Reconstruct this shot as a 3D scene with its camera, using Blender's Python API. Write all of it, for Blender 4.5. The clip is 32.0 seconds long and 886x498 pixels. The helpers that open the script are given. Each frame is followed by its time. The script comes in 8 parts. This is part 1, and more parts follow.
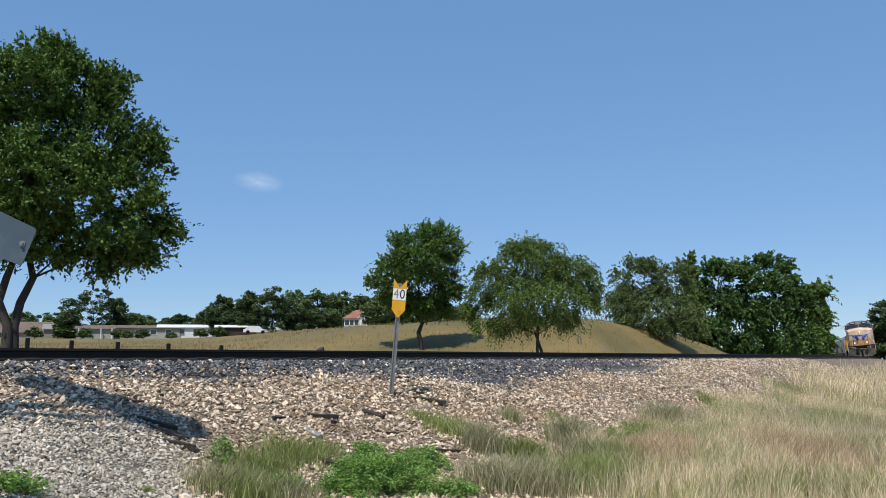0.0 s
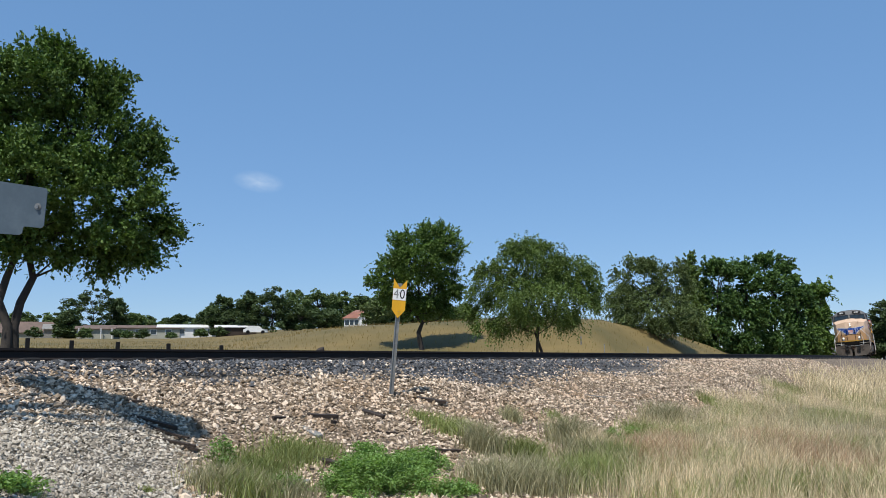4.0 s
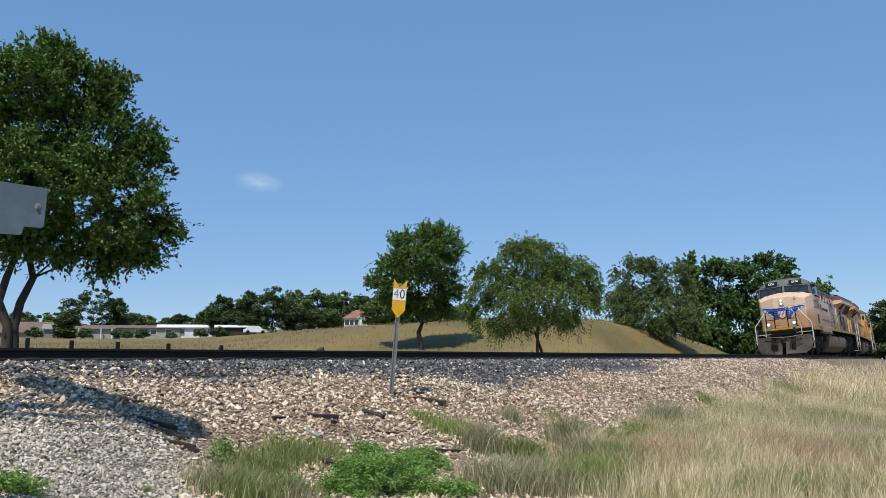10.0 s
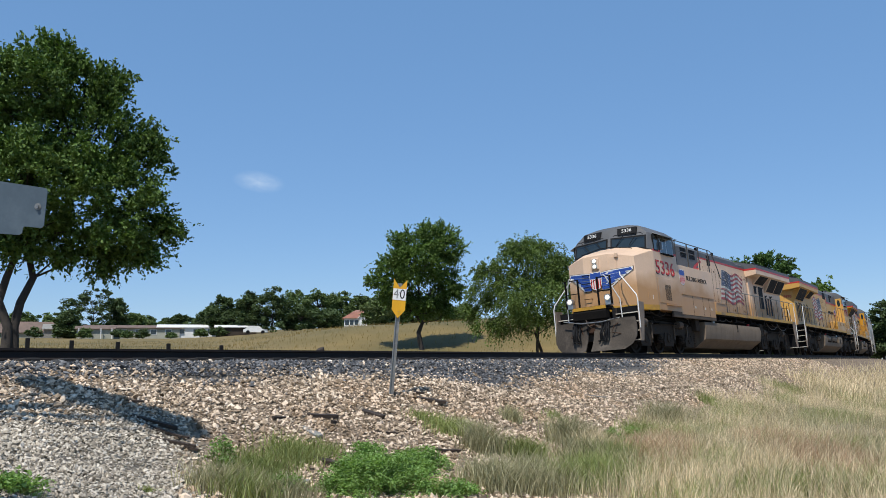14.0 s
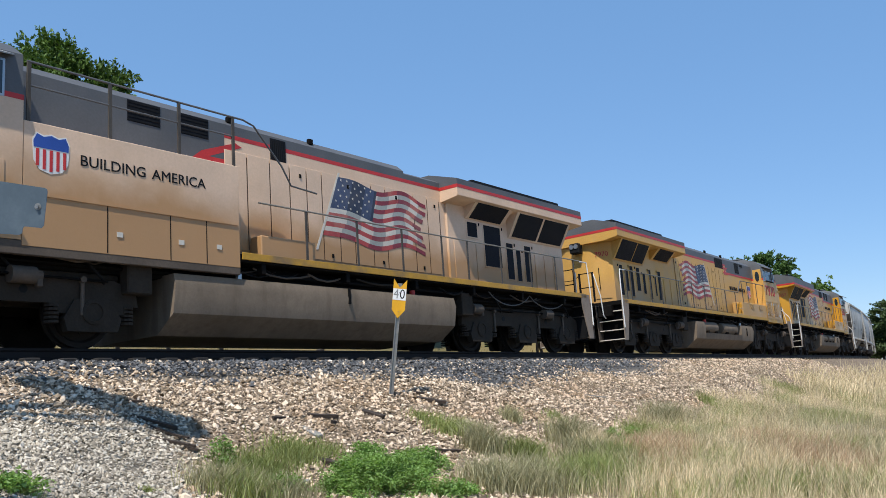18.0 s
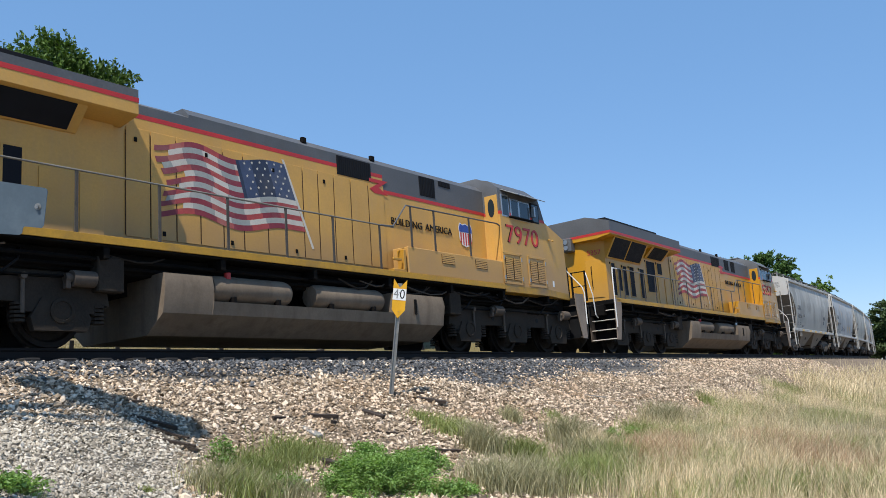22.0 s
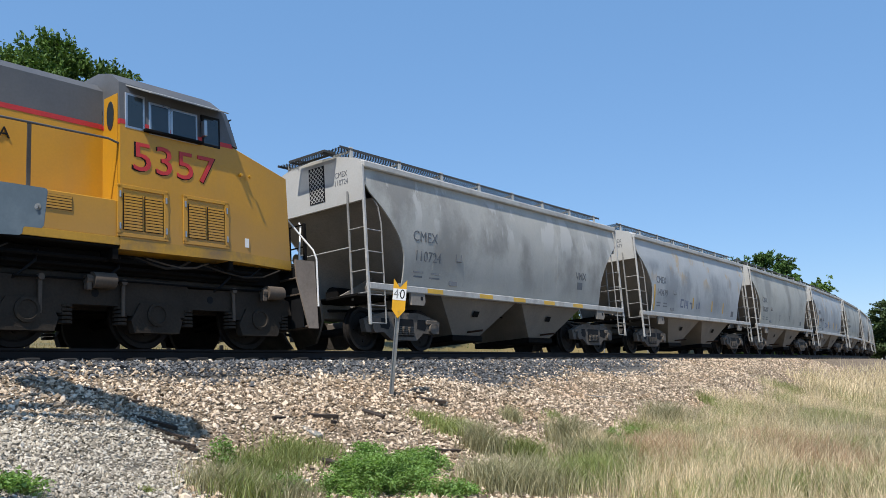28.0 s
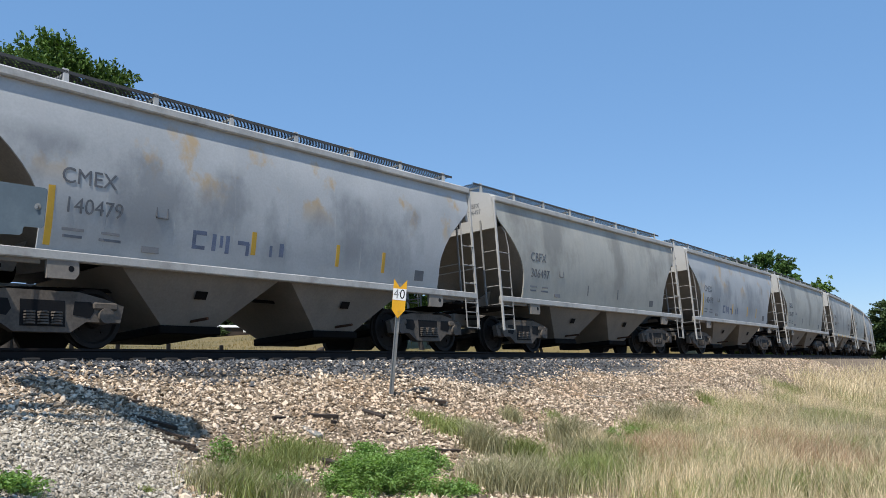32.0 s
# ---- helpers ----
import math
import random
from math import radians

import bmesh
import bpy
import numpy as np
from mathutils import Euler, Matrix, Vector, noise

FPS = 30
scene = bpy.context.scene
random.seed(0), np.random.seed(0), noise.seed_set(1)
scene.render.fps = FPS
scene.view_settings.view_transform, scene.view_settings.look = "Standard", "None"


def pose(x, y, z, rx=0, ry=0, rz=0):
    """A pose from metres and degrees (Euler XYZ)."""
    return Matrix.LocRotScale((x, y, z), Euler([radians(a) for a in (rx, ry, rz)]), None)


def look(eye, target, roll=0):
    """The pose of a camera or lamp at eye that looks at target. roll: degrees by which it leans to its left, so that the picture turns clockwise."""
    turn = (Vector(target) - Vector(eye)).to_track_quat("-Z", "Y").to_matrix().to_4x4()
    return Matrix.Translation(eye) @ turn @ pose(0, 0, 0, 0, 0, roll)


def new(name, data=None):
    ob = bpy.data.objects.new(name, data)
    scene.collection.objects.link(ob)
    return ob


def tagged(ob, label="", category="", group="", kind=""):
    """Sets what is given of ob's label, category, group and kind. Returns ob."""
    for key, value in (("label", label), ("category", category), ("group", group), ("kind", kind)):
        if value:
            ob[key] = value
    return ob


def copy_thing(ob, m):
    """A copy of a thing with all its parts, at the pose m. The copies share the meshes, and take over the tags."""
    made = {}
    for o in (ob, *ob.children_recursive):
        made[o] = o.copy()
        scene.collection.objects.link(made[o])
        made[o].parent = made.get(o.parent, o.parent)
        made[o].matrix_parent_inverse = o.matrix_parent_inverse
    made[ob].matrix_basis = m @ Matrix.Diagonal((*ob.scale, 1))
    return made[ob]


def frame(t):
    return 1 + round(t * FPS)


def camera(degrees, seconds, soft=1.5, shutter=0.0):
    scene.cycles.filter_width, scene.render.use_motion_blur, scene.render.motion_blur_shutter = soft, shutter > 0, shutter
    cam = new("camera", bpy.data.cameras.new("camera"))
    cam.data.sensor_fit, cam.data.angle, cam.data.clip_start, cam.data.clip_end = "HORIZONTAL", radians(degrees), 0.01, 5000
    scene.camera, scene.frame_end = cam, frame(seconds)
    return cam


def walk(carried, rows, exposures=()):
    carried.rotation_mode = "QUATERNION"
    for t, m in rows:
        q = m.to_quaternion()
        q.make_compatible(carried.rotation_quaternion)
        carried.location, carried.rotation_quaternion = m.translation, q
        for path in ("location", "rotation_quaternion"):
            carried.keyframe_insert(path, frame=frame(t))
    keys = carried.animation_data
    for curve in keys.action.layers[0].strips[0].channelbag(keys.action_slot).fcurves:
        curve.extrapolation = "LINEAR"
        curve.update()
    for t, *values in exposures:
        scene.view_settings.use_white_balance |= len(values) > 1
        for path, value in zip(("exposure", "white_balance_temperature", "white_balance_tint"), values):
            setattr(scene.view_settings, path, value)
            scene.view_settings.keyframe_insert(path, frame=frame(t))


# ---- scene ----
# camera: stands still on its tripod beside the line
EYE = Vector((0.0, 0.0, -0.2118))
AIM = Vector((0.77790, 0.61413, 0.13309))
cam = camera(55.05, 32.0, 0.7)
walk(cam, [(0.0, look(EYE, EYE + AIM, -0.542)), (32.0, look(EYE, EYE + AIM, -0.542))],
     exposures=[(0.0, -0.12), (13.0, -0.12), (15.0, -0.05), (17.0, 0.05), (18.5, 0.13), (21.0, 0.14), (25.0, 0.14), (28.0, 0.12), (30.0, 0.08), (32.0, 0.07)])

# daylight: a high summer sun behind the camera, clear sky
SUN_WAY = Vector((0.57, 0.17, -1.0)).normalized()
world = bpy.data.worlds.new("sky")
scene.world = world
world.use_nodes = True
wn = world.node_tree
sky = wn.nodes.new("ShaderNodeTexSky")
sky.sky_type, sky.sun_disc = "NISHITA", False
sky.sun_elevation = math.asin(-SUN_WAY.z)
sky.sun_rotation = math.atan2(-SUN_WAY.x, -SUN_WAY.y) % (2 * math.pi)
sky.altitude, sky.air_density, sky.dust_density, sky.ozone_density = 800, 1.0, 0.0, 3.0
even = wn.nodes.new("ShaderNodeMix")  # summer haze evens the sky out
even.data_type = "RGBA"
even.inputs[0].default_value = 0.6
even.inputs[7].default_value = (1.08, 2.46, 4.80, 1)
wn.links.new(sky.outputs[0], even.inputs[6])
wn.links.new(even.outputs[2], wn.nodes["Background"].inputs[0])
wn.nodes["Background"].inputs[1].default_value = 0.15
sun_data = bpy.data.lights.new("sun", "SUN")
sun_data.energy, sun_data.angle, sun_data.color = 5.0, radians(0.55), (1.0, 0.955, 0.88)
sun = new("sun", sun_data)
sun.matrix_world = look((0, 0, 60), Vector((0, 0, 60)) + SUN_WAY)

# the line of the track: curvature along its length, integrated once
D0, TILT = 13.108, 4.343
_S = np.arange(-260.0, 620.0, 1.0)
_K = np.interp(_S, [-30, 20, 60, 100, 140, 200, 300], [0.0, 0.00133, 0.0030, 0.00084, 0.00107, 0.00172, 0.00236])
_K[_S < -30] = 0.0
_TH = np.cumsum(_K)
_TH -= np.interp(0, _S, _TH)
_X, _Y = np.cumsum(np.cos(_TH)), np.cumsum(np.sin(_TH))
_X -= np.interp(0, _S, _X)
_Y -= np.interp(0, _S, _Y) - D0


def track(s):
    """x, y and heading of the track's middle at s metres along it."""
    return float(np.interp(s, _S, _X)), float(np.interp(s, _S, _Y)), float(np.interp(s, _S, _TH))


def to_track(x, y):
    """Arrays x, y to (s, u): along the track, and across it towards the camera."""
    x, y = np.asarray(x, float), np.asarray(y, float)
    s = x.copy()
    for _ in range(4):
        cx, cy, th = np.interp(s, _S, _X), np.interp(s, _S, _Y), np.interp(s, _S, _TH)
        s = np.clip(s + (x - cx) * np.cos(th) + (y - cy) * np.sin(th), -250, 610)
    cx, cy, th = np.interp(s, _S, _X), np.interp(s, _S, _Y), np.interp(s, _S, _TH)
    return s, (x - cx) * np.sin(th) - (y - cy) * np.cos(th)


def from_track(s, u):
    cx, cy, th = np.interp(s, _S, _X), np.interp(s, _S, _Y), np.interp(s, _S, _TH)
    return cx + np.sin(th) * u, cy - np.cos(th) * u


def smooth(a, b, v):
    k = np.clip((v - a) / (b - a), 0, 1)
    return k * k * (3 - 2 * k)


def height(x, y):
    """Ground height at arrays x, y: embankment, ditch, gravel mound of the road, field."""
    x, y = np.asarray(x, float), np.asarray(y, float)
    s, u = to_track(x, y)
    cant = math.tan(radians(TILT))
    top = -0.225 + np.clip(u, -1.7, 0.75) * cant
    near = np.interp(u, [1.5, 2.1, 3.8, 5.4, 6.6, 9, 14, 40, 120], [0, -0.06, -0.54, -1.12, -1.36, -1.47, -1.54, -1.62, -1.9])
    w = -u
    far = np.interp(w, [1.7, 2.1, 4.2, 6, 9], [0, -0.05, -0.5, -0.62, -0.62])
    z = top + np.where(u > 0, near, far)
    # mound of road gravel near the crossing
    m = smooth(6.2, 2.2, x - (y - 8.6) * 0.55) * smooth(3.0, 5.0, u)
    z = z + m * np.clip(-0.62 - z, 0, 2) * 0.85
    # field beyond the line rises to a low crest
    r, phi = np.hypot(x, y), np.degrees(np.arctan2(x, y))
    rise = np.interp(phi, [-60, 0, 25, 34, 46, 53, 60, 65, 70, 75, 90], [0.01, 0.026, 0.037, 0.037, 0.049, 0.056, 0.052, 0.040, 0.016, 0.006, 0.004])
    field = -0.5 + rise * np.maximum(r - 24, 0) * np.where(r < 320, 1, 320 / np.maximum(r, 1))
    # a grassy bank with its crest behind the nearer trees
    crest = np.interp(phi, [38, 44.7, 50, 56, 60, 62, 64, 66.3, 68.8, 70.5, 75], [0.040, 0.042, 0.0465, 0.051, 0.050, 0.047, 0.040, 0.031, 0.018, 0.010, 0.006])
    rim = smooth(0, 15, r - 45 - 2.0 * np.clip(phi - 62, 0, 9))
    bank = (-0.5 + 0.022 * np.clip(r - 24, 0, 60)) * (1 - rim) + (EYE.z + crest * np.minimum(r, 320)) * rim
    kb = smooth(37, 46, phi)
    field = field * (1 - kb) + bank * kb
    k = smooth(4.5, 13, w)
    z = z * (1 - k) + field * k
    bumps = 0.05 * np.sin(x * 0.9 + np.sin(y * 0.7)) * np.sin(y * 1.1 + 0.6 * np.sin(x * 0.5))
    return z + bumps * np.where(np.abs(u) < 2.6, 0.0, 1.0)


def ground_at(x, y):
    return float(height(np.array([x]), np.array([y]))[0])
# ---- geometry helpers ----
class Geo:
    """Collects plain faces; one Geo becomes one mesh."""

    def __init__(self):
        self.v, self.f = [], []

    def add(self, verts, faces):
        n = len(self.v)
        self.v.extend(tuple(p) for p in verts)
        self.f.extend(tuple(i + n for i in f) for f in faces)
        return self

    def box(self, x0, x1, y0, y1, z0, z1, bev=0.0):
        if bev <= 0:
            p = [(x, y, z) for x in (x0, x1) for y in (y0, y1) for z in (z0, z1)]
            return self.add(p, [(0, 1, 3, 2), (4, 6, 7, 5), (0, 4, 5, 1), (2, 3, 7, 6), (0, 2, 6, 4), (1, 5, 7, 3)])
        c, h = ((x0 + x1) / 2, (y0 + y1) / 2, (z0 + z1) / 2), ((x1 - x0) / 2, (y1 - y0) / 2, (z1 - z0) / 2)
        bev = min(bev, min(h) * 0.9)
        p, key = [], {}
        for sx in (-1, 1):
            for sy in (-1, 1):
                for sz in (-1, 1):
                    for a in range(3):
                        q = [c[i] + (sx, sy, sz)[i] * (h[i] - (0 if i == a else bev)) for i in range(3)]
                        key[sx, sy, sz, a] = len(p)
                        p.append(q)
        f = []
        for a in range(3):
            b, d = (a + 1) % 3, (a + 2) % 3
            for sa in (-1, 1):
                loop = []
                for sb, sd in ((-1, -1), (1, -1), (1, 1), (-1, 1)):
                    sg = [0, 0, 0]
                    sg[a], sg[b], sg[d] = sa, sb, sd
                    loop.append(key[(*sg, a)])
                f.append(loop if sa > 0 else loop[::-1])
            for sb in (-1, 1):
                for sd in (-1, 1):
                    s0, s1 = [0, 0, 0], [0, 0, 0]
                    s0[a], s0[b], s0[d] = -1, sb, sd
                    s1[a], s1[b], s1[d] = 1, sb, sd
                    loop = [key[(*s0, b)], key[(*s1, b)], key[(*s1, d)], key[(*s0, d)]]
                    f.append(loop if sb * sd > 0 else loop[::-1])
        for sx in (-1, 1):
            for sy in (-1, 1):
                for sz in (-1, 1):
                    loop = [key[sx, sy, sz, a] for a in range(3)]
                    f.append(loop if sx * sy * sz > 0 else loop[::-1])
        return self.add(p, f)

    def loft(self, rings, caps=True):
        """Joins rings of equal length; each ring is a list of points."""
        n = len(rings[0])
        p = [q for r in rings for q in r]
        f = []
        for k in range(len(rings) - 1):
            for i in range(n):
                j = (i + 1) % n
                f.append((k * n + i, k * n + j, (k + 1) * n + j, (k + 1) * n + i))
        if caps:
            f.append(tuple(range(n - 1, -1, -1)))
            f.append(tuple((len(rings) - 1) * n + i for i in range(n)))
        return self.add(p, f)

    def prism_y(self, poly, y0, y1):
        """Polygon in x, z drawn out along y."""
        return self.loft([[(x, y0, z) for x, z in poly], [(x, y1, z) for x, z in poly]])

    def prism_x(self, poly, x0, x1):
        """Polygon in y, z drawn out along x."""
        return self.loft([[(x0, y, z) for y, z in poly], [(x1, y, z) for y, z in poly]])

    def tube(self, path, r, n=6, r2=None, closed=True):
        path = [Vector(p) for p in path]
        rings, side = [], None
        for i, p in enumerate(path):
            d = (path[min(i + 1, len(path) - 1)] - path[max(i - 1, 0)]).normalized()
            if side is None:
                side = d.orthogonal().normalized()
            side = (side - d * side.dot(d)).normalized()
            up = d.cross(side)
            k = r if r2 is None else r + (r2 - r) * i / (len(path) - 1)
            rings.append([p + (side * math.cos(a) + up * math.sin(a)) * k for a in (2 * math.pi * j / n for j in range(n))])
        return self.loft(rings, closed)

    def cyl(self, a, b, r, n=14, r2=None):
        return self.tube([a, b], r, n, r2)

    def lathe_y(self, cx, cz, profile, n=24):
        """profile: (radius, y) pairs round an axle along y."""
        return self.loft([[(cx + r * math.cos(2 * math.pi * i / n), y, cz + r * math.sin(2 * math.pi * i / n)) for i in range(n)] for r, y in profile])

    def mirror_y(self):
        n = len(self.v)
        self.v.extend((x, -y, z) for x, y, z in self.v[:n])
        self.f.extend(tuple(i + n for i in reversed(f)) for f in self.f[:])
        return self

    def mesh(self, name, smooth_by=None):
        me = bpy.data.meshes.new(name)
        me.from_pydata(self.v, [], self.f)
        me.update()
        bm = bmesh.new()
        bm.from_mesh(me)
        bmesh.ops.recalc_face_normals(bm, faces=bm.faces)
        bm.to_mesh(me)
        bm.free()
        if smooth_by:
            me.shade_smooth()
            me.set_sharp_from_angle(angle=radians(smooth_by))
        return me


def part(name, geo, material, parent, label="", at=None, soft=35):
    """Links a Geo (or mesh) as one mesh object under a thing."""
    me = geo.mesh(name, soft) if isinstance(geo, Geo) else geo
    if material is not None and not me.materials:
        me.materials.append(material)
    ob = new(name, me)
    ob.parent = parent
    if at is not None:
        ob.matrix_basis = at
    return tagged(ob, label)


def thing(name, geo, material, label, category, group="", kind="", at=None, soft=35):
    ob = part(name, geo, material, None, label, at, soft)
    return tagged(ob, label, category, group, kind)


def empty(name, label, category, group="", at=None):
    ob = new(name)
    if at is not None:
        ob.matrix_basis = at
    return tagged(ob, label, category, group)


def raw_mesh(name, verts, faces, material=None):
    """Large meshes from numpy arrays: faces all of one length."""
    verts, faces = np.asarray(verts, np.float32), np.asarray(faces, np.int32)
    me = bpy.data.meshes.new(name)
    me.vertices.add(len(verts))
    me.vertices.foreach_set("co", verts.ravel())
    k = faces.shape[1]
    me.loops.add(faces.size)
    me.loops.foreach_set("vertex_index", faces.ravel())
    me.polygons.add(len(faces))
    me.polygons.foreach_set("loop_start", np.arange(0, faces.size, k, dtype=np.int32))
    me.polygons.foreach_set("loop_total", np.full(len(faces), k, dtype=np.int32))
    me.update(calc_edges=True)
    if material is not None:
        me.materials.append(material)
    return me


def word(name, text, size, material, parent, m, label="", squeeze=1.0, thick=0.006):
    """Raised letters from the built-in font, as a mesh; m places the text's middle, x along it, z out of it."""
    cu = bpy.data.curves.new(name, "FONT")
    cu.body, cu.size, cu.extrude, cu.align_x, cu.align_y = text, size, thick, "CENTER", "CENTER"
    cu.resolution_u = 3
    tmp = bpy.data.objects.new(name, cu)
    me = bpy.data.meshes.new_from_object(tmp)
    bpy.data.objects.remove(tmp)
    bpy.data.curves.remove(cu)
    me.transform(Matrix.Diagonal((squeeze, 1, 1, 1)))
    me.name = name
    me.materials.clear()
    return part(name, me, material, parent, label, m)


# ---- materials ----
def mat(name, color, rough=0.6, metal=0.0, vary=0.25, scale=3.0, bump=0.15, fine=60.0, second=None, spec=0.5, streak=None, per_object=0.0, per_island=0.0, coat=0.0, trans=0.0, space="Object"):
    """A painted or natural surface with two scales of change. second: (colour, amount, scale) of stains; streak: (colour, amount) of vertical runs."""
    m = bpy.data.materials.new(name)
    m.use_nodes = True
    nt = m.node_tree
    n, l = nt.nodes, nt.links
    b = n["Principled BSDF"]
    tc = n.new("ShaderNodeTexCoord")
    co = tc.outputs[space]

    def noise_tex(sc, detail=4, vec=None, rough_=0.55):
        t = n.new("ShaderNodeTexNoise")
        t.inputs["Scale"].default_value, t.inputs["Detail"].default_value, t.inputs["Roughness"].default_value = sc, detail, rough_
        l.new(vec or co, t.inputs["Vector"])
        return t.outputs["Fac"]

    def remap(fac, a, b_, c=0.0, d=1.0):
        r = n.new("ShaderNodeMapRange")
        r.inputs[1].default_value, r.inputs[2].default_value, r.inputs[3].default_value, r.inputs[4].default_value = a, b_, c, d
        l.new(fac, r.inputs[0])
        return r.outputs[0]

    def mix(fac, a, b_, kind="MIX"):
        x = n.new("ShaderNodeMix")
        x.data_type, x.blend_type = "RGBA", kind
        for sock, val in ((x.inputs[0], fac), (x.inputs[6], a), (x.inputs[7], b_)):
            if isinstance(val, (int, float)):
                sock.default_value = val
            elif isinstance(val, tuple):
                sock.default_value = (*val[:3], 1)
            else:
                l.new(val, sock)
        return x.outputs[2]

    big = remap(noise_tex(scale), 0.3, 0.7)
    small = remap(noise_tex(fine, 3), 0.3, 0.7)
    dark, light = tuple(c * (1 - vary) for c in color), tuple(min(1, c * (1 + vary)) for c in color)
    col = mix(big, dark, light)
    col = mix(mix(small, (0.0, 0.0, 0.0), (1.0, 1.0, 1.0)), mix(0.35 * min(1, vary * 2.5), col, (0, 0, 0)), col)
    if second:
        c2, amt, sc2 = second
        col = mix(remap(noise_tex(sc2, 6, None, 0.65), 0.5, 0.72, 0, amt), col, c2)
    if streak:
        mp = n.new("ShaderNodeMapping")
        mp.inputs["Scale"].default_value = (3.2, 3.2, 0.22)
        l.new(co, mp.inputs["Vector"])
        col = mix(remap(noise_tex(1.6, 5, mp.outputs[0], 0.6), 0.48, 0.7, 0, streak[1]), col, streak[0])
    if per_object or per_island:
        src = n.new("ShaderNodeObjectInfo").outputs["Random"] if per_object else n.new("ShaderNodeNewGeometry").outputs["Random Per Island"]
        hsv = n.new("ShaderNodeHueSaturation")
        l.new(remap(src, 0, 1, 1 - (per_object or per_island), 1 + (per_object or per_island)), hsv.inputs["Value"])
        l.new(remap(src, 0, 1, 1.1, 0.8), hsv.inputs["Saturation"])
        l.new(col, hsv.inputs["Color"])
        col = hsv.outputs[0]
    l.new(col, b.inputs["Base Color"])
    l.new(remap(big, 0, 1, max(0.02, rough - 0.1), min(1, rough + 0.1)), b.inputs["Roughness"])
    b.inputs["Metallic"].default_value, b.inputs["Specular IOR Level"].default_value = metal, spec
    b.inputs["Coat Weight"].default_value = coat
    if bump:
        bp = n.new("ShaderNodeBump")
        bp.inputs["Strength"].default_value, bp.inputs["Distance"].default_value = bump, 0.01
        l.new(small, bp.inputs["Height"])
        l.new(bp.outputs[0], b.inputs["Normal"])
    if trans:
        tr = n.new("ShaderNodeBsdfTranslucent")
        l.new(mix(1.0, col, (1.15, 1.25, 0.55), "MULTIPLY"), tr.inputs["Color"])
        ms = n.new("ShaderNodeMixShader")
        ms.inputs[0].default_value = trans
        l.new(b.outputs[0], ms.inputs[1])
        l.new(tr.outputs[0], ms.inputs[2])
        l.new(ms.outputs[0], n["Material Output"].inputs["Surface"])
    return m


def glow(name, color, strength):
    m = mat(name, color, 0.3, vary=0.02, bump=0)
    b = m.node_tree.nodes["Principled BSDF"]
    b.inputs["Emission Color"].default_value, b.inputs["Emission Strength"].default_value = (*color, 1), strength
    return m


def glass(name, tint=(0.02, 0.03, 0.035)):
    m = mat(name, tint, 0.06, vary=0.1, bump=0, spec=0.8)
    return m
# palette
M_STEEL = mat("rail_steel", (0.018, 0.012, 0.010), 0.75, 0.3, 0.3, 2.0)
M_RAILTOP = mat("polished_steel", (0.35, 0.34, 0.33), 0.3, 1.0, 0.1, 2.0)
M_TIE = mat("creosoted_wood", (0.028, 0.024, 0.021), 0.9, 0, 0.35, 1.5, 0.4, 30, per_object=0.25)
M_BARK = mat("bark", (0.048, 0.040, 0.034), 0.95, 0, 0.35, 4, 0.8, 40)
M_LEAF_ELM = mat("leaf_elm", (0.105, 0.180, 0.034), 0.6, 0, 0.25, 0.5, 0, 8, per_island=0.35, trans=0.10, spec=0.12)
M_LEAF_MESQ = mat("leaf_mesquite", (0.125, 0.190, 0.042), 0.6, 0, 0.25, 0.5, 0, 8, per_island=0.35, trans=0.10, spec=0.12)
M_LEAF_GREY = mat("leaf_greygreen", (0.130, 0.178, 0.060), 0.65, 0, 0.25, 0.5, 0, 8, per_island=0.35, trans=0.10, spec=0.12)
M_LEAF_VINE = mat("leaf_vine", (0.085, 0.160, 0.038), 0.55, 0, 0.3, 0.4, 0, 8, per_island=0.4, trans=0.10, spec=0.12)
M_LEAF_FAR = mat("leaf_far", (0.085, 0.128, 0.048), 0.7, 0, 0.3, 0.15, 0, 3, per_island=0.35, trans=0.14, spec=0.12)
M_LEAF_FARB = mat("leaf_far_bright", (0.125, 0.185, 0.060), 0.7, 0, 0.3, 0.15, 0, 3, per_island=0.35, trans=0.14, spec=0.12)
M_WEED = mat("leaf_weed", (0.20, 0.335, 0.075), 0.55, 0, 0.25, 2, 0, 30, per_island=0.35, trans=0.3, spec=0.12)
M_STRAW = mat("grass_straw", (0.70, 0.555, 0.36), 0.8, 0, 0.2, 0.7, 0, 20, per_island=0.55, trans=0.25, spec=0.12)
M_GREYGRASS = mat("grass_grey_green", (0.38, 0.345, 0.20), 0.8, 0, 0.25, 0.7, 0, 20, per_island=0.55, trans=0.25, spec=0.12)
M_GREENGRASS = mat("grass_green", (0.27, 0.305, 0.10), 0.75, 0, 0.25, 0.7, 0, 20, per_island=0.55, trans=0.3, spec=0.12)
M_FIELDGRASS = mat("grass_field", (0.24, 0.17, 0.052), 0.85, 0, 0.25, 0.08, 0, 20, per_island=0.35, trans=0.2, spec=0.12)
M_FIELDGREEN = mat("grass_field_green", (0.105, 0.11, 0.034), 0.85, 0, 0.25, 0.08, 0, 20, per_island=0.3, trans=0.2, spec=0.12)
M_REDGRASS = mat("grass_russet", (0.50, 0.32, 0.20), 0.8, 0, 0.2, 0.7, 0, 20, per_island=0.55, trans=0.25, spec=0.12)
M_STONE_GREY = mat("ballast_granite", (0.125, 0.127, 0.132), 0.85, 0, 0.2, 3, 0.3, 50, per_island=0.8, spec=0.15)
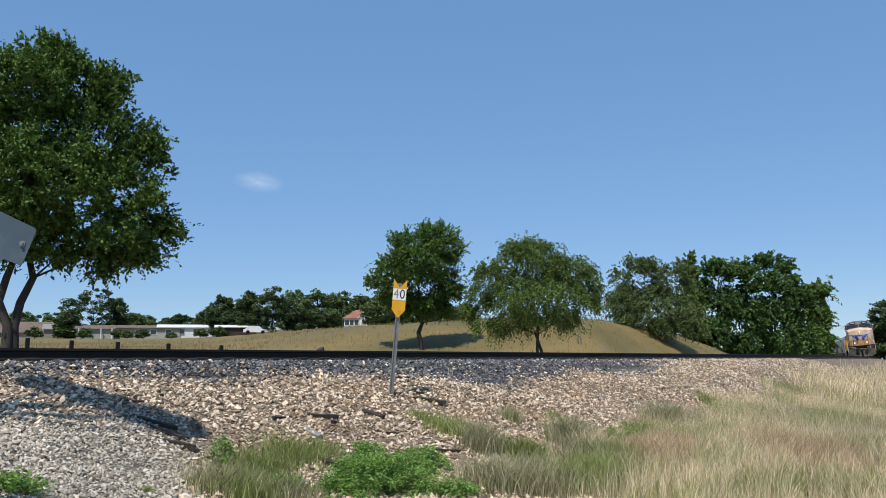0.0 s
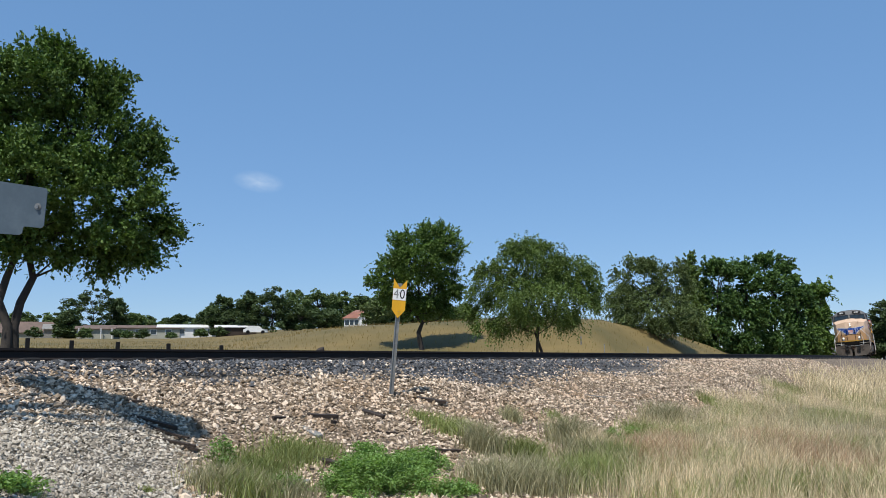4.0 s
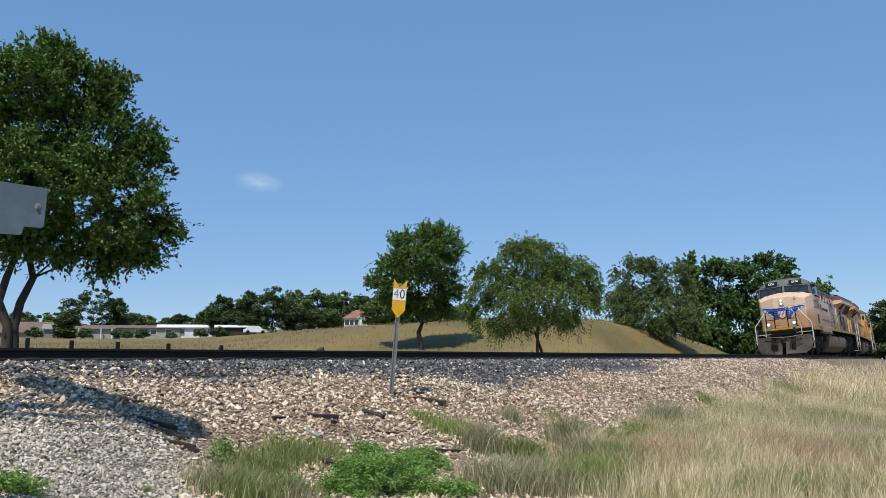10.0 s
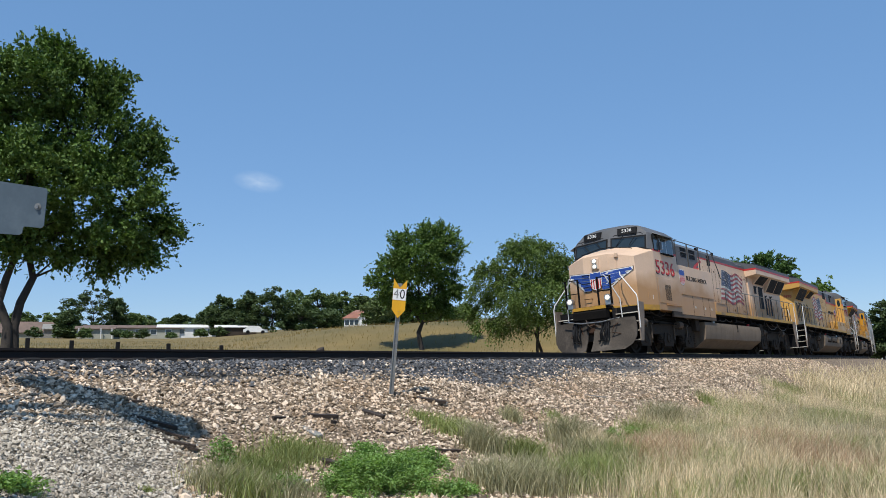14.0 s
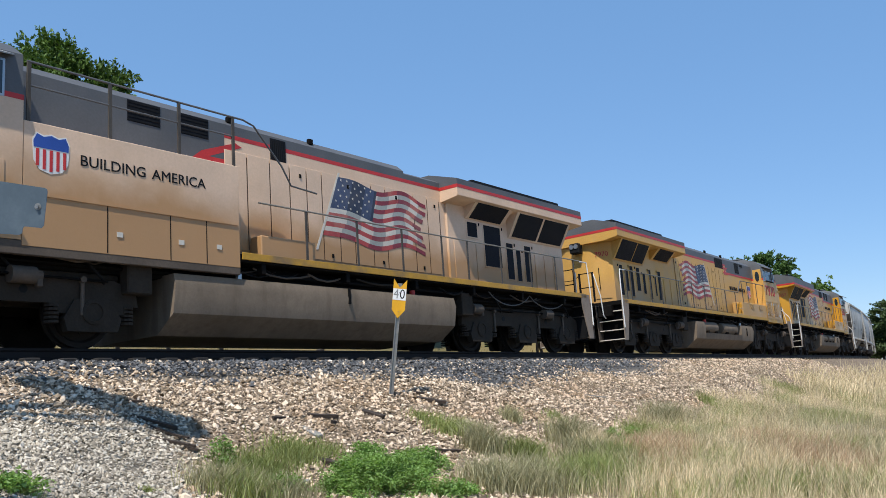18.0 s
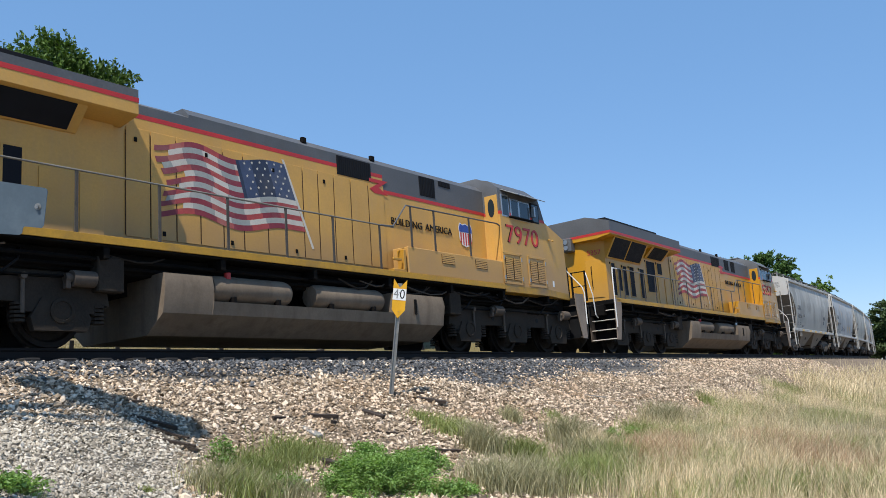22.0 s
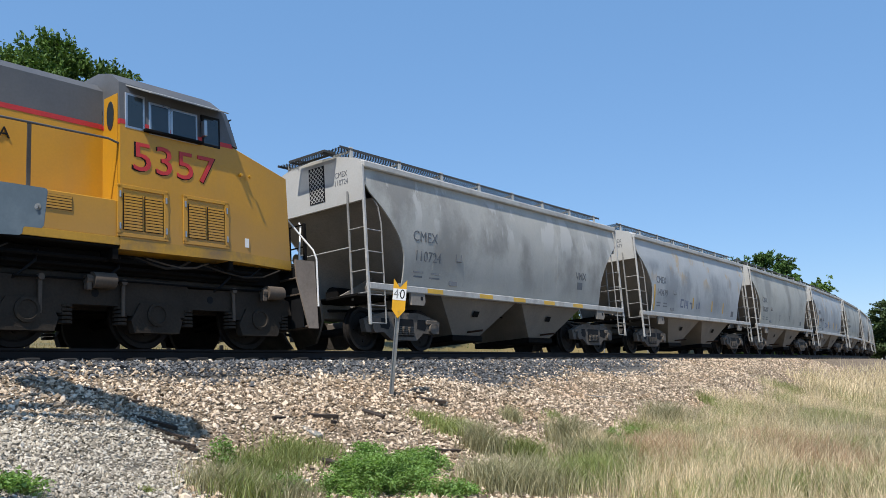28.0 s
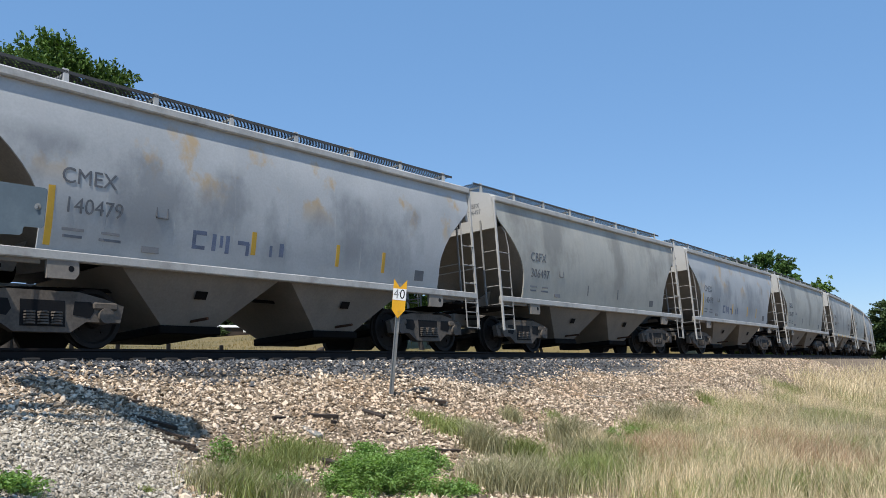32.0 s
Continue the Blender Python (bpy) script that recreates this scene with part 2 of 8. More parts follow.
M_STONE_TAN = mat("ballast_limestone", (0.52, 0.40, 0.28), 0.9, 0, 0.2, 0.8, 0.3, 40, ((0.44, 0.27, 0.14), 0.6, 0.7), per_island=0.75, spec=0.15)
M_STONE_FINE = mat("road_gravel", (0.43, 0.375, 0.295), 0.9, 0, 0.2, 0.9, 0.3, 40, per_island=0.65, spec=0.15)


def ground_material():
    """Bare soil, gravel beds and dry grass, by the zone values stored on the ground's points."""
    m = mat("ground", (0.40, 0.335, 0.245), 0.95, 0, 0.25, 0.35, 0.5, 12)
    nt = m.node_tree
    n, l = nt.nodes, nt.links
    b = n["Principled BSDF"]
    base = b.inputs["Base Color"].links[0].from_socket

    def zone(name):
        a = n.new("ShaderNodeAttribute")
        a.attribute_name = name
        return a.outputs["Fac"]

    def mixc(fac, a, c):
        x = n.new("ShaderNodeMix")
        x.data_type = "RGBA"
        l.new(fac, x.inputs[0])
        l.new(a, x.inputs[6])
        if isinstance(c, tuple):
            x.inputs[7].default_value = (*c, 1)
        else:
            l.new(c, x.inputs[7])
        return x.outputs[2]

    def ramp(scale, stops, detail=6):
        t = n.new("ShaderNodeTexNoise")
        t.inputs["Scale"].default_value, t.inputs["Detail"].default_value, t.inputs["Roughness"].default_value = scale, detail, 0.62
        tc = n.new("ShaderNodeTexCoord")
        l.new(tc.outputs["Object"], t.inputs["Vector"])
        r = n.new("ShaderNodeValToRGB")
        r.color_ramp.elements[0].position, r.color_ramp.elements[1].position = stops[0][0], stops[-1][0]
        r.color_ramp.elements[0].color, r.color_ramp.elements[1].color = (*stops[0][1], 1), (*stops[-1][1], 1)
        for p, c in stops[1:-1]:
            r.color_ramp.elements.new(p).color = (*c, 1)
        l.new(t.outputs["Fac"], r.inputs[0])
        return r.outputs[0]

    field = ramp(0.11, [(0.3, (0.082, 0.076, 0.024)), (0.45, (0.140, 0.106, 0.034)), (0.6, (0.195, 0.138, 0.045)), (0.75, (0.115, 0.095, 0.030))], 9)
    col = mixc(zone("field"), base, field)
    col = mixc(zone("meadow"), col, ramp(9, [(0.3, (0.09, 0.072, 0.042)), (0.5, (0.20, 0.155, 0.095)), (0.7, (0.32, 0.25, 0.16))], 8))
    # dark ends of the gravel ramps paint in the shade between stones
    col = mixc(zone("tan"), col, ramp(26, [(0.38, (0.035, 0.026, 0.018)), (0.66, (0.34, 0.25, 0.165))]))
    col = mixc(zone("grey"), col, ramp(28, [(0.35, (0.010, 0.010, 0.011)), (0.7, (0.085, 0.084, 0.086))]))
    col = mixc(zone("fine"), col, ramp(34, [(0.40, (0.045, 0.038, 0.030)), (0.68, (0.25, 0.215, 0.165))]))
    l.new(col, b.inputs["Base Color"])
    return m


# where the beds lie: shares of granite, limestone and road gravel
def beds(x, y):
    s, u = to_track(x, y)
    wob = 0.35 * np.sin(s * 0.8) + 0.25 * np.sin(s * 2.1 + 1)
    edge = np.interp(s, [-20, 2, 6, 14, 20, 26, 30], [1.9, 2.0, 2.25, 3.3, 3.0, 2.2, 1.4])
    grey = smooth(edge + 0.55, edge - 0.4, u + wob * 0.5) * smooth(33, 21, s + wob * 2) * smooth(-3.4, -2.6, u)
    fine = smooth(6.4, 5.2, x - (y - 8.6) * 0.55 + wob * 0.5) * smooth(3.6, 4.6, u)
    tan = smooth(0.5, -0.5, u + wob - np.interp(x, [4, 9, 12, 17, 40], [9.2, 8.6, 7.2, 6.2, 5.6])) * smooth(-4.2, -3.2, u)
    return grey * (1 - fine), tan * (1 - grey) * (1 - fine), fine


def build_ground():
    fine = np.concatenate([np.arange(-3, 30, 0.4), 30 * 1.018 ** np.arange(0, 226)])
    xs = np.concatenate([-(3.3 * 1.06 ** np.arange(100, -1, -1)), fine])
    ys = np.concatenate([-(1.5 * 1.09 ** np.arange(78, -1, -1)), np.arange(-1.2, 22, 0.4), 22 * 1.025 ** np.arange(0, 186)])
    gx, gy = np.meshgrid(xs, ys, indexing="ij")
    z = height(gx.ravel(), gy.ravel())
    nx, ny = gx.shape
    i = np.arange(nx * ny).reshape(nx, ny)
    faces = np.stack([i[:-1, :-1], i[1:, :-1], i[1:, 1:], i[:-1, 1:]], -1).reshape(-1, 4)
    me = raw_mesh("ground", np.stack([gx.ravel(), gy.ravel(), z], -1), faces, ground_material())
    me.shade_smooth()
    g_, t_, f_ = beds(gx.ravel(), gy.ravel())
    s, u = to_track(gx.ravel(), gy.ravel())
    for name, val in (("grey", g_), ("tan", t_), ("fine", f_), ("field", smooth(-4, -7, u)), ("meadow", smooth(5.2, 7.0, u) * smooth(6.5, 9.5, gx.ravel()))):
        me.attributes.new(name, "FLOAT", "POINT").data.foreach_set("value", val.astype(np.float32))
    tagged(new("ground", me), "dry grass field, gravel banks and bare soil", "ground", "", "structure")


build_ground()


def stones(name, n, size, spread, keep, material, label, seed):
    """Loose stones bedded on the ground, as one heap of real pieces."""
    rng = np.random.default_rng(seed)
    x0, x1, y0, y1 = spread
    x, y = rng.uniform(x0, x1, n * 6), rng.uniform(y0, y1, n * 6)
    p = keep(x, y)
    near = np.clip(14 / np.hypot(x, y), 0, 1) ** 1.3
    ok = rng.random(n * 6) < p * near
    x, y = x[ok][:n], y[ok][:n]
    n = len(x)
    ico = np.array([(0, 0, -0.8), (1, 0, -0.15), (0, 1, 0.15), (-1, 0, -0.1), (0, -1, 0.1), (0.1, 0, 0.85)]) * 1.08
    fc = np.array([(0, 2, 1), (0, 3, 2), (0, 4, 3), (0, 1, 4), (5, 1, 2), (5, 2, 3), (5, 3, 4), (5, 4, 1)])
    r = size * np.minimum(rng.lognormal(0, 0.38, n), 2.2)
    v = ico[None] + 0.9 * np.where(ico[None] == 0, rng.uniform(-0.45, 0.45, (n, 6, 3)), 0) + ico[None] * (0 + rng.uniform(-0.3, 0.3, (n, 6, 3)) + 0 * ico[None])
    v *= rng.uniform(0.6, 1.25, (n, 1, 3)) * np.array([1, 1, 0.75])
    a, b = rng.uniform(0, 6.283, n), rng.normal(0, 0.8, n)
    ca, sa, cb, sb = np.cos(a), np.sin(a), np.cos(b), np.sin(b)
    yy, zz = v[..., 1] * cb[:, None] - v[..., 2] * sb[:, None], v[..., 1] * sb[:, None] + v[..., 2] * cb[:, None]
    xx, yy = v[..., 0] * ca[:, None] - yy * sa[:, None], v[..., 0] * sa[:, None] + yy * ca[:, None]
    v = np.stack([xx, yy, zz], -1) * r[:, None, None]
    v += np.stack([x, y, height(x, y) + r * rng.uniform(0.05, 0.75, n)], -1)[:, None]
    f = (fc[None] + 6 * np.arange(n)[:, None, None]).reshape(-1, 3)
    me = raw_mesh(name, v.reshape(-1, 3), f, material)
    me.shade_flat()
    tagged(new(name, me), label, "gravel", "", "stuff")


stones("granite_ballast", 36000, 0.020, (4, 34, 8.5, 13.2), lambda x, y: beds(x, y)[0] * 0.92, M_STONE_GREY, "dark grey crushed granite ballast below the rail", 3)
stones("limestone_ballast", 78000, 0.0215, (3, 46, 3.6, 16.5), lambda x, y: beds(x, y)[1] + 0.16 * beds(x, y)[0], M_STONE_TAN, "pale tan limestone ballast on the bank", 4)
stones("road_gravel", 32000, 0.0145, (2, 10, 4.5, 12), lambda x, y: beds(x, y)[2], M_STONE_FINE, "fine pale grey road gravel heaped beside the crossing", 5)


# ---- track ----
def build_track():
    line = empty("railway_track", "rusty steel rails on wooden sleepers in ballast", "railway track")
    line["kind"] = "structure"
    cant = radians(TILT)
    for side in (1, -1):
        prof = [(-0.036, 0), (0.036, 0), (0.036, -0.035), (0.012, -0.05), (0.012, -0.145), (0.07, -0.165), (0.07, -0.178), (-0.07, -0.178), (-0.07, -0.165), (-0.012, -0.145), (-0.012, -0.05), (-0.036, -0.035)]
        g, rings = Geo(), []
        for s in list(np.arange(-120, 200, 2.0)) + list(np.arange(200, 520, 10.0)):
            ring = []
            for du, dz in prof:
                u = side * 0.755 + du
                lat, up = u * math.cos(cant) - dz * math.sin(cant), u * math.sin(cant) + dz * math.cos(cant)
                x, y = from_track(s, lat)
                ring.append((float(x), float(y), up))
            rings.append(ring)
        part("rail", g.loft(rings), M_STEEL, line)
    tie = Geo().box(-0.115, 0.115, -1.3, 1.3, -0.36, -0.182, 0.012).mesh("tie", 30)
    tie.materials.append(M_TIE)
    for k in range(250):
        s = -20 + k * 0.56
        x, y, th = track(s)
        m = pose(x, y, 0, 0, 0, math.degrees(th)) @ pose(0, 0, 0, -TILT) @ pose(0, random.uniform(-0.04, 0.04), 0, 0, 0, random.uniform(-0.8, 0.8))
        part("tie", tie, None, line, "", m)


build_track()
# ---- trees ----
def blades_of(p, a, size, slim, rng):
    """Four-sided leaves at p along a, with random tilt."""
    n = len(p)
    up = rng.normal(size=(n, 3)) * 0.8 + np.array([0, 0, 1.0])
    b = np.cross(a, up)
    b /= np.linalg.norm(b, axis=1)[:, None] + 1e-9
    s = (size * rng.uniform(0.6, 1.3, n))[:, None]
    v = np.stack([p - a * s, p + b * s * slim, p + a * s, p - b * s * slim], 1)
    return v.reshape(-1, 3), np.arange(4 * n).reshape(-1, 4)


def leaf_cloud(centres, radii, per, size, rng, flat=0.7, droop=0.0, slim=0.5):
    """Leaves scattered loosely about clump centres."""
    c = np.repeat(centres, per, 0)
    n = len(c)
    d = rng.normal(size=(n, 3))
    d /= np.linalg.norm(d, axis=1)[:, None]
    d *= (rng.random(n) ** 0.45)[:, None] * np.repeat(radii, per)[:, None]
    d[:, 2] *= flat
    p = c + d
    a = rng.normal(size=(n, 3)) * np.array([1, 1, 0.45]) + np.array([0, 0, -0.2])
    a /= np.linalg.norm(a, axis=1)[:, None]
    return blades_of(p, a, size, slim, rng)


def leaf_sprays(centres, outward, radii, per, size, rng, droop=0.0, slim=0.5, run=15):
    """Leafy twigs that spring outwards from each clump, rising at the top or hanging at the foot."""
    twigs = max(3, per // run)
    c, o, r = np.repeat(centres, twigs, 0), np.repeat(outward, twigs, 0), np.repeat(radii, twigs)
    n = len(c)
    d = o * 0.75 + rng.normal(size=(n, 3)) * 0.62 + np.array([0, 0, 0.42 - 0.75 * droop])
    d /= np.linalg.norm(d, axis=1)[:, None]
    reach = r * rng.uniform(0.55, 1.15, n) * np.where(rng.random(n) < 0.12, 1.6, 1.0)
    start = c + rng.normal(size=(n, 3)) * (r * 0.34)[:, None]
    k = np.tile(np.linspace(0.06, 1.0, run), n)
    dd, rr = np.repeat(d, run, 0), np.repeat(reach, run)
    p = np.repeat(start, run, 0) + dd * (k * rr)[:, None]
    p[:, 2] -= (0.22 + 0.75 * droop) * rr * k * k
    p += rng.normal(size=p.shape) * (0.10 * rr * (1.15 - 0.8 * k))[:, None]
    a = dd * 0.8 + rng.normal(size=p.shape) * 0.6
    a /= np.linalg.norm(a, axis=1)[:, None]
    return blades_of(p, a, size, slim, rng)


def tree(name, at, blobs, trunk_r, bark, leaf, label, seed, clumps=220, per=70, size=0.075, clump_r=0.5, lean=(0, 0), forks=2, droop=0.0, flat=0.7, group="", bare=0.0, slim=0.5, sprays=True):
    """A tree at (x, y): blobs are (dx, dy, z, rx, ry, rz) masses of its crown about the trunk's foot."""
    rng = np.random.default_rng(seed)
    z0 = ground_at(*at)
    t = empty(name, label, "tree", group, pose(at[0], at[1], z0))
    vol = np.array([b[3] * b[4] * b[5] for b in blobs]) ** 0.5
    pick = rng.choice(len(blobs), clumps, p=vol / vol.sum())
    bl = np.array(blobs, float)[pick]
    d = rng.normal(size=(clumps, 3))
    d /= np.linalg.norm(d, axis=1)[:, None]
    d *= (rng.uniform(0.25, 1.0, clumps) ** 0.5)[:, None]
    centres = bl[:, :3] + d * bl[:, 3:]
    centres[:, 2] = np.maximum(centres[:, 2], 0.5)
    base = min(b[2] - b[5] for b in blobs)
    top = np.array(blobs, float)[:, :3].mean(0)
    g = Geo()
    stems = []
    for k in range(forks):
        ang = 6.283 * k / max(forks, 1) + rng.uniform(0, 1)
        off = 0.0 if forks == 1 else trunk_r * 0.8
        p0 = Vector((off * math.cos(ang), off * math.sin(ang), -0.15))
        p3 = Vector((top[0] + lean[0], top[1] + lean[1], top[2])) + Vector((math.cos(ang), math.sin(ang), 0)) * (bl[0][3] * 0.35 if forks > 1 else 0.1)
        path = [p0 + (p3 - p0) * k2 + Vector((rng.normal() * 0.08, rng.normal() * 0.08, 0)) * math.sin(math.pi * k2) * 1.5 for k2 in np.linspace(0, 1, 9)]
        g.tube(path, trunk_r / max(1, forks) ** 0.4, 9, trunk_r * 0.2)
        stems.append(path)
    part("trunk", g, bark, t, "", None, 60)
    lg = Geo()
    order = rng.permutation(clumps)[: min(clumps, 64)]
    for k in order:
        c = Vector(centres[k])
        path = min(stems, key=lambda q: (q[-1] - c).length)
        zc = max(base * 0.7, min(c.z - 0.35 * math.hypot(c.x - path[-1].x, c.y - path[-1].y), path[-1].z))
        j = min(range(len(path)), key=lambda q: abs(path[q].z - zc))
        a = path[j]
        mid = a.lerp(c, 0.5) + Vector((rng.normal(), rng.normal(), rng.normal() + 0.6)) * 0.12 * (c - a).length
        lg.tube([a, mid, c], trunk_r * 0.2, 4, 0.008, False)
    tagged(part("branchwork", lg, bark, t, "", None, 60), "", "", "", "stuff")
    keep = rng.random(clumps) > bare
    rad = clump_r * rng.uniform(0.55, 1.35, clumps)
    out = centres - bl[:, :3] * 0.55 - np.array([top[0], top[1], top[2] * 0.9]) * 0.45
    out /= np.linalg.norm(out, axis=1)[:, None] + 1e-6
    if sprays:
        v, f = leaf_sprays(centres[keep], out[keep], rad[keep], per, size, rng, min(droop, 1.2), slim)
    else:
        v, f = leaf_cloud(centres[keep], rad[keep], per, size, rng, flat, droop, slim)
    part("crown", raw_mesh("crown", v, f, leaf), None, t)
    return t


def on_ray(px_x, r):
    """Ground place at compass angle of a column of the view and r metres off."""
    ang = math.atan2(AIM.x, AIM.y) + math.atan((px_x - 784) / 1504.4 * 0.992)
    return (r * math.sin(ang), r * math.cos(ang))


VIEW_RIGHT, VIEW_UP = Vector((0.62061, -0.78407, -0.00938)), Vector((-0.09860, -0.08989, 0.99106))


def crown_at(px_x, r, masses, seed=0, pad=0.20):
    """Crown masses (column, row, half width, half height in the view) turned into places about a trunk's foot."""
    rng = random.Random(seed)
    x0, y0 = on_ray(px_x, r)
    z0 = ground_at(x0, y0)
    away = Vector((x0, y0, 0)).normalized()
    out = []
    for cx, cy, rx, ry in masses:
        d = AIM * 1504.4 + VIEW_RIGHT * (cx - 784) - VIEW_UP * (cy - 441)
        k = r / d.dot(away)
        p = EYE + d * k + away * rng.uniform(-0.45, 0.45) * rx * k
        a, b = max(0.4 * rx * k, rx * k - pad), max(0.4 * ry * k, ry * k - pad)
        out.append((p.x - x0, p.y - y0, p.z - z0, a, a, b))
    return out


def mound(cx, top, hw, base):
    """Masses of a full round crown that reaches down to its base row."""
    h = base - top
    return [(cx, top + 0.50 * h, hw, 0.42 * h), (cx - 0.5 * hw, top + 0.52 * h, 0.55 * hw, 0.34 * h), (cx + 0.5 * hw, top + 0.48 * h, 0.55 * hw, 0.36 * h), (cx + 0.1 * hw, top + 0.22 * h, 0.5 * hw, 0.2 * h), (cx, base - 0.15 * h, 0.95 * hw, 0.2 * h)]


def view_ground(px_x, px_y):
    """Where the line of sight through a place of the view meets the ground."""
    rt, up = Vector((0.62061, -0.78407, -0.00938)), Vector((-0.09860, -0.08989, 0.99106))
    d = (AIM * 1504.4 + rt * (px_x - 784) - up * (px_y - 441)).normalized()
    r = 3.0
    while r < 400:
        p = EYE + d * r
        if p.z < ground_at(p.x, p.y):
            break
        r += 0.03 if r < 40 else 0.3
    return (p.x, p.y)


def build_trees():
    tree("shade_tree", on_ray(12, 28), crown_at(12, 28, [(45, 165, 90, 80), (105, 120, 60, 45), (190, 165, 48, 50), (150, 250, 105, 90), (255, 265, 45, 50), (60, 330, 120, 95), (220, 355, 75, 65), (290, 405, 38, 42), (200, 430, 75, 38), (100, 88, 35, 22), (-10, 370, 95, 70), (-70, 240, 110, 120), (180, 470, 26, 18), (300, 300, 18, 30), (235, 140, 18, 18), (250, 455, 40, 20), (60, 395, 80, 30), (-40, 410, 70, 30), (150, 440, 50, 22), (75, 440, 50, 20), (115, 458, 36, 14), (20, 445, 40, 16)], 3), 0.22, M_BARK, M_LEAF_ELM, "large broad-crowned elm-like tree with forked dark trunks", 11, 1150, 150, 0.064, 0.40, lean=(-0.8, 1.0), forks=2)
    tree("field_tree", on_ray(746, 50), crown_at(746, 50, [(742, 470, 58, 48), (692, 490, 38, 42), (788, 440, 32, 38), (760, 415, 32, 20), (716, 440, 30, 32), (692, 522, 20, 24), (790, 505, 34, 36), (740, 535, 50, 22), (785, 545, 22, 16), (655, 500, 10, 16)], 4), 0.17, M_BARK, M_LEAF_ELM, "dark green round tree standing in dry grass", 12, 430, 150, 0.078, 0.48, forks=1)
    tree("weeping_tree", on_ray(958, 42), crown_at(958, 42, [(940, 468, 75, 46), (872, 500, 42, 52), (1008, 486, 48, 42), (930, 435, 48, 18), (1040, 505, 26, 42), (838, 535, 22, 36), (955, 535, 85, 46), (1052, 535, 14, 22), (885, 575, 26, 22), (925, 560, 22, 34), (1000, 560, 30, 24), (848, 575, 12, 14)], 5), 0.13, M_BARK, M_LEAF_MESQ, "light green spreading tree with drooping feathery branches", 13, 640, 135, 0.066, 0.40, forks=2, droop=0.9, flat=1.1, slim=0.36)
    tree("mesquite_bush", on_ray(1158, 66), crown_at(1158, 66, [(1135, 502, 46, 44), (1190, 502, 40, 42), (1150, 555, 66, 42), (1100, 555, 30, 42), (1208, 556, 34, 42), (1132, 468, 36, 16), (1178, 574, 52, 16), (1112, 535, 40, 40), (1225, 580, 22, 16), (1088, 490, 12, 18), (1205, 470, 16, 16)], 6), 0.12, M_BARK, M_LEAF_GREY, "grey-green airy mesquite bush on a grassy mound", 14, 560, 135, 0.092, 0.50, forks=3, slim=0.36, droop=0.5)
    vine = ((1224, 84, M_LEAF_MESQ, [(1222, 490, 15, 32), (1225, 548, 22, 52), (1222, 456, 7, 10), (1232, 580, 26, 20)]),
            (1268, 86, M_LEAF_VINE, [(1264, 475, 26, 20), (1290, 482, 20, 18), (1250, 515, 20, 26), (1282, 540, 26, 34), (1262, 590, 36, 34)]),
            (1318, 88, M_LEAF_VINE, [(1318, 615, 36, 14), (1312, 478, 18, 18), (1330, 500, 24, 24), (1306, 535, 24, 34), (1336, 562, 24, 34), (1318, 604, 34, 24)]),
            (1366, 90, M_LEAF_VINE, [(1376, 616, 40, 14), (1352, 464, 22, 16), (1384, 472, 22, 20), (1366, 502, 24, 22), (1390, 525, 20, 26), (1356, 552, 26, 30), (1378, 600, 38, 26)]),
            (1412, 97, M_LEAF_VINE, [(1418, 618, 30, 12), (1404, 498, 14, 14), (1418, 530, 20, 24), (1402, 566, 22, 28), (1420, 604, 26, 24)]),
            (1446, 116, M_LEAF_ELM, [(1440, 522, 18, 16), (1455, 514, 12, 10), (1446, 556, 20, 26), (1450, 600, 22, 26)]))
    for k, (px_x, r, leaf, masses) in enumerate(vine):
        tree("vine_covered_tree", on_ray(px_x, r), crown_at(px_x, r, masses, 20 + k, 0.30), 0.2, M_BARK, leaf, "dense vine-covered tree in a dark thicket" if leaf is not M_LEAF_MESQ else "slim bright green tree at the thicket's edge", 20 + k, 300, 75, 0.14 * r / 80, 0.60 * r / 80, forks=2, droop=0.35, group="thicket beside the line")
    far = ((164, 175, 506, 64, 604, 0), (118, 170, 545, 24, 604, 0), (208, 178, 520, 18, 600, 0), (392, 165, 514, 26, 592, 0), (368, 170, 540, 20, 594, 0), (440, 160, 510, 26, 590, 0), (480, 158, 502, 36, 590, 0), (420, 165, 540, 40, 592, 0), (522, 172, 508, 34, 586, 1), (562, 170, 508, 38, 584, 1), (604, 174, 511, 34, 580, 1), (530, 160, 540, 44, 588, 0), (640, 178, 516, 30, 578, 0), (575, 165, 545, 40, 584, 0), (668, 128, 520, 30, 580, 2), (690, 150, 522, 34, 582, 0), (735, 150, 530, 34, 578, 0), (778, 145, 535, 26, 572, 1), (815, 130, 538, 24, 575, 1),
           (30, 200, 548, 34, 602, 1), (75, 215, 553, 36, 604, 1), (255, 225, 558, 34, 600, 1), (235, 220, 552, 22, 600, 1), (315, 228, 553, 34, 598, 0), (350, 225, 560, 26, 598, 1), (-20, 190, 540, 34, 604, 1), (285, 230, 568, 26, 600, 1))
    for k, (px_x, r, top, hw, base, kind) in enumerate(far):
        leaf = (M_LEAF_FAR, M_LEAF_FARB, M_LEAF_GREY)[kind]
        tree("far_tree", on_ray(px_x, r), crown_at(px_x, r, mound(px_x, top, hw, base), k, 0.25), 0.22, M_BARK, leaf, ("distant dark green tree at the field's edge", "distant bright green tree at the field's edge", "distant grey-green tree at the field's edge")[kind], 40 + k, 115, 56, 0.28 * r / 170, 0.78, forks=1, group="trees across the field", sprays=False)
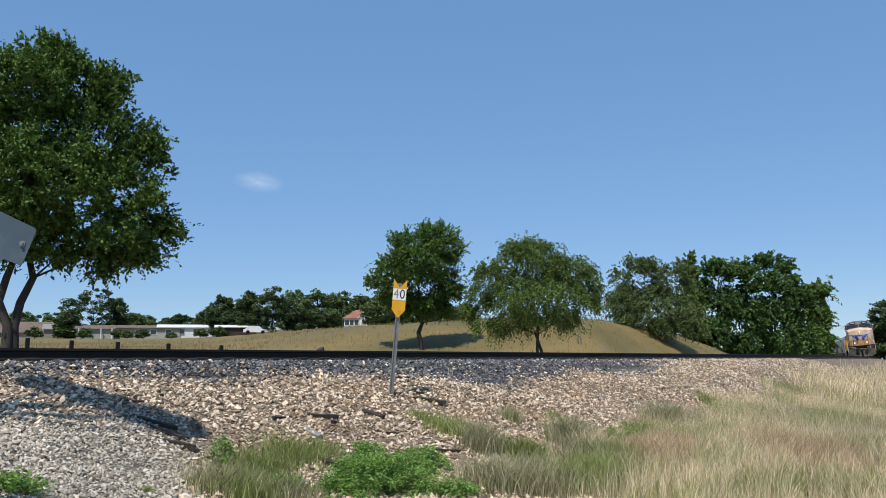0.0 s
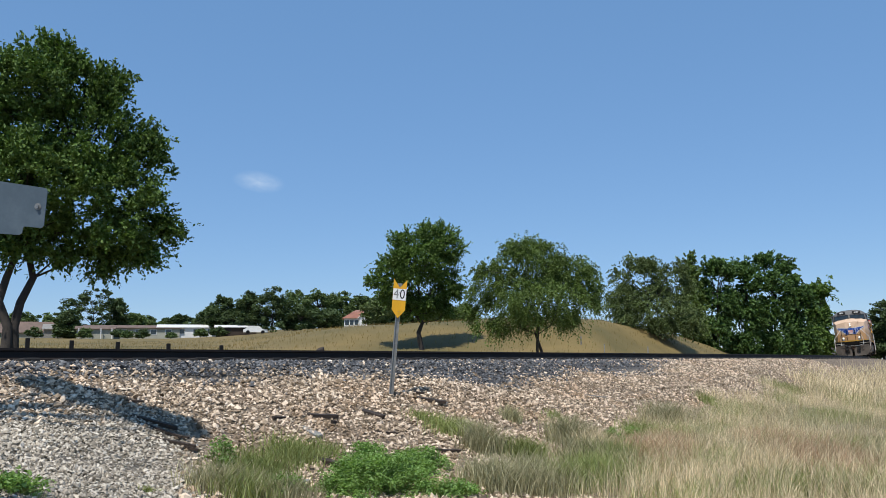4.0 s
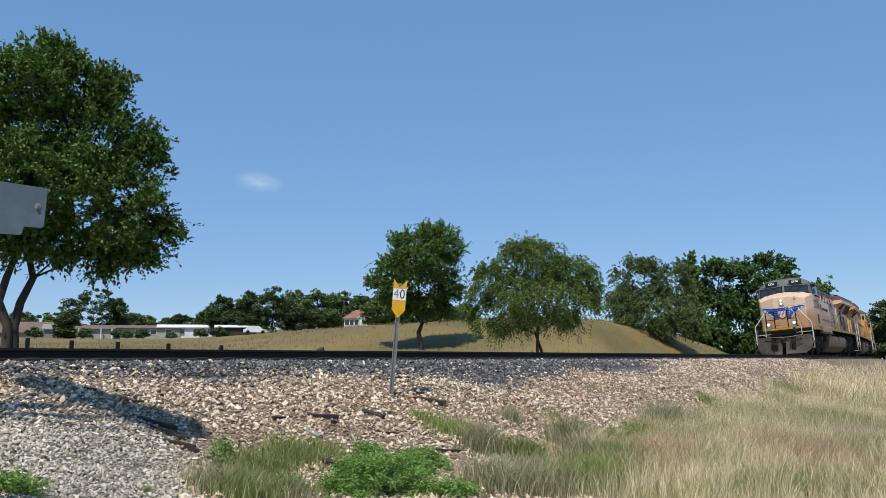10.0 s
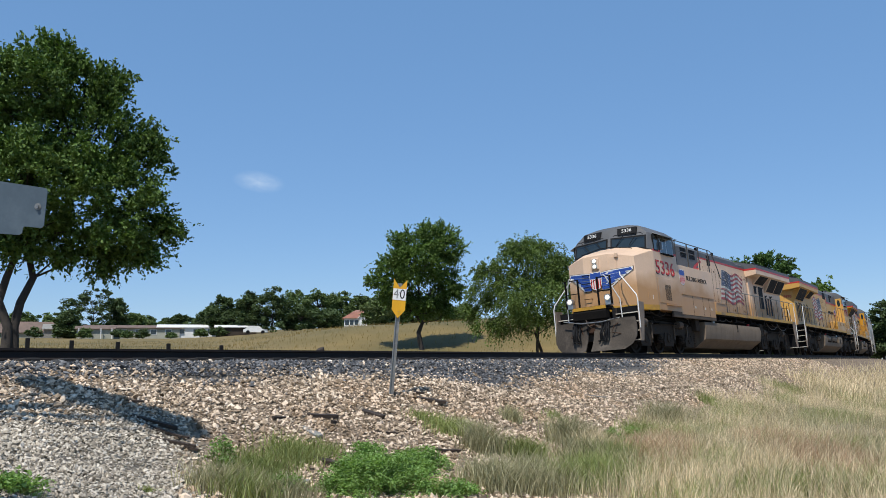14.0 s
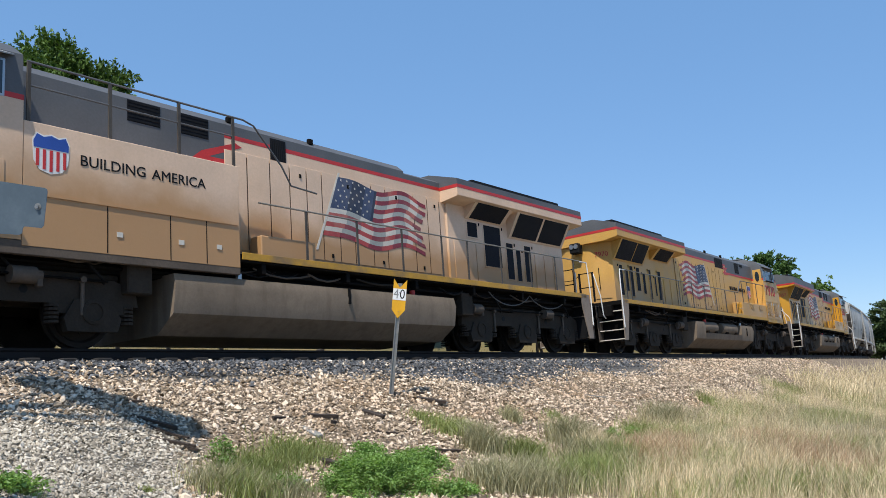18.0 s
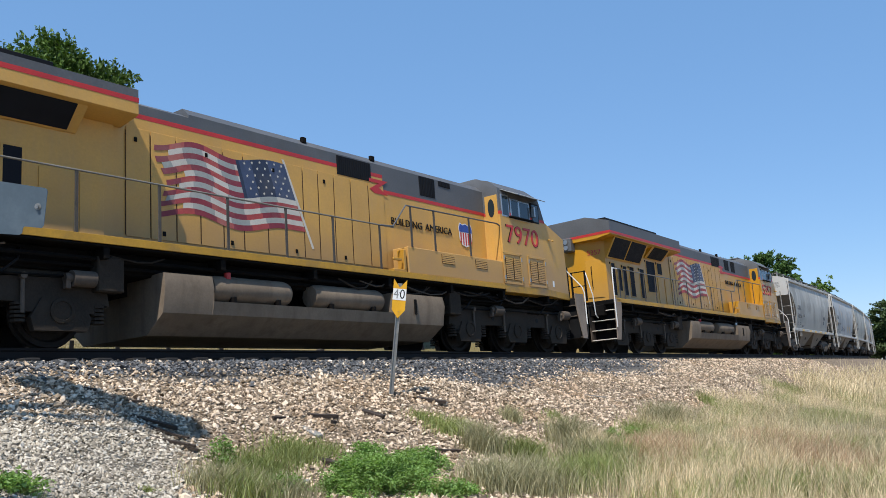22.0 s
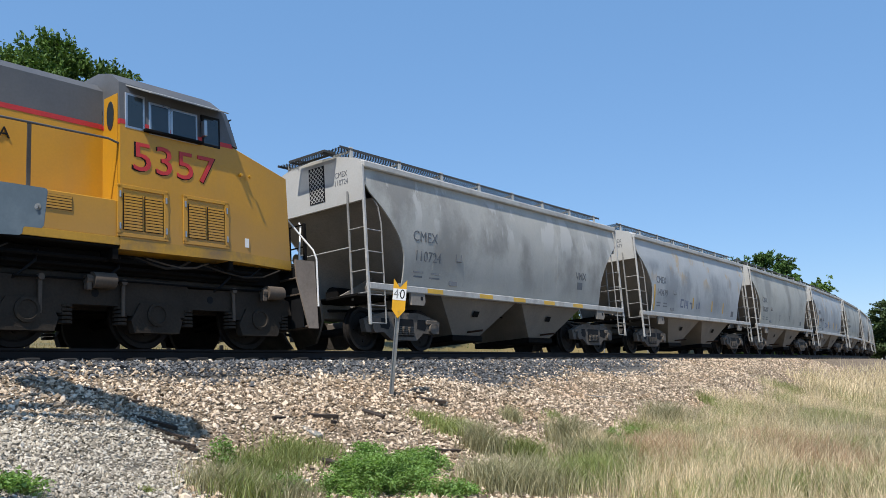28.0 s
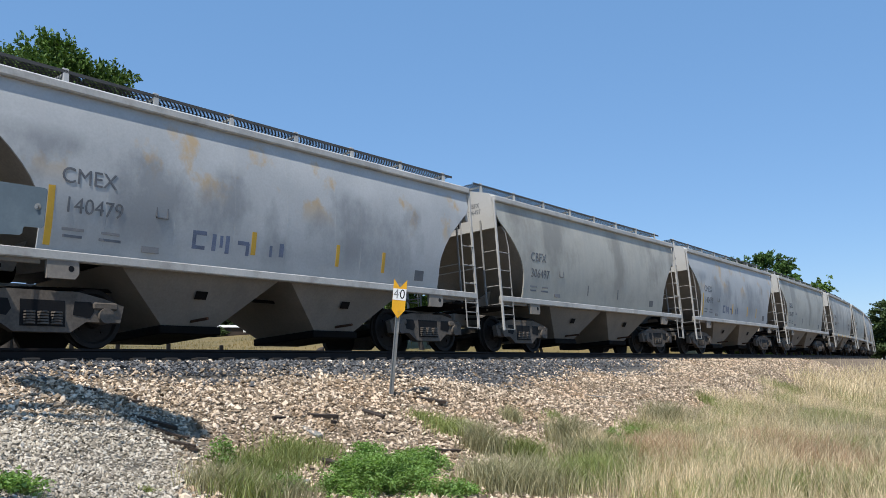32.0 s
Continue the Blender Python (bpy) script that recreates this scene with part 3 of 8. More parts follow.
    for k, (px_x, r, top, hw, base) in enumerate(((1562, 165, 520, 24, 632), (1592, 160, 510, 34, 632), (1556, 205, 560, 18, 632), (1625, 150, 505, 40, 634), (1490, 330, 596, 22, 634), (1512, 360, 600, 22, 634), (1530, 380, 598, 22, 634), (1474, 300, 590, 14, 634), (1548, 400, 596, 20, 634))):
        tree("far_tree", on_ray(px_x, r), crown_at(px_x, r, mound(px_x, top, hw, base), 60 + k, 0.25), 0.26, M_BARK, M_LEAF_FAR, "dark tall tree beside the far curve of the line", 90 + k, 120, 45, 0.30 * max(1, r / 200), 0.8, forks=1, group="trees along the curve", sprays=False)


build_trees()

# an unseen tree added left of the view; its limb is set to shade the bank
SHADE_AT = [view_ground(a, b) for a, b in ((85, 682), (125, 694), (160, 706), (200, 716), (240, 730), (275, 742), (308, 753))]
LIMB = [(x - SUN_WAY.x / -SUN_WAY.z * (4.3 + 0.12 * k), y - SUN_WAY.y / -SUN_WAY.z * (4.3 + 0.12 * k), ground_at(x, y) + 4.3 + 0.12 * k) for k, (x, y) in enumerate(SHADE_AT)]
FOOT = (-4.2, 7.6)
tree("roadside_tree", FOOT, [(x - FOOT[0], y - FOOT[1], z - ground_at(*FOOT), 0.20, 0.26, 0.16) for x, y, z in LIMB] + [(-0.4, 0.6, 6.0, 1.2, 1.2, 1.0)], 0.2, M_BARK, M_LEAF_ELM, "unseen tree added to cast shade on the bank", 77, 300, 120, 0.085, 0.17, forks=1, sprays=False)
# ---- train ----
TRAIN, WHEELS = [], []
M_TAN = mat("paint_faded_tan", (0.70, 0.495, 0.345), 0.55, 0, 0.10, 0.8, 0.05, 25, ((0.54, 0.36, 0.22), 0.35, 0.9), streak=((0.60, 0.42, 0.28), 0.35))


def road_dust(m, color, top, amount):
    """Brown road dirt thrown up over the lower panels, broken up by noise."""
    nt = m.node_tree
    n, l = nt.nodes, nt.links
    b = n["Principled BSDF"]
    base = b.inputs["Base Color"].links[0].from_socket
    tc, sep = n.new("ShaderNodeTexCoord"), n.new("ShaderNodeSeparateXYZ")
    l.new(tc.outputs["Object"], sep.inputs[0])
    nz = n.new("ShaderNodeTexNoise")
    nz.inputs["Scale"].default_value, nz.inputs["Detail"].default_value = 1.1, 6
    l.new(tc.outputs["Object"], nz.inputs["Vector"])
    add = n.new("ShaderNodeMath")
    add.operation = "MULTIPLY_ADD"
    l.new(nz.outputs["Fac"], add.inputs[0])
    add.inputs[1].default_value = -1.1
    l.new(sep.outputs["Z"], add.inputs[2])
    r = n.new("ShaderNodeMapRange")
    r.inputs[1].default_value, r.inputs[2].default_value, r.inputs[3].default_value, r.inputs[4].default_value = top - 0.55, top - 1.25, 0.0, amount
    l.new(add.outputs[0], r.inputs[0])
    x = n.new("ShaderNodeMix")
    x.data_type = "RGBA"
    l.new(r.outputs[0], x.inputs[0])
    l.new(base, x.inputs[6])
    x.inputs[7].default_value = (*color, 1)
    l.new(x.outputs[2], b.inputs["Base Color"])


M_YEL2 = mat("paint_dusty_yellow", (0.58, 0.32, 0.07), 0.5, 0, 0.10, 0.8, 0.05, 25, ((0.47, 0.28, 0.11), 0.3, 0.9), streak=((0.50, 0.30, 0.11), 0.35))
M_YEL3 = mat("paint_yellow", (0.52, 0.25, 0.012), 0.4, 0, 0.08, 0.8, 0.04, 25, ((0.40, 0.22, 0.04), 0.3, 0.9), streak=((0.42, 0.22, 0.03), 0.25))
road_dust(M_TAN, (0.37, 0.19, 0.062), 2.8, 0.85)
road_dust(M_YEL2, (0.37, 0.21, 0.085), 2.5, 0.6)
road_dust(M_YEL3, (0.36, 0.20, 0.055), 2.4, 0.5)
M_SILL = mat("paint_sill_yellow", (0.47, 0.25, 0.02), 0.55, 0, 0.15, 2, 0.05, 25, ((0.15, 0.10, 0.06), 0.85, 1.1))
M_HOODGREY = mat("paint_roof_grey", (0.098, 0.100, 0.105), 0.6, 0, 0.15, 1.0, 0.05, 25, ((0.07, 0.065, 0.06), 0.5, 1.2))
M_RED = mat("paint_red", (0.50, 0.028, 0.025), 0.5, 0, 0.15, 2, 0.03)
M_BLUE = mat("paint_blue", (0.02, 0.07, 0.32), 0.5, 0, 0.15, 2, 0.03)
M_NAVY = mat("paint_navy", (0.025, 0.04, 0.11), 0.55, 0, 0.2, 2, 0.03)
M_WHITE = mat("paint_white", (0.72, 0.71, 0.68), 0.5, 0, 0.1, 2, 0.03, second=((0.45, 0.42, 0.37), 0.4, 2))
M_PALE = mat("paint_pale_flag", (0.60, 0.55, 0.47), 0.55, 0, 0.15, 2, 0.03)
M_BLACK = mat("black_parts", (0.012, 0.012, 0.013), 0.6, 0, 0.3, 2, 0.1, spec=0.12)
# mottled dirt over a near-black base that holds the shade under the deck
M_DARK = mat("dirty_underframe_shade", (0.007, 0.006, 0.0055), 0.85, 0, 0.35, 1.5, 0.3, 25, ((0.016, 0.013, 0.010), 0.5, 3), spec=0.12)
M_TRUCK = mat("dusty_truck_frame", (0.044, 0.035, 0.027), 0.9, 0, 0.25, 2, 0.3, 25, ((0.045, 0.037, 0.030), 0.6, 3), spec=0.15)
M_TANK = mat("dusty_tank", (0.205, 0.16, 0.118), 0.8, 0, 0.15, 1.0, 0.1, 25, ((0.11, 0.085, 0.06), 0.5, 1.5), streak=((0.11, 0.085, 0.06), 0.5), spec=0.12)
M_STEP = mat("dusty_step_plate", (0.115, 0.091, 0.072), 0.8, 0, 0.2, 1.5, 0.1, 25, spec=0.12)
M_AWNING = mat("awning_pale_grey", (0.30, 0.30, 0.29), 0.6, 0, 0.15, 2, 0.05)
M_POST = mat("handrail_post_dark", (0.075, 0.065, 0.055), 0.7, 0, 0.3, 3, 0.05, spec=0.3)
M_RAILGREY = mat("handrail_worn_grey", (0.21, 0.195, 0.165), 0.6, 0, 0.2, 3, 0.05)
M_PLOUGH = mat("scuffed_plough_steel", (0.070, 0.058, 0.047), 0.75, 0, 0.3, 1.2, 0.15, 25, ((0.15, 0.125, 0.10), 0.7, 1.6), spec=0.2)
M_STEPOUT = mat("step_side_plate", (0.25, 0.20, 0.16), 0.8, 0, 0.15, 1.2, 0.1, 25, ((0.12, 0.09, 0.07), 0.6, 2), spec=0.2)
M_GALV_OLD = mat("dull_chain_steel", (0.16, 0.15, 0.14), 0.6, 0.4, 0.2, 5, 0.1)
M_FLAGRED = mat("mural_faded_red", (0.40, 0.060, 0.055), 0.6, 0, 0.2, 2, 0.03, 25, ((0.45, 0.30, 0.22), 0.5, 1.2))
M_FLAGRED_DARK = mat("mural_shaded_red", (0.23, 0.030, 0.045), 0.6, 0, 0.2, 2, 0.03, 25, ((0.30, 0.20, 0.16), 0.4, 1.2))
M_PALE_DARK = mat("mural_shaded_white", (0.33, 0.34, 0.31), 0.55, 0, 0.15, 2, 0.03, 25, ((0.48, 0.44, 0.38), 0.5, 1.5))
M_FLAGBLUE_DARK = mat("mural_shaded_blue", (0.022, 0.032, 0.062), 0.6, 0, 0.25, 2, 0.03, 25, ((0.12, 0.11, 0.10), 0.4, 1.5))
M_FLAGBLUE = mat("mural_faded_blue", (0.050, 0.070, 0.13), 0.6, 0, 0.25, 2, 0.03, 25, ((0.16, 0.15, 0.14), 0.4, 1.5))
M_RUST = mat("rusty_steel", (0.07, 0.04, 0.027), 0.9, 0.1, 0.35, 5, 0.3, 40, spec=0.12)
M_WHEEL = mat("wheel_steel", (0.035, 0.030, 0.027), 0.7, 0.4, 0.3, 4, 0.2, spec=0.12)
M_TREAD = mat("wheel_tread", (0.32, 0.31, 0.30), 0.35, 0.9, 0.1, 4, 0.05)
M_GLASS = glass("dark_window_glass")
M_CHROME = mat("bare_metal", (0.45, 0.45, 0.45), 0.35, 0.9, 0.1, 4, 0.05)
M_SCREEN = mat("radiator_screen", (0.016, 0.017, 0.022), 0.7, 0.2, 0.2, 3, 0.2, 120, spec=0.12)
M_LAMP = glow("headlamp_glow", (1.0, 0.90, 0.72), 0.9)
M_ORANGE = mat("number_white", (0.75, 0.75, 0.72), 0.5, 0, 0.05, 2, 0)


def vehicle(name, label, category, middle, half, back=False, group=""):
    ob = empty(name, label, category, group)
    TRAIN.append((ob, middle, half, back))
    return ob


def facing(vs, x, u, z, tilt=0):
    """Pose for writing on a vehicle's side: vs is the side (-1 or 1), u its distance from the middle."""
    return Matrix(((-vs, 0, 0, x), (0, 0, vs, vs * u), (0, 1, 0, z), (0, 0, 0, 1))) @ pose(0, 0, 0, tilt)


WHEEL_MESH = {}


def wheelset(parent, x, r, gauge_half, back, live=True):
    mesh = WHEEL_MESH
    key = (r, gauge_half)
    if key not in mesh:
        g = Geo()
        for s in (-1, 1):
            prof = [(0.05, s * (gauge_half - 0.09)), (r * 0.62, s * (gauge_half - 0.03)), (r * 0.82, s * (gauge_half - 0.07)), (r * 1.055, s * (gauge_half - 0.07)), (r * 1.05, s * (gauge_half - 0.03)), (r, s * (gauge_half - 0.015)), (r * 0.99, s * (gauge_half + 0.065)), (r * 0.85, s * (gauge_half + 0.06)), (r * 0.78, s * (gauge_half + 0.01)), (r * 0.35, s * (gauge_half + 0.04)), (r * 0.30, s * (gauge_half + 0.09)), (0.05, s * (gauge_half + 0.09))]
            g.lathe_y(0, 0, prof, 28)
            for a in range(4):
                c, q = math.cos(a * math.pi / 2), math.sin(a * math.pi / 2)
                g.cyl((c * r * 0.55, s * (gauge_half + 0.0), q * r * 0.55), (c * r * 0.55, s * (gauge_half + 0.05), q * r * 0.55), 0.03, 6)
        g.cyl((0, -gauge_half - 0.25, 0), (0, gauge_half + 0.25, 0), 0.085, 12)
        mesh[key] = g.mesh("wheelset", 40)
        mesh[key].materials.append(M_WHEEL)
    ob = part("wheelset", mesh[key], None, parent, "steel wheels on one axle", pose(x, 0, r))
    if live:
        WHEELS.append((ob, x, r, back))
    return ob


def spring(g, x, y, z0, z1, r):
    n = 5
    for k in range(n):
        z = z0 + (z1 - z0) * (k + 0.5) / n
        h = (z1 - z0) / n * 0.32
        g.cyl((x, y, z - h), (x, y, z + h), r, 10)


def loco_truck(loco, cx, vs, back, flip):
    """Three-axle truck: a deep cast beam with a pedestal hanging at each axle."""
    f = Geo()
    axles = (-2.08, 0, 2.08)
    for side in (-1, 1):
        beam = [(-2.85, 0.60), (-2.80, 0.86), (-2.45, 1.00), (-0.62, 0.96), (-0.52, 1.05), (0.52, 1.05), (0.62, 0.96), (2.45, 1.00), (2.80, 0.86), (2.85, 0.60)]
        low = []
        for ax in reversed(axles):
            low += [(ax + 0.66, 0.62), (ax + 0.52, 0.48), (ax - 0.52, 0.48), (ax - 0.66, 0.62)]
        f.prism_y(beam + low, *sorted((side * 1.04, side * 1.16)))
        for ax in axles:
            f.prism_y([(ax - 0.46, 0.40), (ax - 0.30, 0.68), (ax + 0.30, 0.68), (ax + 0.46, 0.40), (ax + 0.40, 0.21), (ax - 0.40, 0.21)], *sorted((side * 1.05, side * 1.20)))
            f.lathe_y(ax, 0.50, [(0.10, side * 1.195), (0.185, side * 1.20), (0.185, side * 1.225), (0.14, side * 1.235), (0.13, side * 1.215), (0.02, side * 1.215)], 20)
        f.box(-2.7, 2.7, side * 0.55 - 0.05, side * 0.55 + 0.05, 0.62, 0.88)
        f.box(-2.6, 2.6, *sorted((side * 0.9, side * 1.03)), 1.02, 1.12, 0.02)
    f.box(-0.45, 0.45, -1.05, 1.05, 0.72, 1.12, 0.05).box(-2.55, -2.35, -1.05, 1.05, 0.45, 0.75).box(2.35, 2.55, -1.05, 1.05, 0.45, 0.75)
    tr = part("truck_frame", f, M_TRUCK, loco, "dusty cast-steel three-axle truck", pose(cx, 0, 0))
    for side in (-1, 1):
        for hx in (-1.04, 1.04):
            # black disc on the solid beam stands in for a hole's shade
            part("frame_hole", Geo().cyl((hx, side * 1.155, 0.80), (hx, side * 1.166, 0.80), 0.062, 14), M_BLACK, tr)
        for ax in axles:
            for dx in (-0.60, 0.60):
                sp = Geo()
                spring(sp, ax + dx, side * 1.10, 0.32, 0.62, 0.105)
                part("coil_spring", sp, M_TRUCK, tr)
    for xx in (-2.28, 1.05):
        c = Geo().cyl((xx - 0.26, vs * 1.26, 0.98), (xx + 0.10, vs * 1.26, 0.98), 0.125, 14).cyl((xx + 0.10, vs * 1.26, 0.98), (xx + 0.2, vs * 1.26, 0.98), 0.07, 10).box(xx + 0.12, xx + 0.2, vs * 1.26 - 0.05, vs * 1.26 + 0.05, 0.82, 1.05, 0.01)
        part("brake_cylinder", c, M_STEP, tr, "rust-dusted brake cylinder")
    chain = [(-1.9 + 0.19 * k, vs * 1.36, 1.42 - 0.30 * abs(math.sin(math.pi * k / 10.0)) ** 0.7) for k in range(21)]
    if vs < 0 and cx > 0:
        part("safety_chain", Geo().tube(chain, 0.014, 5), M_GALV_OLD, tr, "slack steel safety chain")
    for xx in (-1.5, 0.6, 1.9):
        part("brake_lever", Geo().box(xx - 0.03, xx + 0.03, *sorted((vs * 1.18, vs * 1.22)), 0.45, 1.0, 0.01).cyl((xx, vs * 1.17, 0.98), (xx, vs * 1.25, 0.98), 0.05, 8), M_STEP, tr)
        part("cable", Geo().tube([(xx, vs * 1.1, 1.4), (xx + 0.1, vs * 1.24, 1.2), (xx + 0.3, vs * 1.22, 1.02), (xx + 0.42, vs * 1.1, 0.9)], 0.022, 6), M_BLACK, tr)
    pipe = Geo().tube([(-2.3, vs * 1.22, 1.02), (-1.0, vs * 1.25, 0.99), (0.4, vs * 1.24, 1.0), (2.3, vs * 1.22, 0.97)], 0.018, 6)
    part("sand_pipe", pipe, M_DARK, tr)
    for ax in axles:
        wheelset(tr, ax, 0.533, 0.755, back)


def flag_point(a, b):
    """A place on the painted flag: a from the pole outwards, b from its top down."""
    x = 0.30 - 0.50 * b + a * (2.80 + 0.45 * b) + 0.09 * math.sin(7.0 * b + 1.0) * a * a
    wave = 0.11 * math.sin(2 * math.pi * (1.7 * a - 0.10 * b) + 0.3) * (0.25 + 0.8 * a) - 0.30 * a * (1 - a) * (0.4 + 0.6 * b)
    z = 3.58 - 1.27 * b + wave - 0.06 * a
    return x, z


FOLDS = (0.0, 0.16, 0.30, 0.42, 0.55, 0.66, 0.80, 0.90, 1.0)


def mural(loco, vs, u):
    canton_b = 7 / 13
    fl = part("flag_mural", Geo().prism_y([(-0.42, 1.98), (-0.36, 1.98), (0.36, 3.68), (0.30, 3.68)], vs * (u + 0.001), vs * (u + 0.005)), M_PALE, loco, "painted waving flag with red and pale stripes")

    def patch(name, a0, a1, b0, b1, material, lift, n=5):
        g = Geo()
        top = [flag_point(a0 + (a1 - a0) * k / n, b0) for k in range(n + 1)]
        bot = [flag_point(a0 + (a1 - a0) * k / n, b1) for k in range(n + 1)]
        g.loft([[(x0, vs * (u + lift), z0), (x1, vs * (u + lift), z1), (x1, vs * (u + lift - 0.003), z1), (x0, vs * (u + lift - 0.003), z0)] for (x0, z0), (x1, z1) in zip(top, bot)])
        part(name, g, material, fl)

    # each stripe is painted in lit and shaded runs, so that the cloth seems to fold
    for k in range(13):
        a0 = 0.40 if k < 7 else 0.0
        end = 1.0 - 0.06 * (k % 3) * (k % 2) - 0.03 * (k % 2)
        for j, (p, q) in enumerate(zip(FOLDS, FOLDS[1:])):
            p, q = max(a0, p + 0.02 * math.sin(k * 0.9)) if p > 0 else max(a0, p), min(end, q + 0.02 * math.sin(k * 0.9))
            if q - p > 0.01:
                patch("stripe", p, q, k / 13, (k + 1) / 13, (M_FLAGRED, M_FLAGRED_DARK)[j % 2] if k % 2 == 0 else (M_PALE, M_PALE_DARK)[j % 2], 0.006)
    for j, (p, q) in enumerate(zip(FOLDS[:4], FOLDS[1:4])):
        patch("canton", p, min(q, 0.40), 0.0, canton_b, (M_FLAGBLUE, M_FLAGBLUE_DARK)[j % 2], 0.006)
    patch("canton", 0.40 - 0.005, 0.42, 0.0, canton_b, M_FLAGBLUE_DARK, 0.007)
    for r in range(6):
        for c in range(6 if r % 2 == 0 else 5):
            x, z = flag_point(0.035 + 0.40 * (c + 0.5 * (r % 2)) / 6.3, canton_b * (r + 0.5) / 6)
            p = [(x + (0.032 if k % 2 == 0 else 0.013) * math.sin(math.pi * k / 5), z + (0.032 if k % 2 == 0 else 0.013) * math.cos(math.pi * k / 5)) for k in range(10)]
            part("star", Geo().loft([[(a, vs * (u + 0.0065), b) for a, b in p], [(a, vs * (u + 0.0085), b) for a, b in p]]), M_PALE, fl)


def bar_rail(loco, pts, name="handrail", material=None, r=0.017, label=""):
    part(name, Geo().tube(pts, r, 7), material or M_HOODGREY, loco, label)


def grille(loco, vs, x0, x1, z0, z1, u, name="louvre_grille", slats=7, upright=True, frame_mat=None):
    g = Geo()
    g.box(x0, x1, min(vs * (u - 0.01), vs * (u + 0.004)), max(vs * (u - 0.01), vs * (u + 0.004)), z0, z1)
    ob = part(name, g, M_SCREEN, loco, "dark louvred opening")
    s = Geo()
    for k in range(slats):
        if upright:
            x = x0 + (x1 - x0) * (k + 0.5) / slats
            w = (x1 - x0) / slats * 0.28
            s.box(x - w, x + w, min(vs * u, vs * (u + 0.012)), max(vs * u, vs * (u + 0.012)), z0 + 0.01, z1 - 0.01)
        else:
            z = z0 + (z1 - z0) * (k + 0.5) / slats
            w = (z1 - z0) / slats * (0.28 if frame_mat is None else 0.36)
            s.box(x0 + 0.01, x1 - 0.01, min(vs * u, vs * (u + 0.014)), max(vs * u, vs * (u + 0.014)), z - w, z + w)
    part("slat", s, frame_mat or M_BLACK, ob)
    return ob


def steps(loco, x, dirx, vs, body):
    """Corner steps: side plates, treads, white grab rails. dirx points out of the end."""
    for side in (-1, 1):
        g = Geo()
        a, b = sorted((side * 1.50, side * 1.47))
        g.prism_y([(x - dirx * 0.02, 1.60), (x - dirx * 0.50, 1.60), (x - dirx * 0.48, 1.25), (x - dirx * 0.22, 0.34), (x + dirx * 0.02, 0.34)], a, b)
        part("step_plate", g, M_STEPOUT, loco, "dust-brown step well plate")
        g = Geo()
        a, b = sorted((side * 0.60, side * 0.63))
        g.prism_y([(x + dirx * 0.03, 1.5), (x - dirx * 0.3, 1.5), (x - dirx * 0.3, 0.34), (x + dirx * 0.0, 0.34)], a, b)
        part("step_plate", g, M_STEP, loco, "dust-brown step well plate")
    for side in (-1, 1):
        for k, z in enumerate((0.36, 0.66, 0.96, 1.26)):
            a, b = sorted((side * 0.63, side * 1.47))
            xx = x - dirx * (0.02 + 0.05 * k)
            part("step_tread", Geo().box(min(xx, xx - dirx * 0.24), max(xx, xx - dirx * 0.24), a, b, z, z + 0.03, 0.005), M_STEP, loco)
            part("step_nosing", Geo().box(xx - 0.008, xx + 0.008, a, b, z + 0.006, z + 0.034), M_PALE, loco)
        part("step_riser", Geo().box(min(x - dirx * 0.30, x - dirx * 0.32), max(x - dirx * 0.30, x - dirx * 0.32), *sorted((side * 0.63, side * 1.46)), 0.36, 1.5), M_BLACK, loco)
        s = side
        bar_rail(loco, [(x + 0.35, s * 0.86, 2.62), (x + 0.27, s * 0.88, 2.66), (x + 0.2, s * 0.92, 2.55), (x + 0.02, s * 1.48, 1.82), (x - 0.02, s * 1.52, 1.65), (x - 0.02, s * 1.52, 0.75)] if dirx < 0 else [(x - dirx * 0.42, s * 1.50, 2.55), (x - dirx * 0.05, s * 1.51, 2.55), (x - dirx * 0.02, s * 1.51, 2.40), (x + dirx * 0.02, s * 1.52, 1.75), (x + dirx * 0.01, s * 1.52, 0.72)], "grab_rail", M_WHITE, 0.018, "white bent grab rail")
        bar_rail(loco, [(x + dirx * 0.46, s * 0.60, 2.57), (x + dirx * 0.44, s * 0.66, 2.50), (x + dirx * 0.10, s * 0.95, 1.75), (x + dirx * 0.08, s * 0.96, 1.15), (x - dirx * 0.04, s * 0.95, 1.05)] if dirx < 0 else [(x + dirx * 0.42, s * 0.80, 2.50), (x + dirx * 0.45, s * 0.86, 2.35), (x + dirx * 0.28, s * 0.93, 1.75), (x + dirx * 0.24, s * 0.95, 1.15), (x + dirx * 0.1, s * 0.95, 1.05)], "grab_rail", M_WHITE, 0.018, "white bent grab rail")


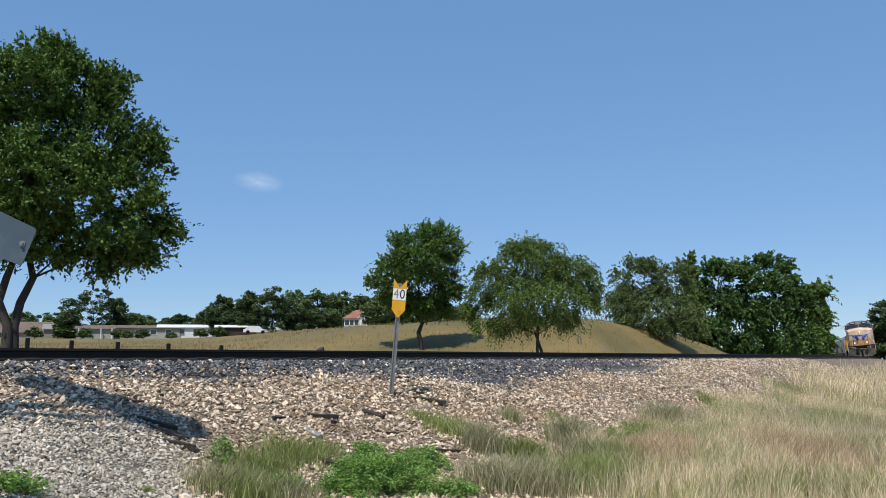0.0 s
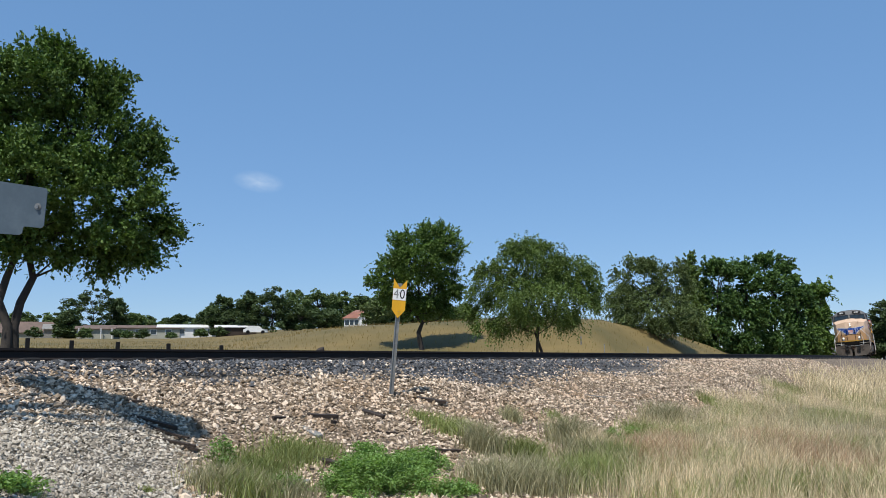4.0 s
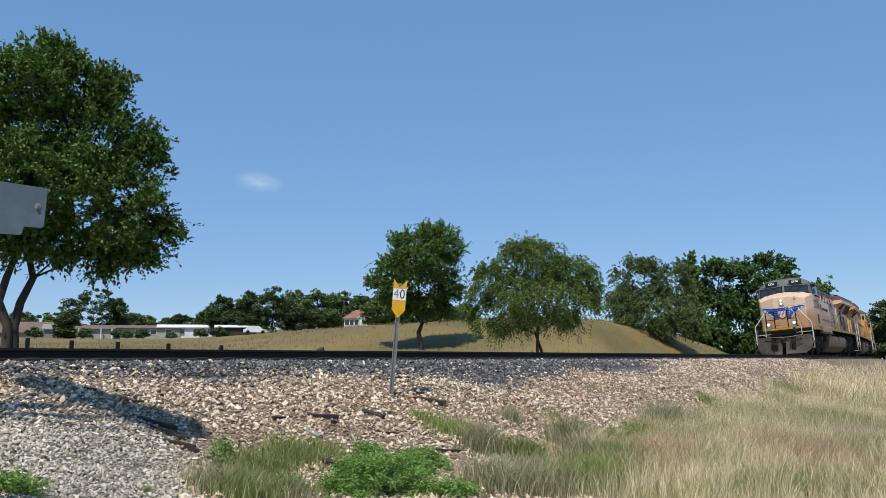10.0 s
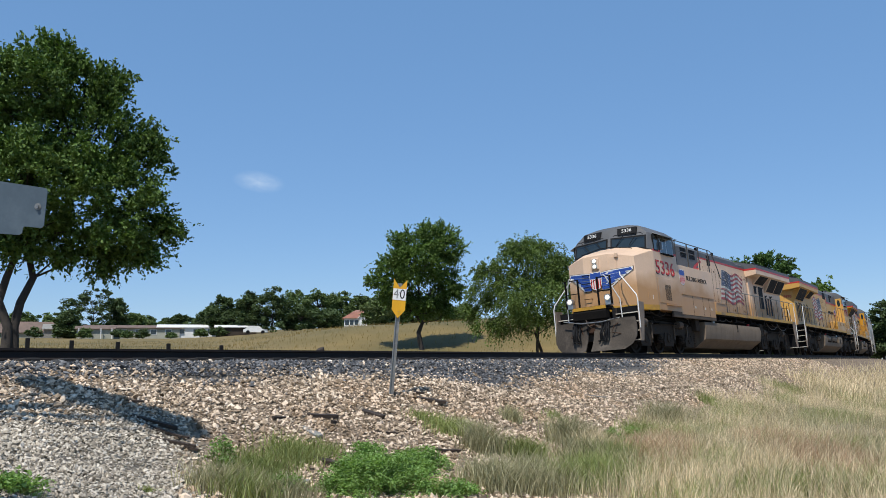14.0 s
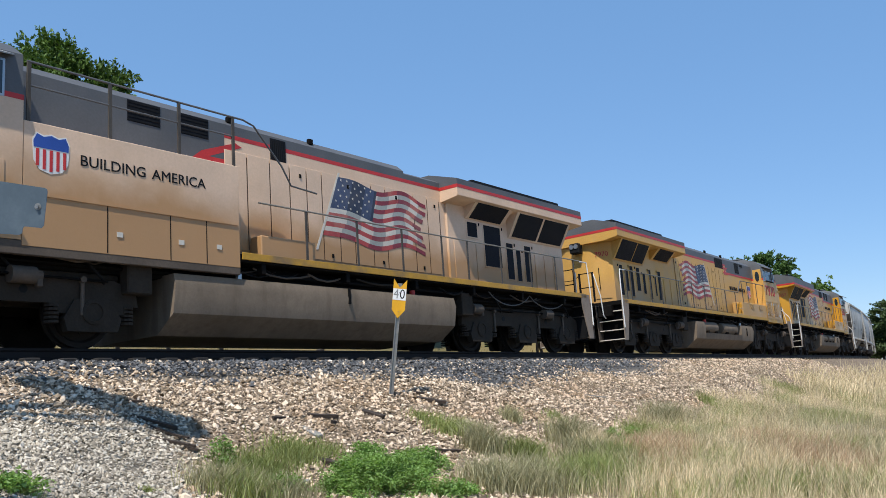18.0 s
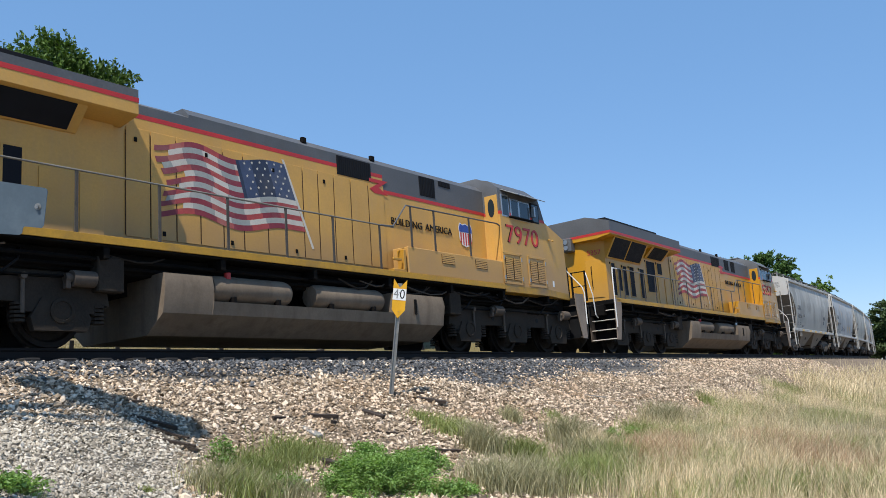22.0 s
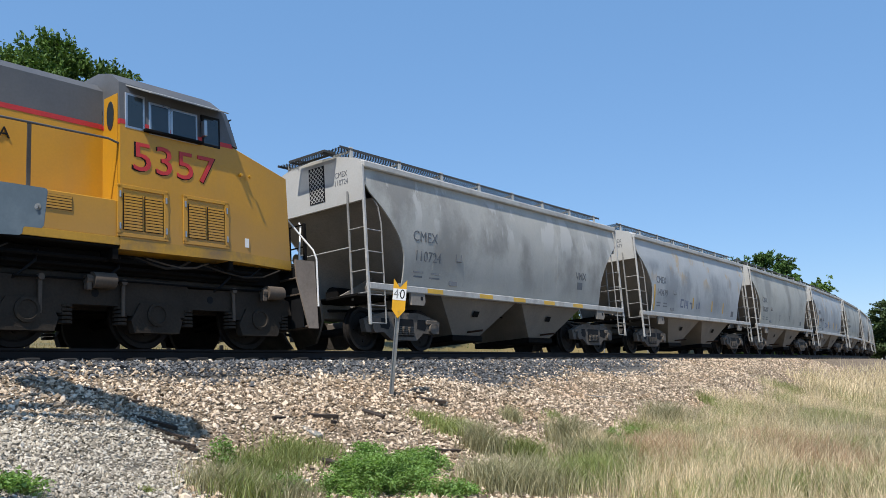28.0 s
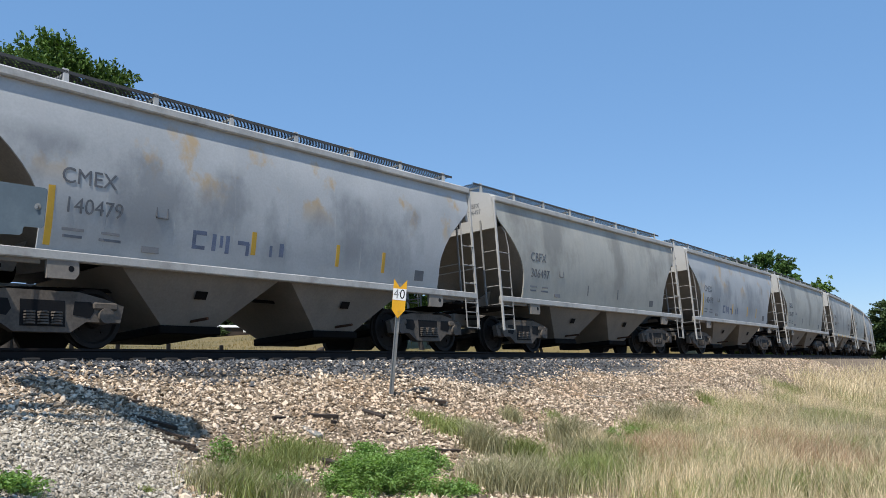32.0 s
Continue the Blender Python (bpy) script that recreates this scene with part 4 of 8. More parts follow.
def end_gear(loco, x, dirx, reach=1.02):
    """End platform, coupler, hoses and end rails."""
    part("end_platform", Geo().box(*sorted((x - dirx * 0.05, x + dirx * 0.55)), -0.60, 0.60, 1.44, 1.58, 0.02), M_DARK, loco)
    part("platform_edge", Geo().box(*sorted((x + dirx * 0.55, x + dirx * 0.562)), -0.59, 0.59, 1.465, 1.57), M_SILL, loco, "yellow platform edge")
    part("anticlimber", Geo().box(*sorted((x + dirx * 0.25, x + dirx * 0.62)), -0.60, 0.60, 1.12, 1.43, 0.04), M_DARK, loco)
    part("pilot_plate", Geo().box(*sorted((x + dirx * 0.28, x + dirx * 0.36)), -0.60, 0.60, 0.45, 1.15, 0.02), M_STEP, loco)
    c = Geo().box(*sorted((x + dirx * 0.3, x + dirx * reach)), -0.10, 0.10, 0.74, 0.94, 0.03).box(*sorted((x + dirx * (reach - 0.1), x + dirx * (reach + 0.16))), -0.17, 0.17, 0.68, 1.0, 0.05)
    part("coupler", c, M_RUST, loco, "rusty knuckle coupler")
    for k, y in enumerate((-0.62, -0.5, -0.4, 0.4, 0.52, 0.64)):
        d = 0.18 if k % 2 else 0.12
        part("air_hose", Geo().tube([(x + dirx * 0.36, y, 1.05), (x + dirx * 0.52, y, 0.95), (x + dirx * (0.55 + d), y * 0.9, 0.66), (x + dirx * (0.5 + d), y * 0.85, 0.45), (x + dirx * (0.62 + d), y * 0.8, 0.42)], 0.026, 7), M_BLACK, loco, "black rubber air hose")
    rr = random.Random(17)
    for k in range(9):
        y, z = rr.uniform(-1.0, 1.0), rr.uniform(0.95, 1.4)
        pts = [(x + dirx * rr.uniform(0.3, 0.36), y, z), (x + dirx * rr.uniform(0.42, 0.6), y + rr.uniform(-0.1, 0.1), z - 0.1), (x + dirx * rr.uniform(0.45, 0.7), y + rr.uniform(-0.2, 0.2), z - rr.uniform(0.25, 0.5)), (x + dirx * rr.uniform(0.36, 0.55), y + rr.uniform(-0.25, 0.25), z - rr.uniform(0.3, 0.7))]
        part("jumper_cable", Geo().tube(pts, rr.uniform(0.014, 0.024), 6), rr.choice((M_BLACK, M_RUST, M_RUST, M_STEP)), loco, "dirty hanging cable")
    for y in (-0.35, 0.35):
        part("rail_stanchion", Geo().box(*sorted((x + dirx * 0.46, x + dirx * 0.54)), y - 0.022, y + 0.022, 1.58, 2.52, 0.01), M_DARK, loco)
        part("rail_stanchion", Geo().box(*sorted((x + dirx * 0.46, x + dirx * 0.54)), y * 2.3 - 0.022, y * 2.3 + 0.022, 1.58, 2.52, 0.01), M_DARK, loco)
        bar_rail(loco, [(x + dirx * 0.5, y, 2.5), (x + dirx * 0.5, y * 2.3, 2.5)], "end_rail", M_DARK, 0.016)
        bar_rail(loco, [(x + dirx * 0.5, y, 2.05), (x + dirx * 0.5, y * 2.3, 2.05)], "end_rail", M_DARK, 0.016)
    bar_rail(loco, [(x + dirx * 0.5, -0.35, 2.45), (x + dirx * 0.55, -0.15, 2.33), (x + dirx * 0.55, 0.15, 2.33), (x + dirx * 0.5, 0.35, 2.45)], "chain", M_DARK, 0.012)


def locomotive(number, middle, back, paint, lead):
    vs = 1 if back else -1
    label = {"5336": "faded tan road locomotive with red numbers and painted flag", "7970": "dusty yellow locomotive running backwards, grey roof, painted flag", "5357": "bright yellow locomotive running backwards with a painted flag"}[number]
    L = vehicle("locomotive", label, "locomotive", middle, 7.25, back, "locomotives of the train")

    def sy(u0, u1):
        return sorted((vs * u0, vs * u1))

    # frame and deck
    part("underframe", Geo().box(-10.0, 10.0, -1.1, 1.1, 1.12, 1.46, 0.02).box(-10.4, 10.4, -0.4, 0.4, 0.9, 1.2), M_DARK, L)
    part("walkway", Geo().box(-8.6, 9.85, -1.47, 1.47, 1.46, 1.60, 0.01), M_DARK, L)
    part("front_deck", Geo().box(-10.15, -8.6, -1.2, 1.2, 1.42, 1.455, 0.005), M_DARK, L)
    for side in (-1, 1):
        x0 = -2.65 if (lead and side == vs) else -6.5
        part("side_sill", Geo().box(x0, 9.82, *sorted((side * 1.472, side * 1.50)), 1.50, 1.625, 0.004), M_SILL, L, "yellow walkway edge stripe")
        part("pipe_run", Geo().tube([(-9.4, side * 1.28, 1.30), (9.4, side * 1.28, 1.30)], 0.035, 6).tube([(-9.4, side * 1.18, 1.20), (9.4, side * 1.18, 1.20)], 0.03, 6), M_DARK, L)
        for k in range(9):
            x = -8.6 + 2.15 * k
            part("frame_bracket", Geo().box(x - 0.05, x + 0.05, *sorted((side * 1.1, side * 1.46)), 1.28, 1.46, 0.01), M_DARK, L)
    # engine hood
    hu = 1.0
    hs = {"5336": 3.84, "7970": 3.80, "5357": 3.69}[number]
    part("hood_wall", Geo().prism_x([(-hu, 1.60), (hu, 1.60), (hu, hs), (-hu, hs)], -6.5, 3.95), paint, L)
    part("hood_roof", Geo().prism_x([(-hu, hs + 0.08), (hu, hs + 0.08), (hu, 4.10), (0.82, 4.26), (-0.82, 4.26), (-hu, 4.10)], -6.5, 2.47).prism_x([(-hu, hs + 0.08), (hu, hs + 0.08), (hu, 4.04), (0.82, 4.14), (-0.82, 4.14), (-hu, 4.04)], 2.47, 3.95), M_HOODGREY, L)
    part("hood_stripe", Geo().box(-2.60, 3.95, -hu - 0.003, hu + 0.003, hs, hs + 0.08), M_RED, L, "red stripe under the grey roof")
    gz = 3.30 if lead else 3.54
    part("hood_band", Geo().box(-6.49, -2.60, -hu - 0.005, hu + 0.005, gz, hs + 0.085), M_HOODGREY, L, "grey upper hood panel")
    part("hood_stripe", Geo().box(-6.49, -2.60, -hu - 0.007, hu + 0.007, gz - 0.08, gz), M_RED, L, "red stripe under the grey roof")
    seams = [-2.62, -2.1, -1.55, -1.05, -0.6, -0.18, 0.30, 0.74, 1.31, 1.77, 2.26, 2.75, 3.25, 3.71]
    for side in (-1, 1):
        for a, b in zip(seams, seams[1:]):
            part("hood_door", Geo().box(a + 0.012, b - 0.012, *sorted((side * hu, side * (hu + 0.014))), 1.78, 3.62, 0.004), paint, L)
            part("hinge_rod", Geo().cyl((b, side * (hu + 0.012), 1.80), (b, side * (hu + 0.012), 3.55), 0.006, 5), M_RUST, L)
        for x in (-1.3, 0.05, 1.6, 3.0):
            part("door_latch", Geo().box(x - 0.03, x + 0.03, *sorted((side * (hu + 0.014), side * (hu + 0.03))), 1.85, 1.93, 0.006), M_DARK, L)
            part("door_latch", Geo().box(x + 0.5, x + 0.56, *sorted((side * (hu + 0.014), side * (hu + 0.03))), 3.38, 3.46, 0.006), M_DARK, L)
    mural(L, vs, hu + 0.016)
    # radiator compartment and wings
    part("radiator_wall", Geo().loft([[(3.95, -1.06, z), (9.40, -1.06, z), (9.66, -0.42, z), (9.66, 0.42, z), (9.40, 1.06, z), (3.95, 1.06, z)] for z in (1.60, 3.62)]), paint, L)
    fascia_hi = 3.84 if number != "5357" else 3.67
    def wing(name, sec, material, label="", grow=0.0):
        """The radiator wings' section drawn out along the hood, the rear edge slightly raked."""
        part(name, Geo().loft([[(3.80 - grow, y, z) for y, z in sec], [(9.90 + grow - 0.09 * (1.53 - vs * y), y, z) for y, z in sec]]), material, L, label)

    wing("wing_soffit", [(-1.04, 3.56), (-1.50, 3.63), (-1.53, 3.65), (-1.53, fascia_hi), (1.53, fascia_hi), (1.53, 3.65), (1.50, 3.63), (1.04, 3.56)], paint)
    wing("wing_stripe", [(-1.535, fascia_hi), (1.535, fascia_hi), (1.535, fascia_hi + 0.08), (-1.535, fascia_hi + 0.08)], M_RED, "red stripe along the radiator wing", 0.005)
    wing("wing_roof", [(-1.53, fascia_hi + 0.08), (1.53, fascia_hi + 0.08), (1.53, 4.06), (0.7, 4.30), (-0.7, 4.30), (-1.53, 4.06)], M_HOODGREY)
    part("roof_grating", Geo().box(5.0, 9.3, -1.15, -0.25, 4.16, 4.305, 0.01).box(5.0, 9.3, 0.25, 1.15, 4.16, 4.305, 0.01), M_BLACK, L)
    # slanted intake boxes under the wings, each with its screens
    boxes = {"5336": ((6.56, 9.36, 2.99, ((6.70, 7.86), (8.00, 9.22))), (4.66, 6.32, 3.27, ((4.80, 6.14),))),
             "7970": ((7.00, 9.40, 2.99, ((8.10, 9.28), (7.12, 8.00))), (4.60, 6.24, 3.27, ((4.78, 6.04),))),
             "5357": ((6.66, 9.40, 2.99, ((8.10, 9.28), (6.80, 7.98))), (4.60, 6.24, 3.27, ((4.78, 6.04),)))}[number]
    for x0, x1, z0, spans in boxes:
        for side in (-1, 1):
            box = part("intake_box", Geo().prism_x([(side * 1.05, z0), (side * 1.09, z0), (side * 1.46, 3.64), (side * 1.05, 3.64)], x0, x1), paint, L)
            for a, b in spans:
                q = [(x, 1.09 + 0.37 * k, z0 + (3.64 - z0) * k) for x, k in ((a - 0.015, 0.06), (b + 0.015, 0.06), (b + 0.015, 0.94), (a - 0.015, 0.94))]
                part("radiator_screen", Geo().loft([[(x, side * (y - 0.02), z + 0.01) for x, y, z in q], [(x, side * (y + 0.008), z - 0.005) for x, y, z in q]]), M_SCREEN, box, "dark slanted radiator intake screen")
    doors = {"5336": [(4.74, 5.16, 2.83, 3.20), (5.45, 6.20, 2.14, 3.20), (6.45, 6.76, 1.88, 2.84), (6.91, 7.12, 1.86, 2.70), (7.33, 7.65, 1.87, 2.85)],
             "7970": [(8.72, 8.98, 1.86, 2.85), (8.29, 8.57, 2.02, 2.74), (7.87, 8.13, 1.86, 2.88), (7.31, 7.60, 2.08, 2.87), (6.84, 7.06, 2.01, 2.73), (6.31, 6.50, 1.86, 2.88), (5.86, 6.0, 2.0, 2.68), (5.41, 5.68, 1.87, 2.89)],
             "5357": [(8.75, 9.02, 1.82, 2.86), (8.29, 8.58, 1.99, 2.74), (7.85, 8.13, 1.86, 2.83), (7.24, 7.59, 1.86, 2.85), (6.37, 6.74, 1.85, 2.85), (5.33, 6.09, 2.11, 3.19), (4.66, 5.09, 2.80, 3.20)]}[number]
    for x0, x1, z0, z1 in doors:
        for side in (-1, 1):
            fr = Geo()
            for a, b, c, d in ((x0 - 0.04, x0, z0 - 0.04, z1 + 0.04), (x1, x1 + 0.04, z0 - 0.04, z1 + 0.04), (x0, x1, z1, z1 + 0.04), (x0, x1, z0 - 0.04, z0)):
                fr.box(a, b, *sorted((side * 1.06, side * 1.072)), c, d, 0.004)
            d = part("louvre_door", fr, paint, L)
            part("louvre_screen", Geo().box(x0, x1, *sorted((side * 1.06, side * 1.068)), z0, z1), M_SCREEN, d, "dark louvre screen")
            part("door_catch", Geo().box(x1 + 0.07, x1 + 0.11, *sorted((side * 1.06, side * 1.08)), z1 - 0.06, z1 + 0.02, 0.006), M_DARK, d)
    for x0, x1 in (((4.15, 4.62), (4.66, 5.02), (5.06, 5.36), (7.85, 8.28), (8.34, 8.78), (8.84, 9.3)) if lead else ((4.62, 5.16), (4.12, 4.52))):
        part("side_door", Geo().box(x0, x1, *sy(1.06, 1.076), 1.72, 2.66, 0.004), paint, L)
    # rear end
    part("rear_door", Geo().loft([[(9.45, vs * 0.94, z), (9.64, vs * 0.47, z), (9.658, vs * 0.48, z), (9.468, vs * 0.95, z)] for z in (1.75, 2.95)]), paint, L)
    part("lamp_housing", Geo().box(9.64, 9.94, -0.17, 0.17, 3.28, 3.62 if number != "5357" else 3.72, 0.03), M_BLACK if number != "5357" else M_HOODGREY, L)
    for k, (dy, dz) in enumerate(((-0.08, 0), (0.08, 0)) if number != "5357" else ((0, -0.09), (0, 0.09))):
        part("rear_lamp", Geo().cyl((9.93, dy, 3.5 + dz), (9.97, dy, 3.5 + dz), 0.075, 14), M_CHROME, L, "unlit round rear headlamp")
    part("hand_bar", Geo().tube([(9.58, vs * 0.64, 2.75), (9.66, vs * 0.66, 2.7), (9.66, vs * 0.66, 2.1), (9.58, vs * 0.64, 2.05)], 0.012, 6), M_DARK, L)
    if not lead:
        nrm = Vector((0.926, vs * 0.376, 0))
        ax = Vector((0, 0, 1)).cross(nrm)
        m = Matrix(((ax.x, 0, nrm.x, 9.53 + 0.01), (ax.y, 0, nrm.y, vs * 0.755), (0, 1, 0, 3.18), (0, 0, 0, 1)))
        word("rear_number", number, 0.22, M_RED, L, m, "dark red road number")
    steps(L, 10.02, 1, vs, paint)
    steps(L, -10.52, -1, vs, paint)
    end_gear(L, 9.97, 1)
    # side handrails
    posts = [3.1, 4.1, 5.5, 6.9, 8.2, 9.25] if lead else [3.4, 4.8, 6.5, 7.48, 9.1, 9.48]
    for side in (-1, 1):
        pp = ([-1.1, 0.3, 1.7] if lead else [-1.87, -0.5, 0.72, 2.05]) + posts if side == vs else [-5, -3.5, -2.0, -0.5, 1, 2.0] + posts
        for x in pp:
            part("handrail_post", Geo().box(x - 0.028, x + 0.028, *sorted((side * 1.47, side * 1.49)), 1.55, 2.57, 0.004), M_POST, L)
        bar_rail(L, [(pp[0] - (1.15 if lead else 0.45), side * 1.48, 2.57), (9.62, side * 1.48, 2.57)], "handrail", M_RAILGREY, 0.017)
    # cab and nose
    cab(L, number, paint, vs, lead)
    # fuel tank
    body = [(-0.95, 0.20), (0.95, 0.20), (1.40, 0.52), (1.47, 0.95), (1.42, 1.16), (-1.42, 1.16), (-1.47, 0.95), (-1.40, 0.52)]
    low = [(-0.95, 0.20), (0.95, 0.20), (1.40, 0.52), (1.45, 0.74), (1.30, 0.76), (-1.30, 0.76), (-1.45, 0.74), (-1.40, 0.52)]
    x0, x1 = (-4.0, 3.5) if lead else (-3.95, 3.3)
    if lead:
        part("fuel_tank", Geo().prism_x(body, x0, x1), M_TANK, L, "long dusty grey-brown fuel tank")
        part("tank_strap", Geo().box(-0.03, 0.03, *sy(1.455, 1.48), 0.85, 1.17), M_DARK, L)
    else:
        part("fuel_tank", Geo().loft([[(x, y, z) for y, z in sec_] for x, sec_ in ((x0, body), (-2.21, body), (-2.2, low), (2.35, low), (2.36, body), (x1, body))]), M_TANK, L, "dusty grey-brown tank with notched top")
        for a, b in ((2.30, 0.50), (-0.05, -2.05)):
            n, prof = 18, [(0.05, a), (0.2, a - 0.03), (0.235, a - 0.14), (0.235, b + 0.14), (0.2, b + 0.03), (0.05, b)]
            g = Geo().loft([[(x, vs * 1.18 + r * math.cos(2 * math.pi * i / n), 0.99 + r * math.sin(2 * math.pi * i / n)) for i in range(n)] for r, x in prof])
            part("air_reservoir", g, M_TANK, L, "horizontal air reservoir cylinder")
            for x in (a - 0.4, b + 0.4):
                part("reservoir_strap", Geo().box(x - 0.03, x + 0.03, *sy(1.3, 1.44), 0.74, 0.84), M_DARK, L)
        part("sight_glass", Geo().box(-2.95, -2.87, *sy(1.46, 1.49), 0.72, 1.05, 0.01), M_DARK, L)
    for k, x in enumerate((x0 + 1.4, x1 - 1.35)):
        part("filler_cap", Geo().cyl((x, vs * 1.3, 1.16), (x, vs * 1.3, 1.27), 0.06, 10), M_RED if k else M_CHROME, L)
    for cx in (-7.33, 6.93):
        loco_truck(L, cx, vs, back, 1)
    # hoses and conduits looped under the walkway
    rr = random.Random(int(number))
    for k in range(14):
        x = rr.uniform(-9.0, 9.0)
        w, d = rr.uniform(0.35, 0.9), rr.uniform(0.08, 0.22)
        part("conduit", Geo().tube([(x - w, vs * 1.30, 1.40), (x - w * 0.5, vs * 1.34, 1.40 - d * 0.8), (x, vs * 1.35, 1.40 - d), (x + w * 0.5, vs * 1.34, 1.40 - d * 0.7), (x + w, vs * 1.28, 1.38)], rr.uniform(0.012, 0.022), 6), rr.choice((M_BLACK, M_TRUCK, M_STEP)), L, "sagging conduit under the walkway")
    for x in (-4.55, 4.15):
        part("junction_box", Geo().box(x - 0.22, x + 0.22, *sy(1.1, 1.34), 0.80, 1.34, 0.02), M_TRUCK, L)
    # roof fittings
    part("exhaust_stack", Geo().box(-0.4, 0.5, -0.5, 0.5, 4.24, 4.34, 0.03), M_BLACK, L)
    for x in (-2.4, -0.35):
        part("lift_lug", Geo().box(x - 0.06, x + 0.06, *sy(0.86, 0.94), 4.18, 4.30, 0.01), M_DARK, L)
    return L


def cab(L, number, paint, vs, lead):
    def sy(u0, u1):
        return sorted((vs * u0, vs * u1))

    def ring(pts):
        return [(x, y, z) for x, y, z in pts] + [(x, -y, z) for x, y, z in reversed(pts)]

    zb = 1.46 if not lead else 1.42
    fold, front = (-9.74, 0.0) if lead else (-10.14, -0.16)
    part("cab_nose", Geo().loft([ring([(-6.50, 1.5, zb), (-8.68, 1.5, zb), (fold, 1.24, zb), (front - 10.20, 0.45, zb)]), ring([(-6.50, 1.5, 3.44), (-8.70, 1.5, 3.45), (fold + 0.03, 1.22, 3.20), (front - 10.15, 0.45, 3.34)]), ring([(-6.50, 1.46, 3.46), (-8.71, 1.46, 3.48), (fold + 0.08, 1.17, 3.25), (front - 10.08, 0.42, 3.40)]), ring([(-6.60, 1.1, 3.47), (-8.74, 1.38, 3.52), (-8.90, 1.0, 3.62), (-8.95, 0.30, 3.70)])]), paint, L, "wide nose and lower cab", None, 12)
    part("cab_top", Geo().loft([ring([(-6.50, 1.498, 3.50), (-8.66, 1.498, 3.50), (-8.86, 1.38, 3.52), (-8.94, 0.3, 3.52)]), ring([(-6.50, 1.46, 4.14), (-8.47, 1.46, 4.10), (-8.66, 1.34, 4.12), (-8.74, 0.3, 4.20)]), ring([(-6.54, 1.18, 4.36), (-8.26, 1.18, 4.36), (-8.56, 1.02, 4.42), (-8.60, 0.3, 4.46)]), ring([(-6.60, 0.7, 4.52), (-8.05, 0.7, 4.52), (-8.42, 0.6, 4.53), (-8.46, 0.3, 4.54)])]), M_HOODGREY, L, "grey cab roof", None, 25)
    part("cab_stripe", Geo().loft([ring([(-6.495, 1.503, 3.44), (-8.66, 1.503, 3.44), (-8.80, 1.30, 3.46), (-8.86, 0.3, 3.46)]), ring([(-6.495, 1.501, 3.52), (-8.63, 1.501, 3.52), (-8.81, 1.30, 3.53), (-8.86, 0.3, 3.53)])]), M_RED, L)
    part("nose_band", Geo().loft([ring([(-8.60 if lead else -6.50, 1.505, z), (-8.685, 1.505, z), (fold - 0.008, 1.243, z), (front - 10.21, 0.452, z)]) for z in (zb - 0.02, zb + 0.15)]), M_SILL, L, "yellow band round the foot of the nose", None, 12)
    # windscreens, leaning back
    for side in (-1, 1):
        q0 = [(-8.925, side * 0.11, 3.62), (-8.855, side * 1.30, 3.58), (-8.725, side * 1.28, 3.97), (-8.805, side * 0.11, 4.03)]
        fr = [(-8.94, side * 0.06, 3.56), (-8.865, side * 1.36, 3.53), (-8.71, side * 1.33, 4.03), (-8.80, side * 0.06, 4.09)]
        n = Vector((-0.93, side * 0.06, 0.30)) * 0.014
        w = part("windscreen_frame", Geo().loft([[Vector(p) - n for p in fr], [Vector(p) + n * 0.5 for p in fr]]), M_BLACK, L)
        part("windscreen", Geo().loft([[Vector(p) + n * 0.4 for p in q0], [Vector(p) + n * 1.2 for p in q0]]), M_GLASS, w, "dark windscreen glass")
        part("wiper_rail", Geo().tube([(-8.80, side * 1.25, 4.06), (-8.86, side * 1.22, 4.10), (-8.90, side * 0.25, 4.15), (-8.84, side * 0.2, 4.12)], 0.012, 5), M_BLACK, w)
        for wy in (0.45, 0.95):
            part("wiper", Geo().tube([(-8.85, side * (wy + 0.1), 4.10), (-8.88, side * (wy - 0.05), 3.9), (-8.91, side * (wy - 0.2), 3.72)], 0.011, 5), M_BLACK, w)
        nb = part("number_board", Geo().loft([[(-8.80, side * 0.32, 4.17), (-8.76, side * 1.0, 4.15), (-8.69, side * 1.0, 4.38), (-8.73, side * 0.32, 4.40)], [(-8.52, side * 0.32, 4.17), (-8.48, side * 1.0, 4.15), (-8.42, side * 1.0, 4.38), (-8.46, side * 0.32, 4.40)]]), M_BLACK, L)
        nn = Vector((-0.955, side * 0.056, 0.29)).normalized()
        xx = Vector((0, 0, 1)).cross(nn).normalized()
        yy = nn.cross(xx)
        c = Vector((-8.745, side * 0.66, 4.275)) + nn * 0.012
        word("board_number", number, 0.185, M_ORANGE, nb, Matrix(((xx.x, yy.x, nn.x, c.x), (xx.y, yy.y, nn.y, c.y), (xx.z, yy.z, nn.z, c.z), (0, 0, 0, 1))), "white road number")
    # side windows of the shown side
    panes = [(-8.55, -8.22, 3.50, 4.0), (-7.95, -7.42, 3.46, 3.96), (-7.36, -6.80, 3.46, 3.96)] if lead else [(-8.36, -8.05, 3.42, 3.90), (-7.90, -7.44, 3.40, 3.87), (-7.37, -7.04, 3.40, 3.88), (-6.90, -6.62, 3.42, 3.94)]
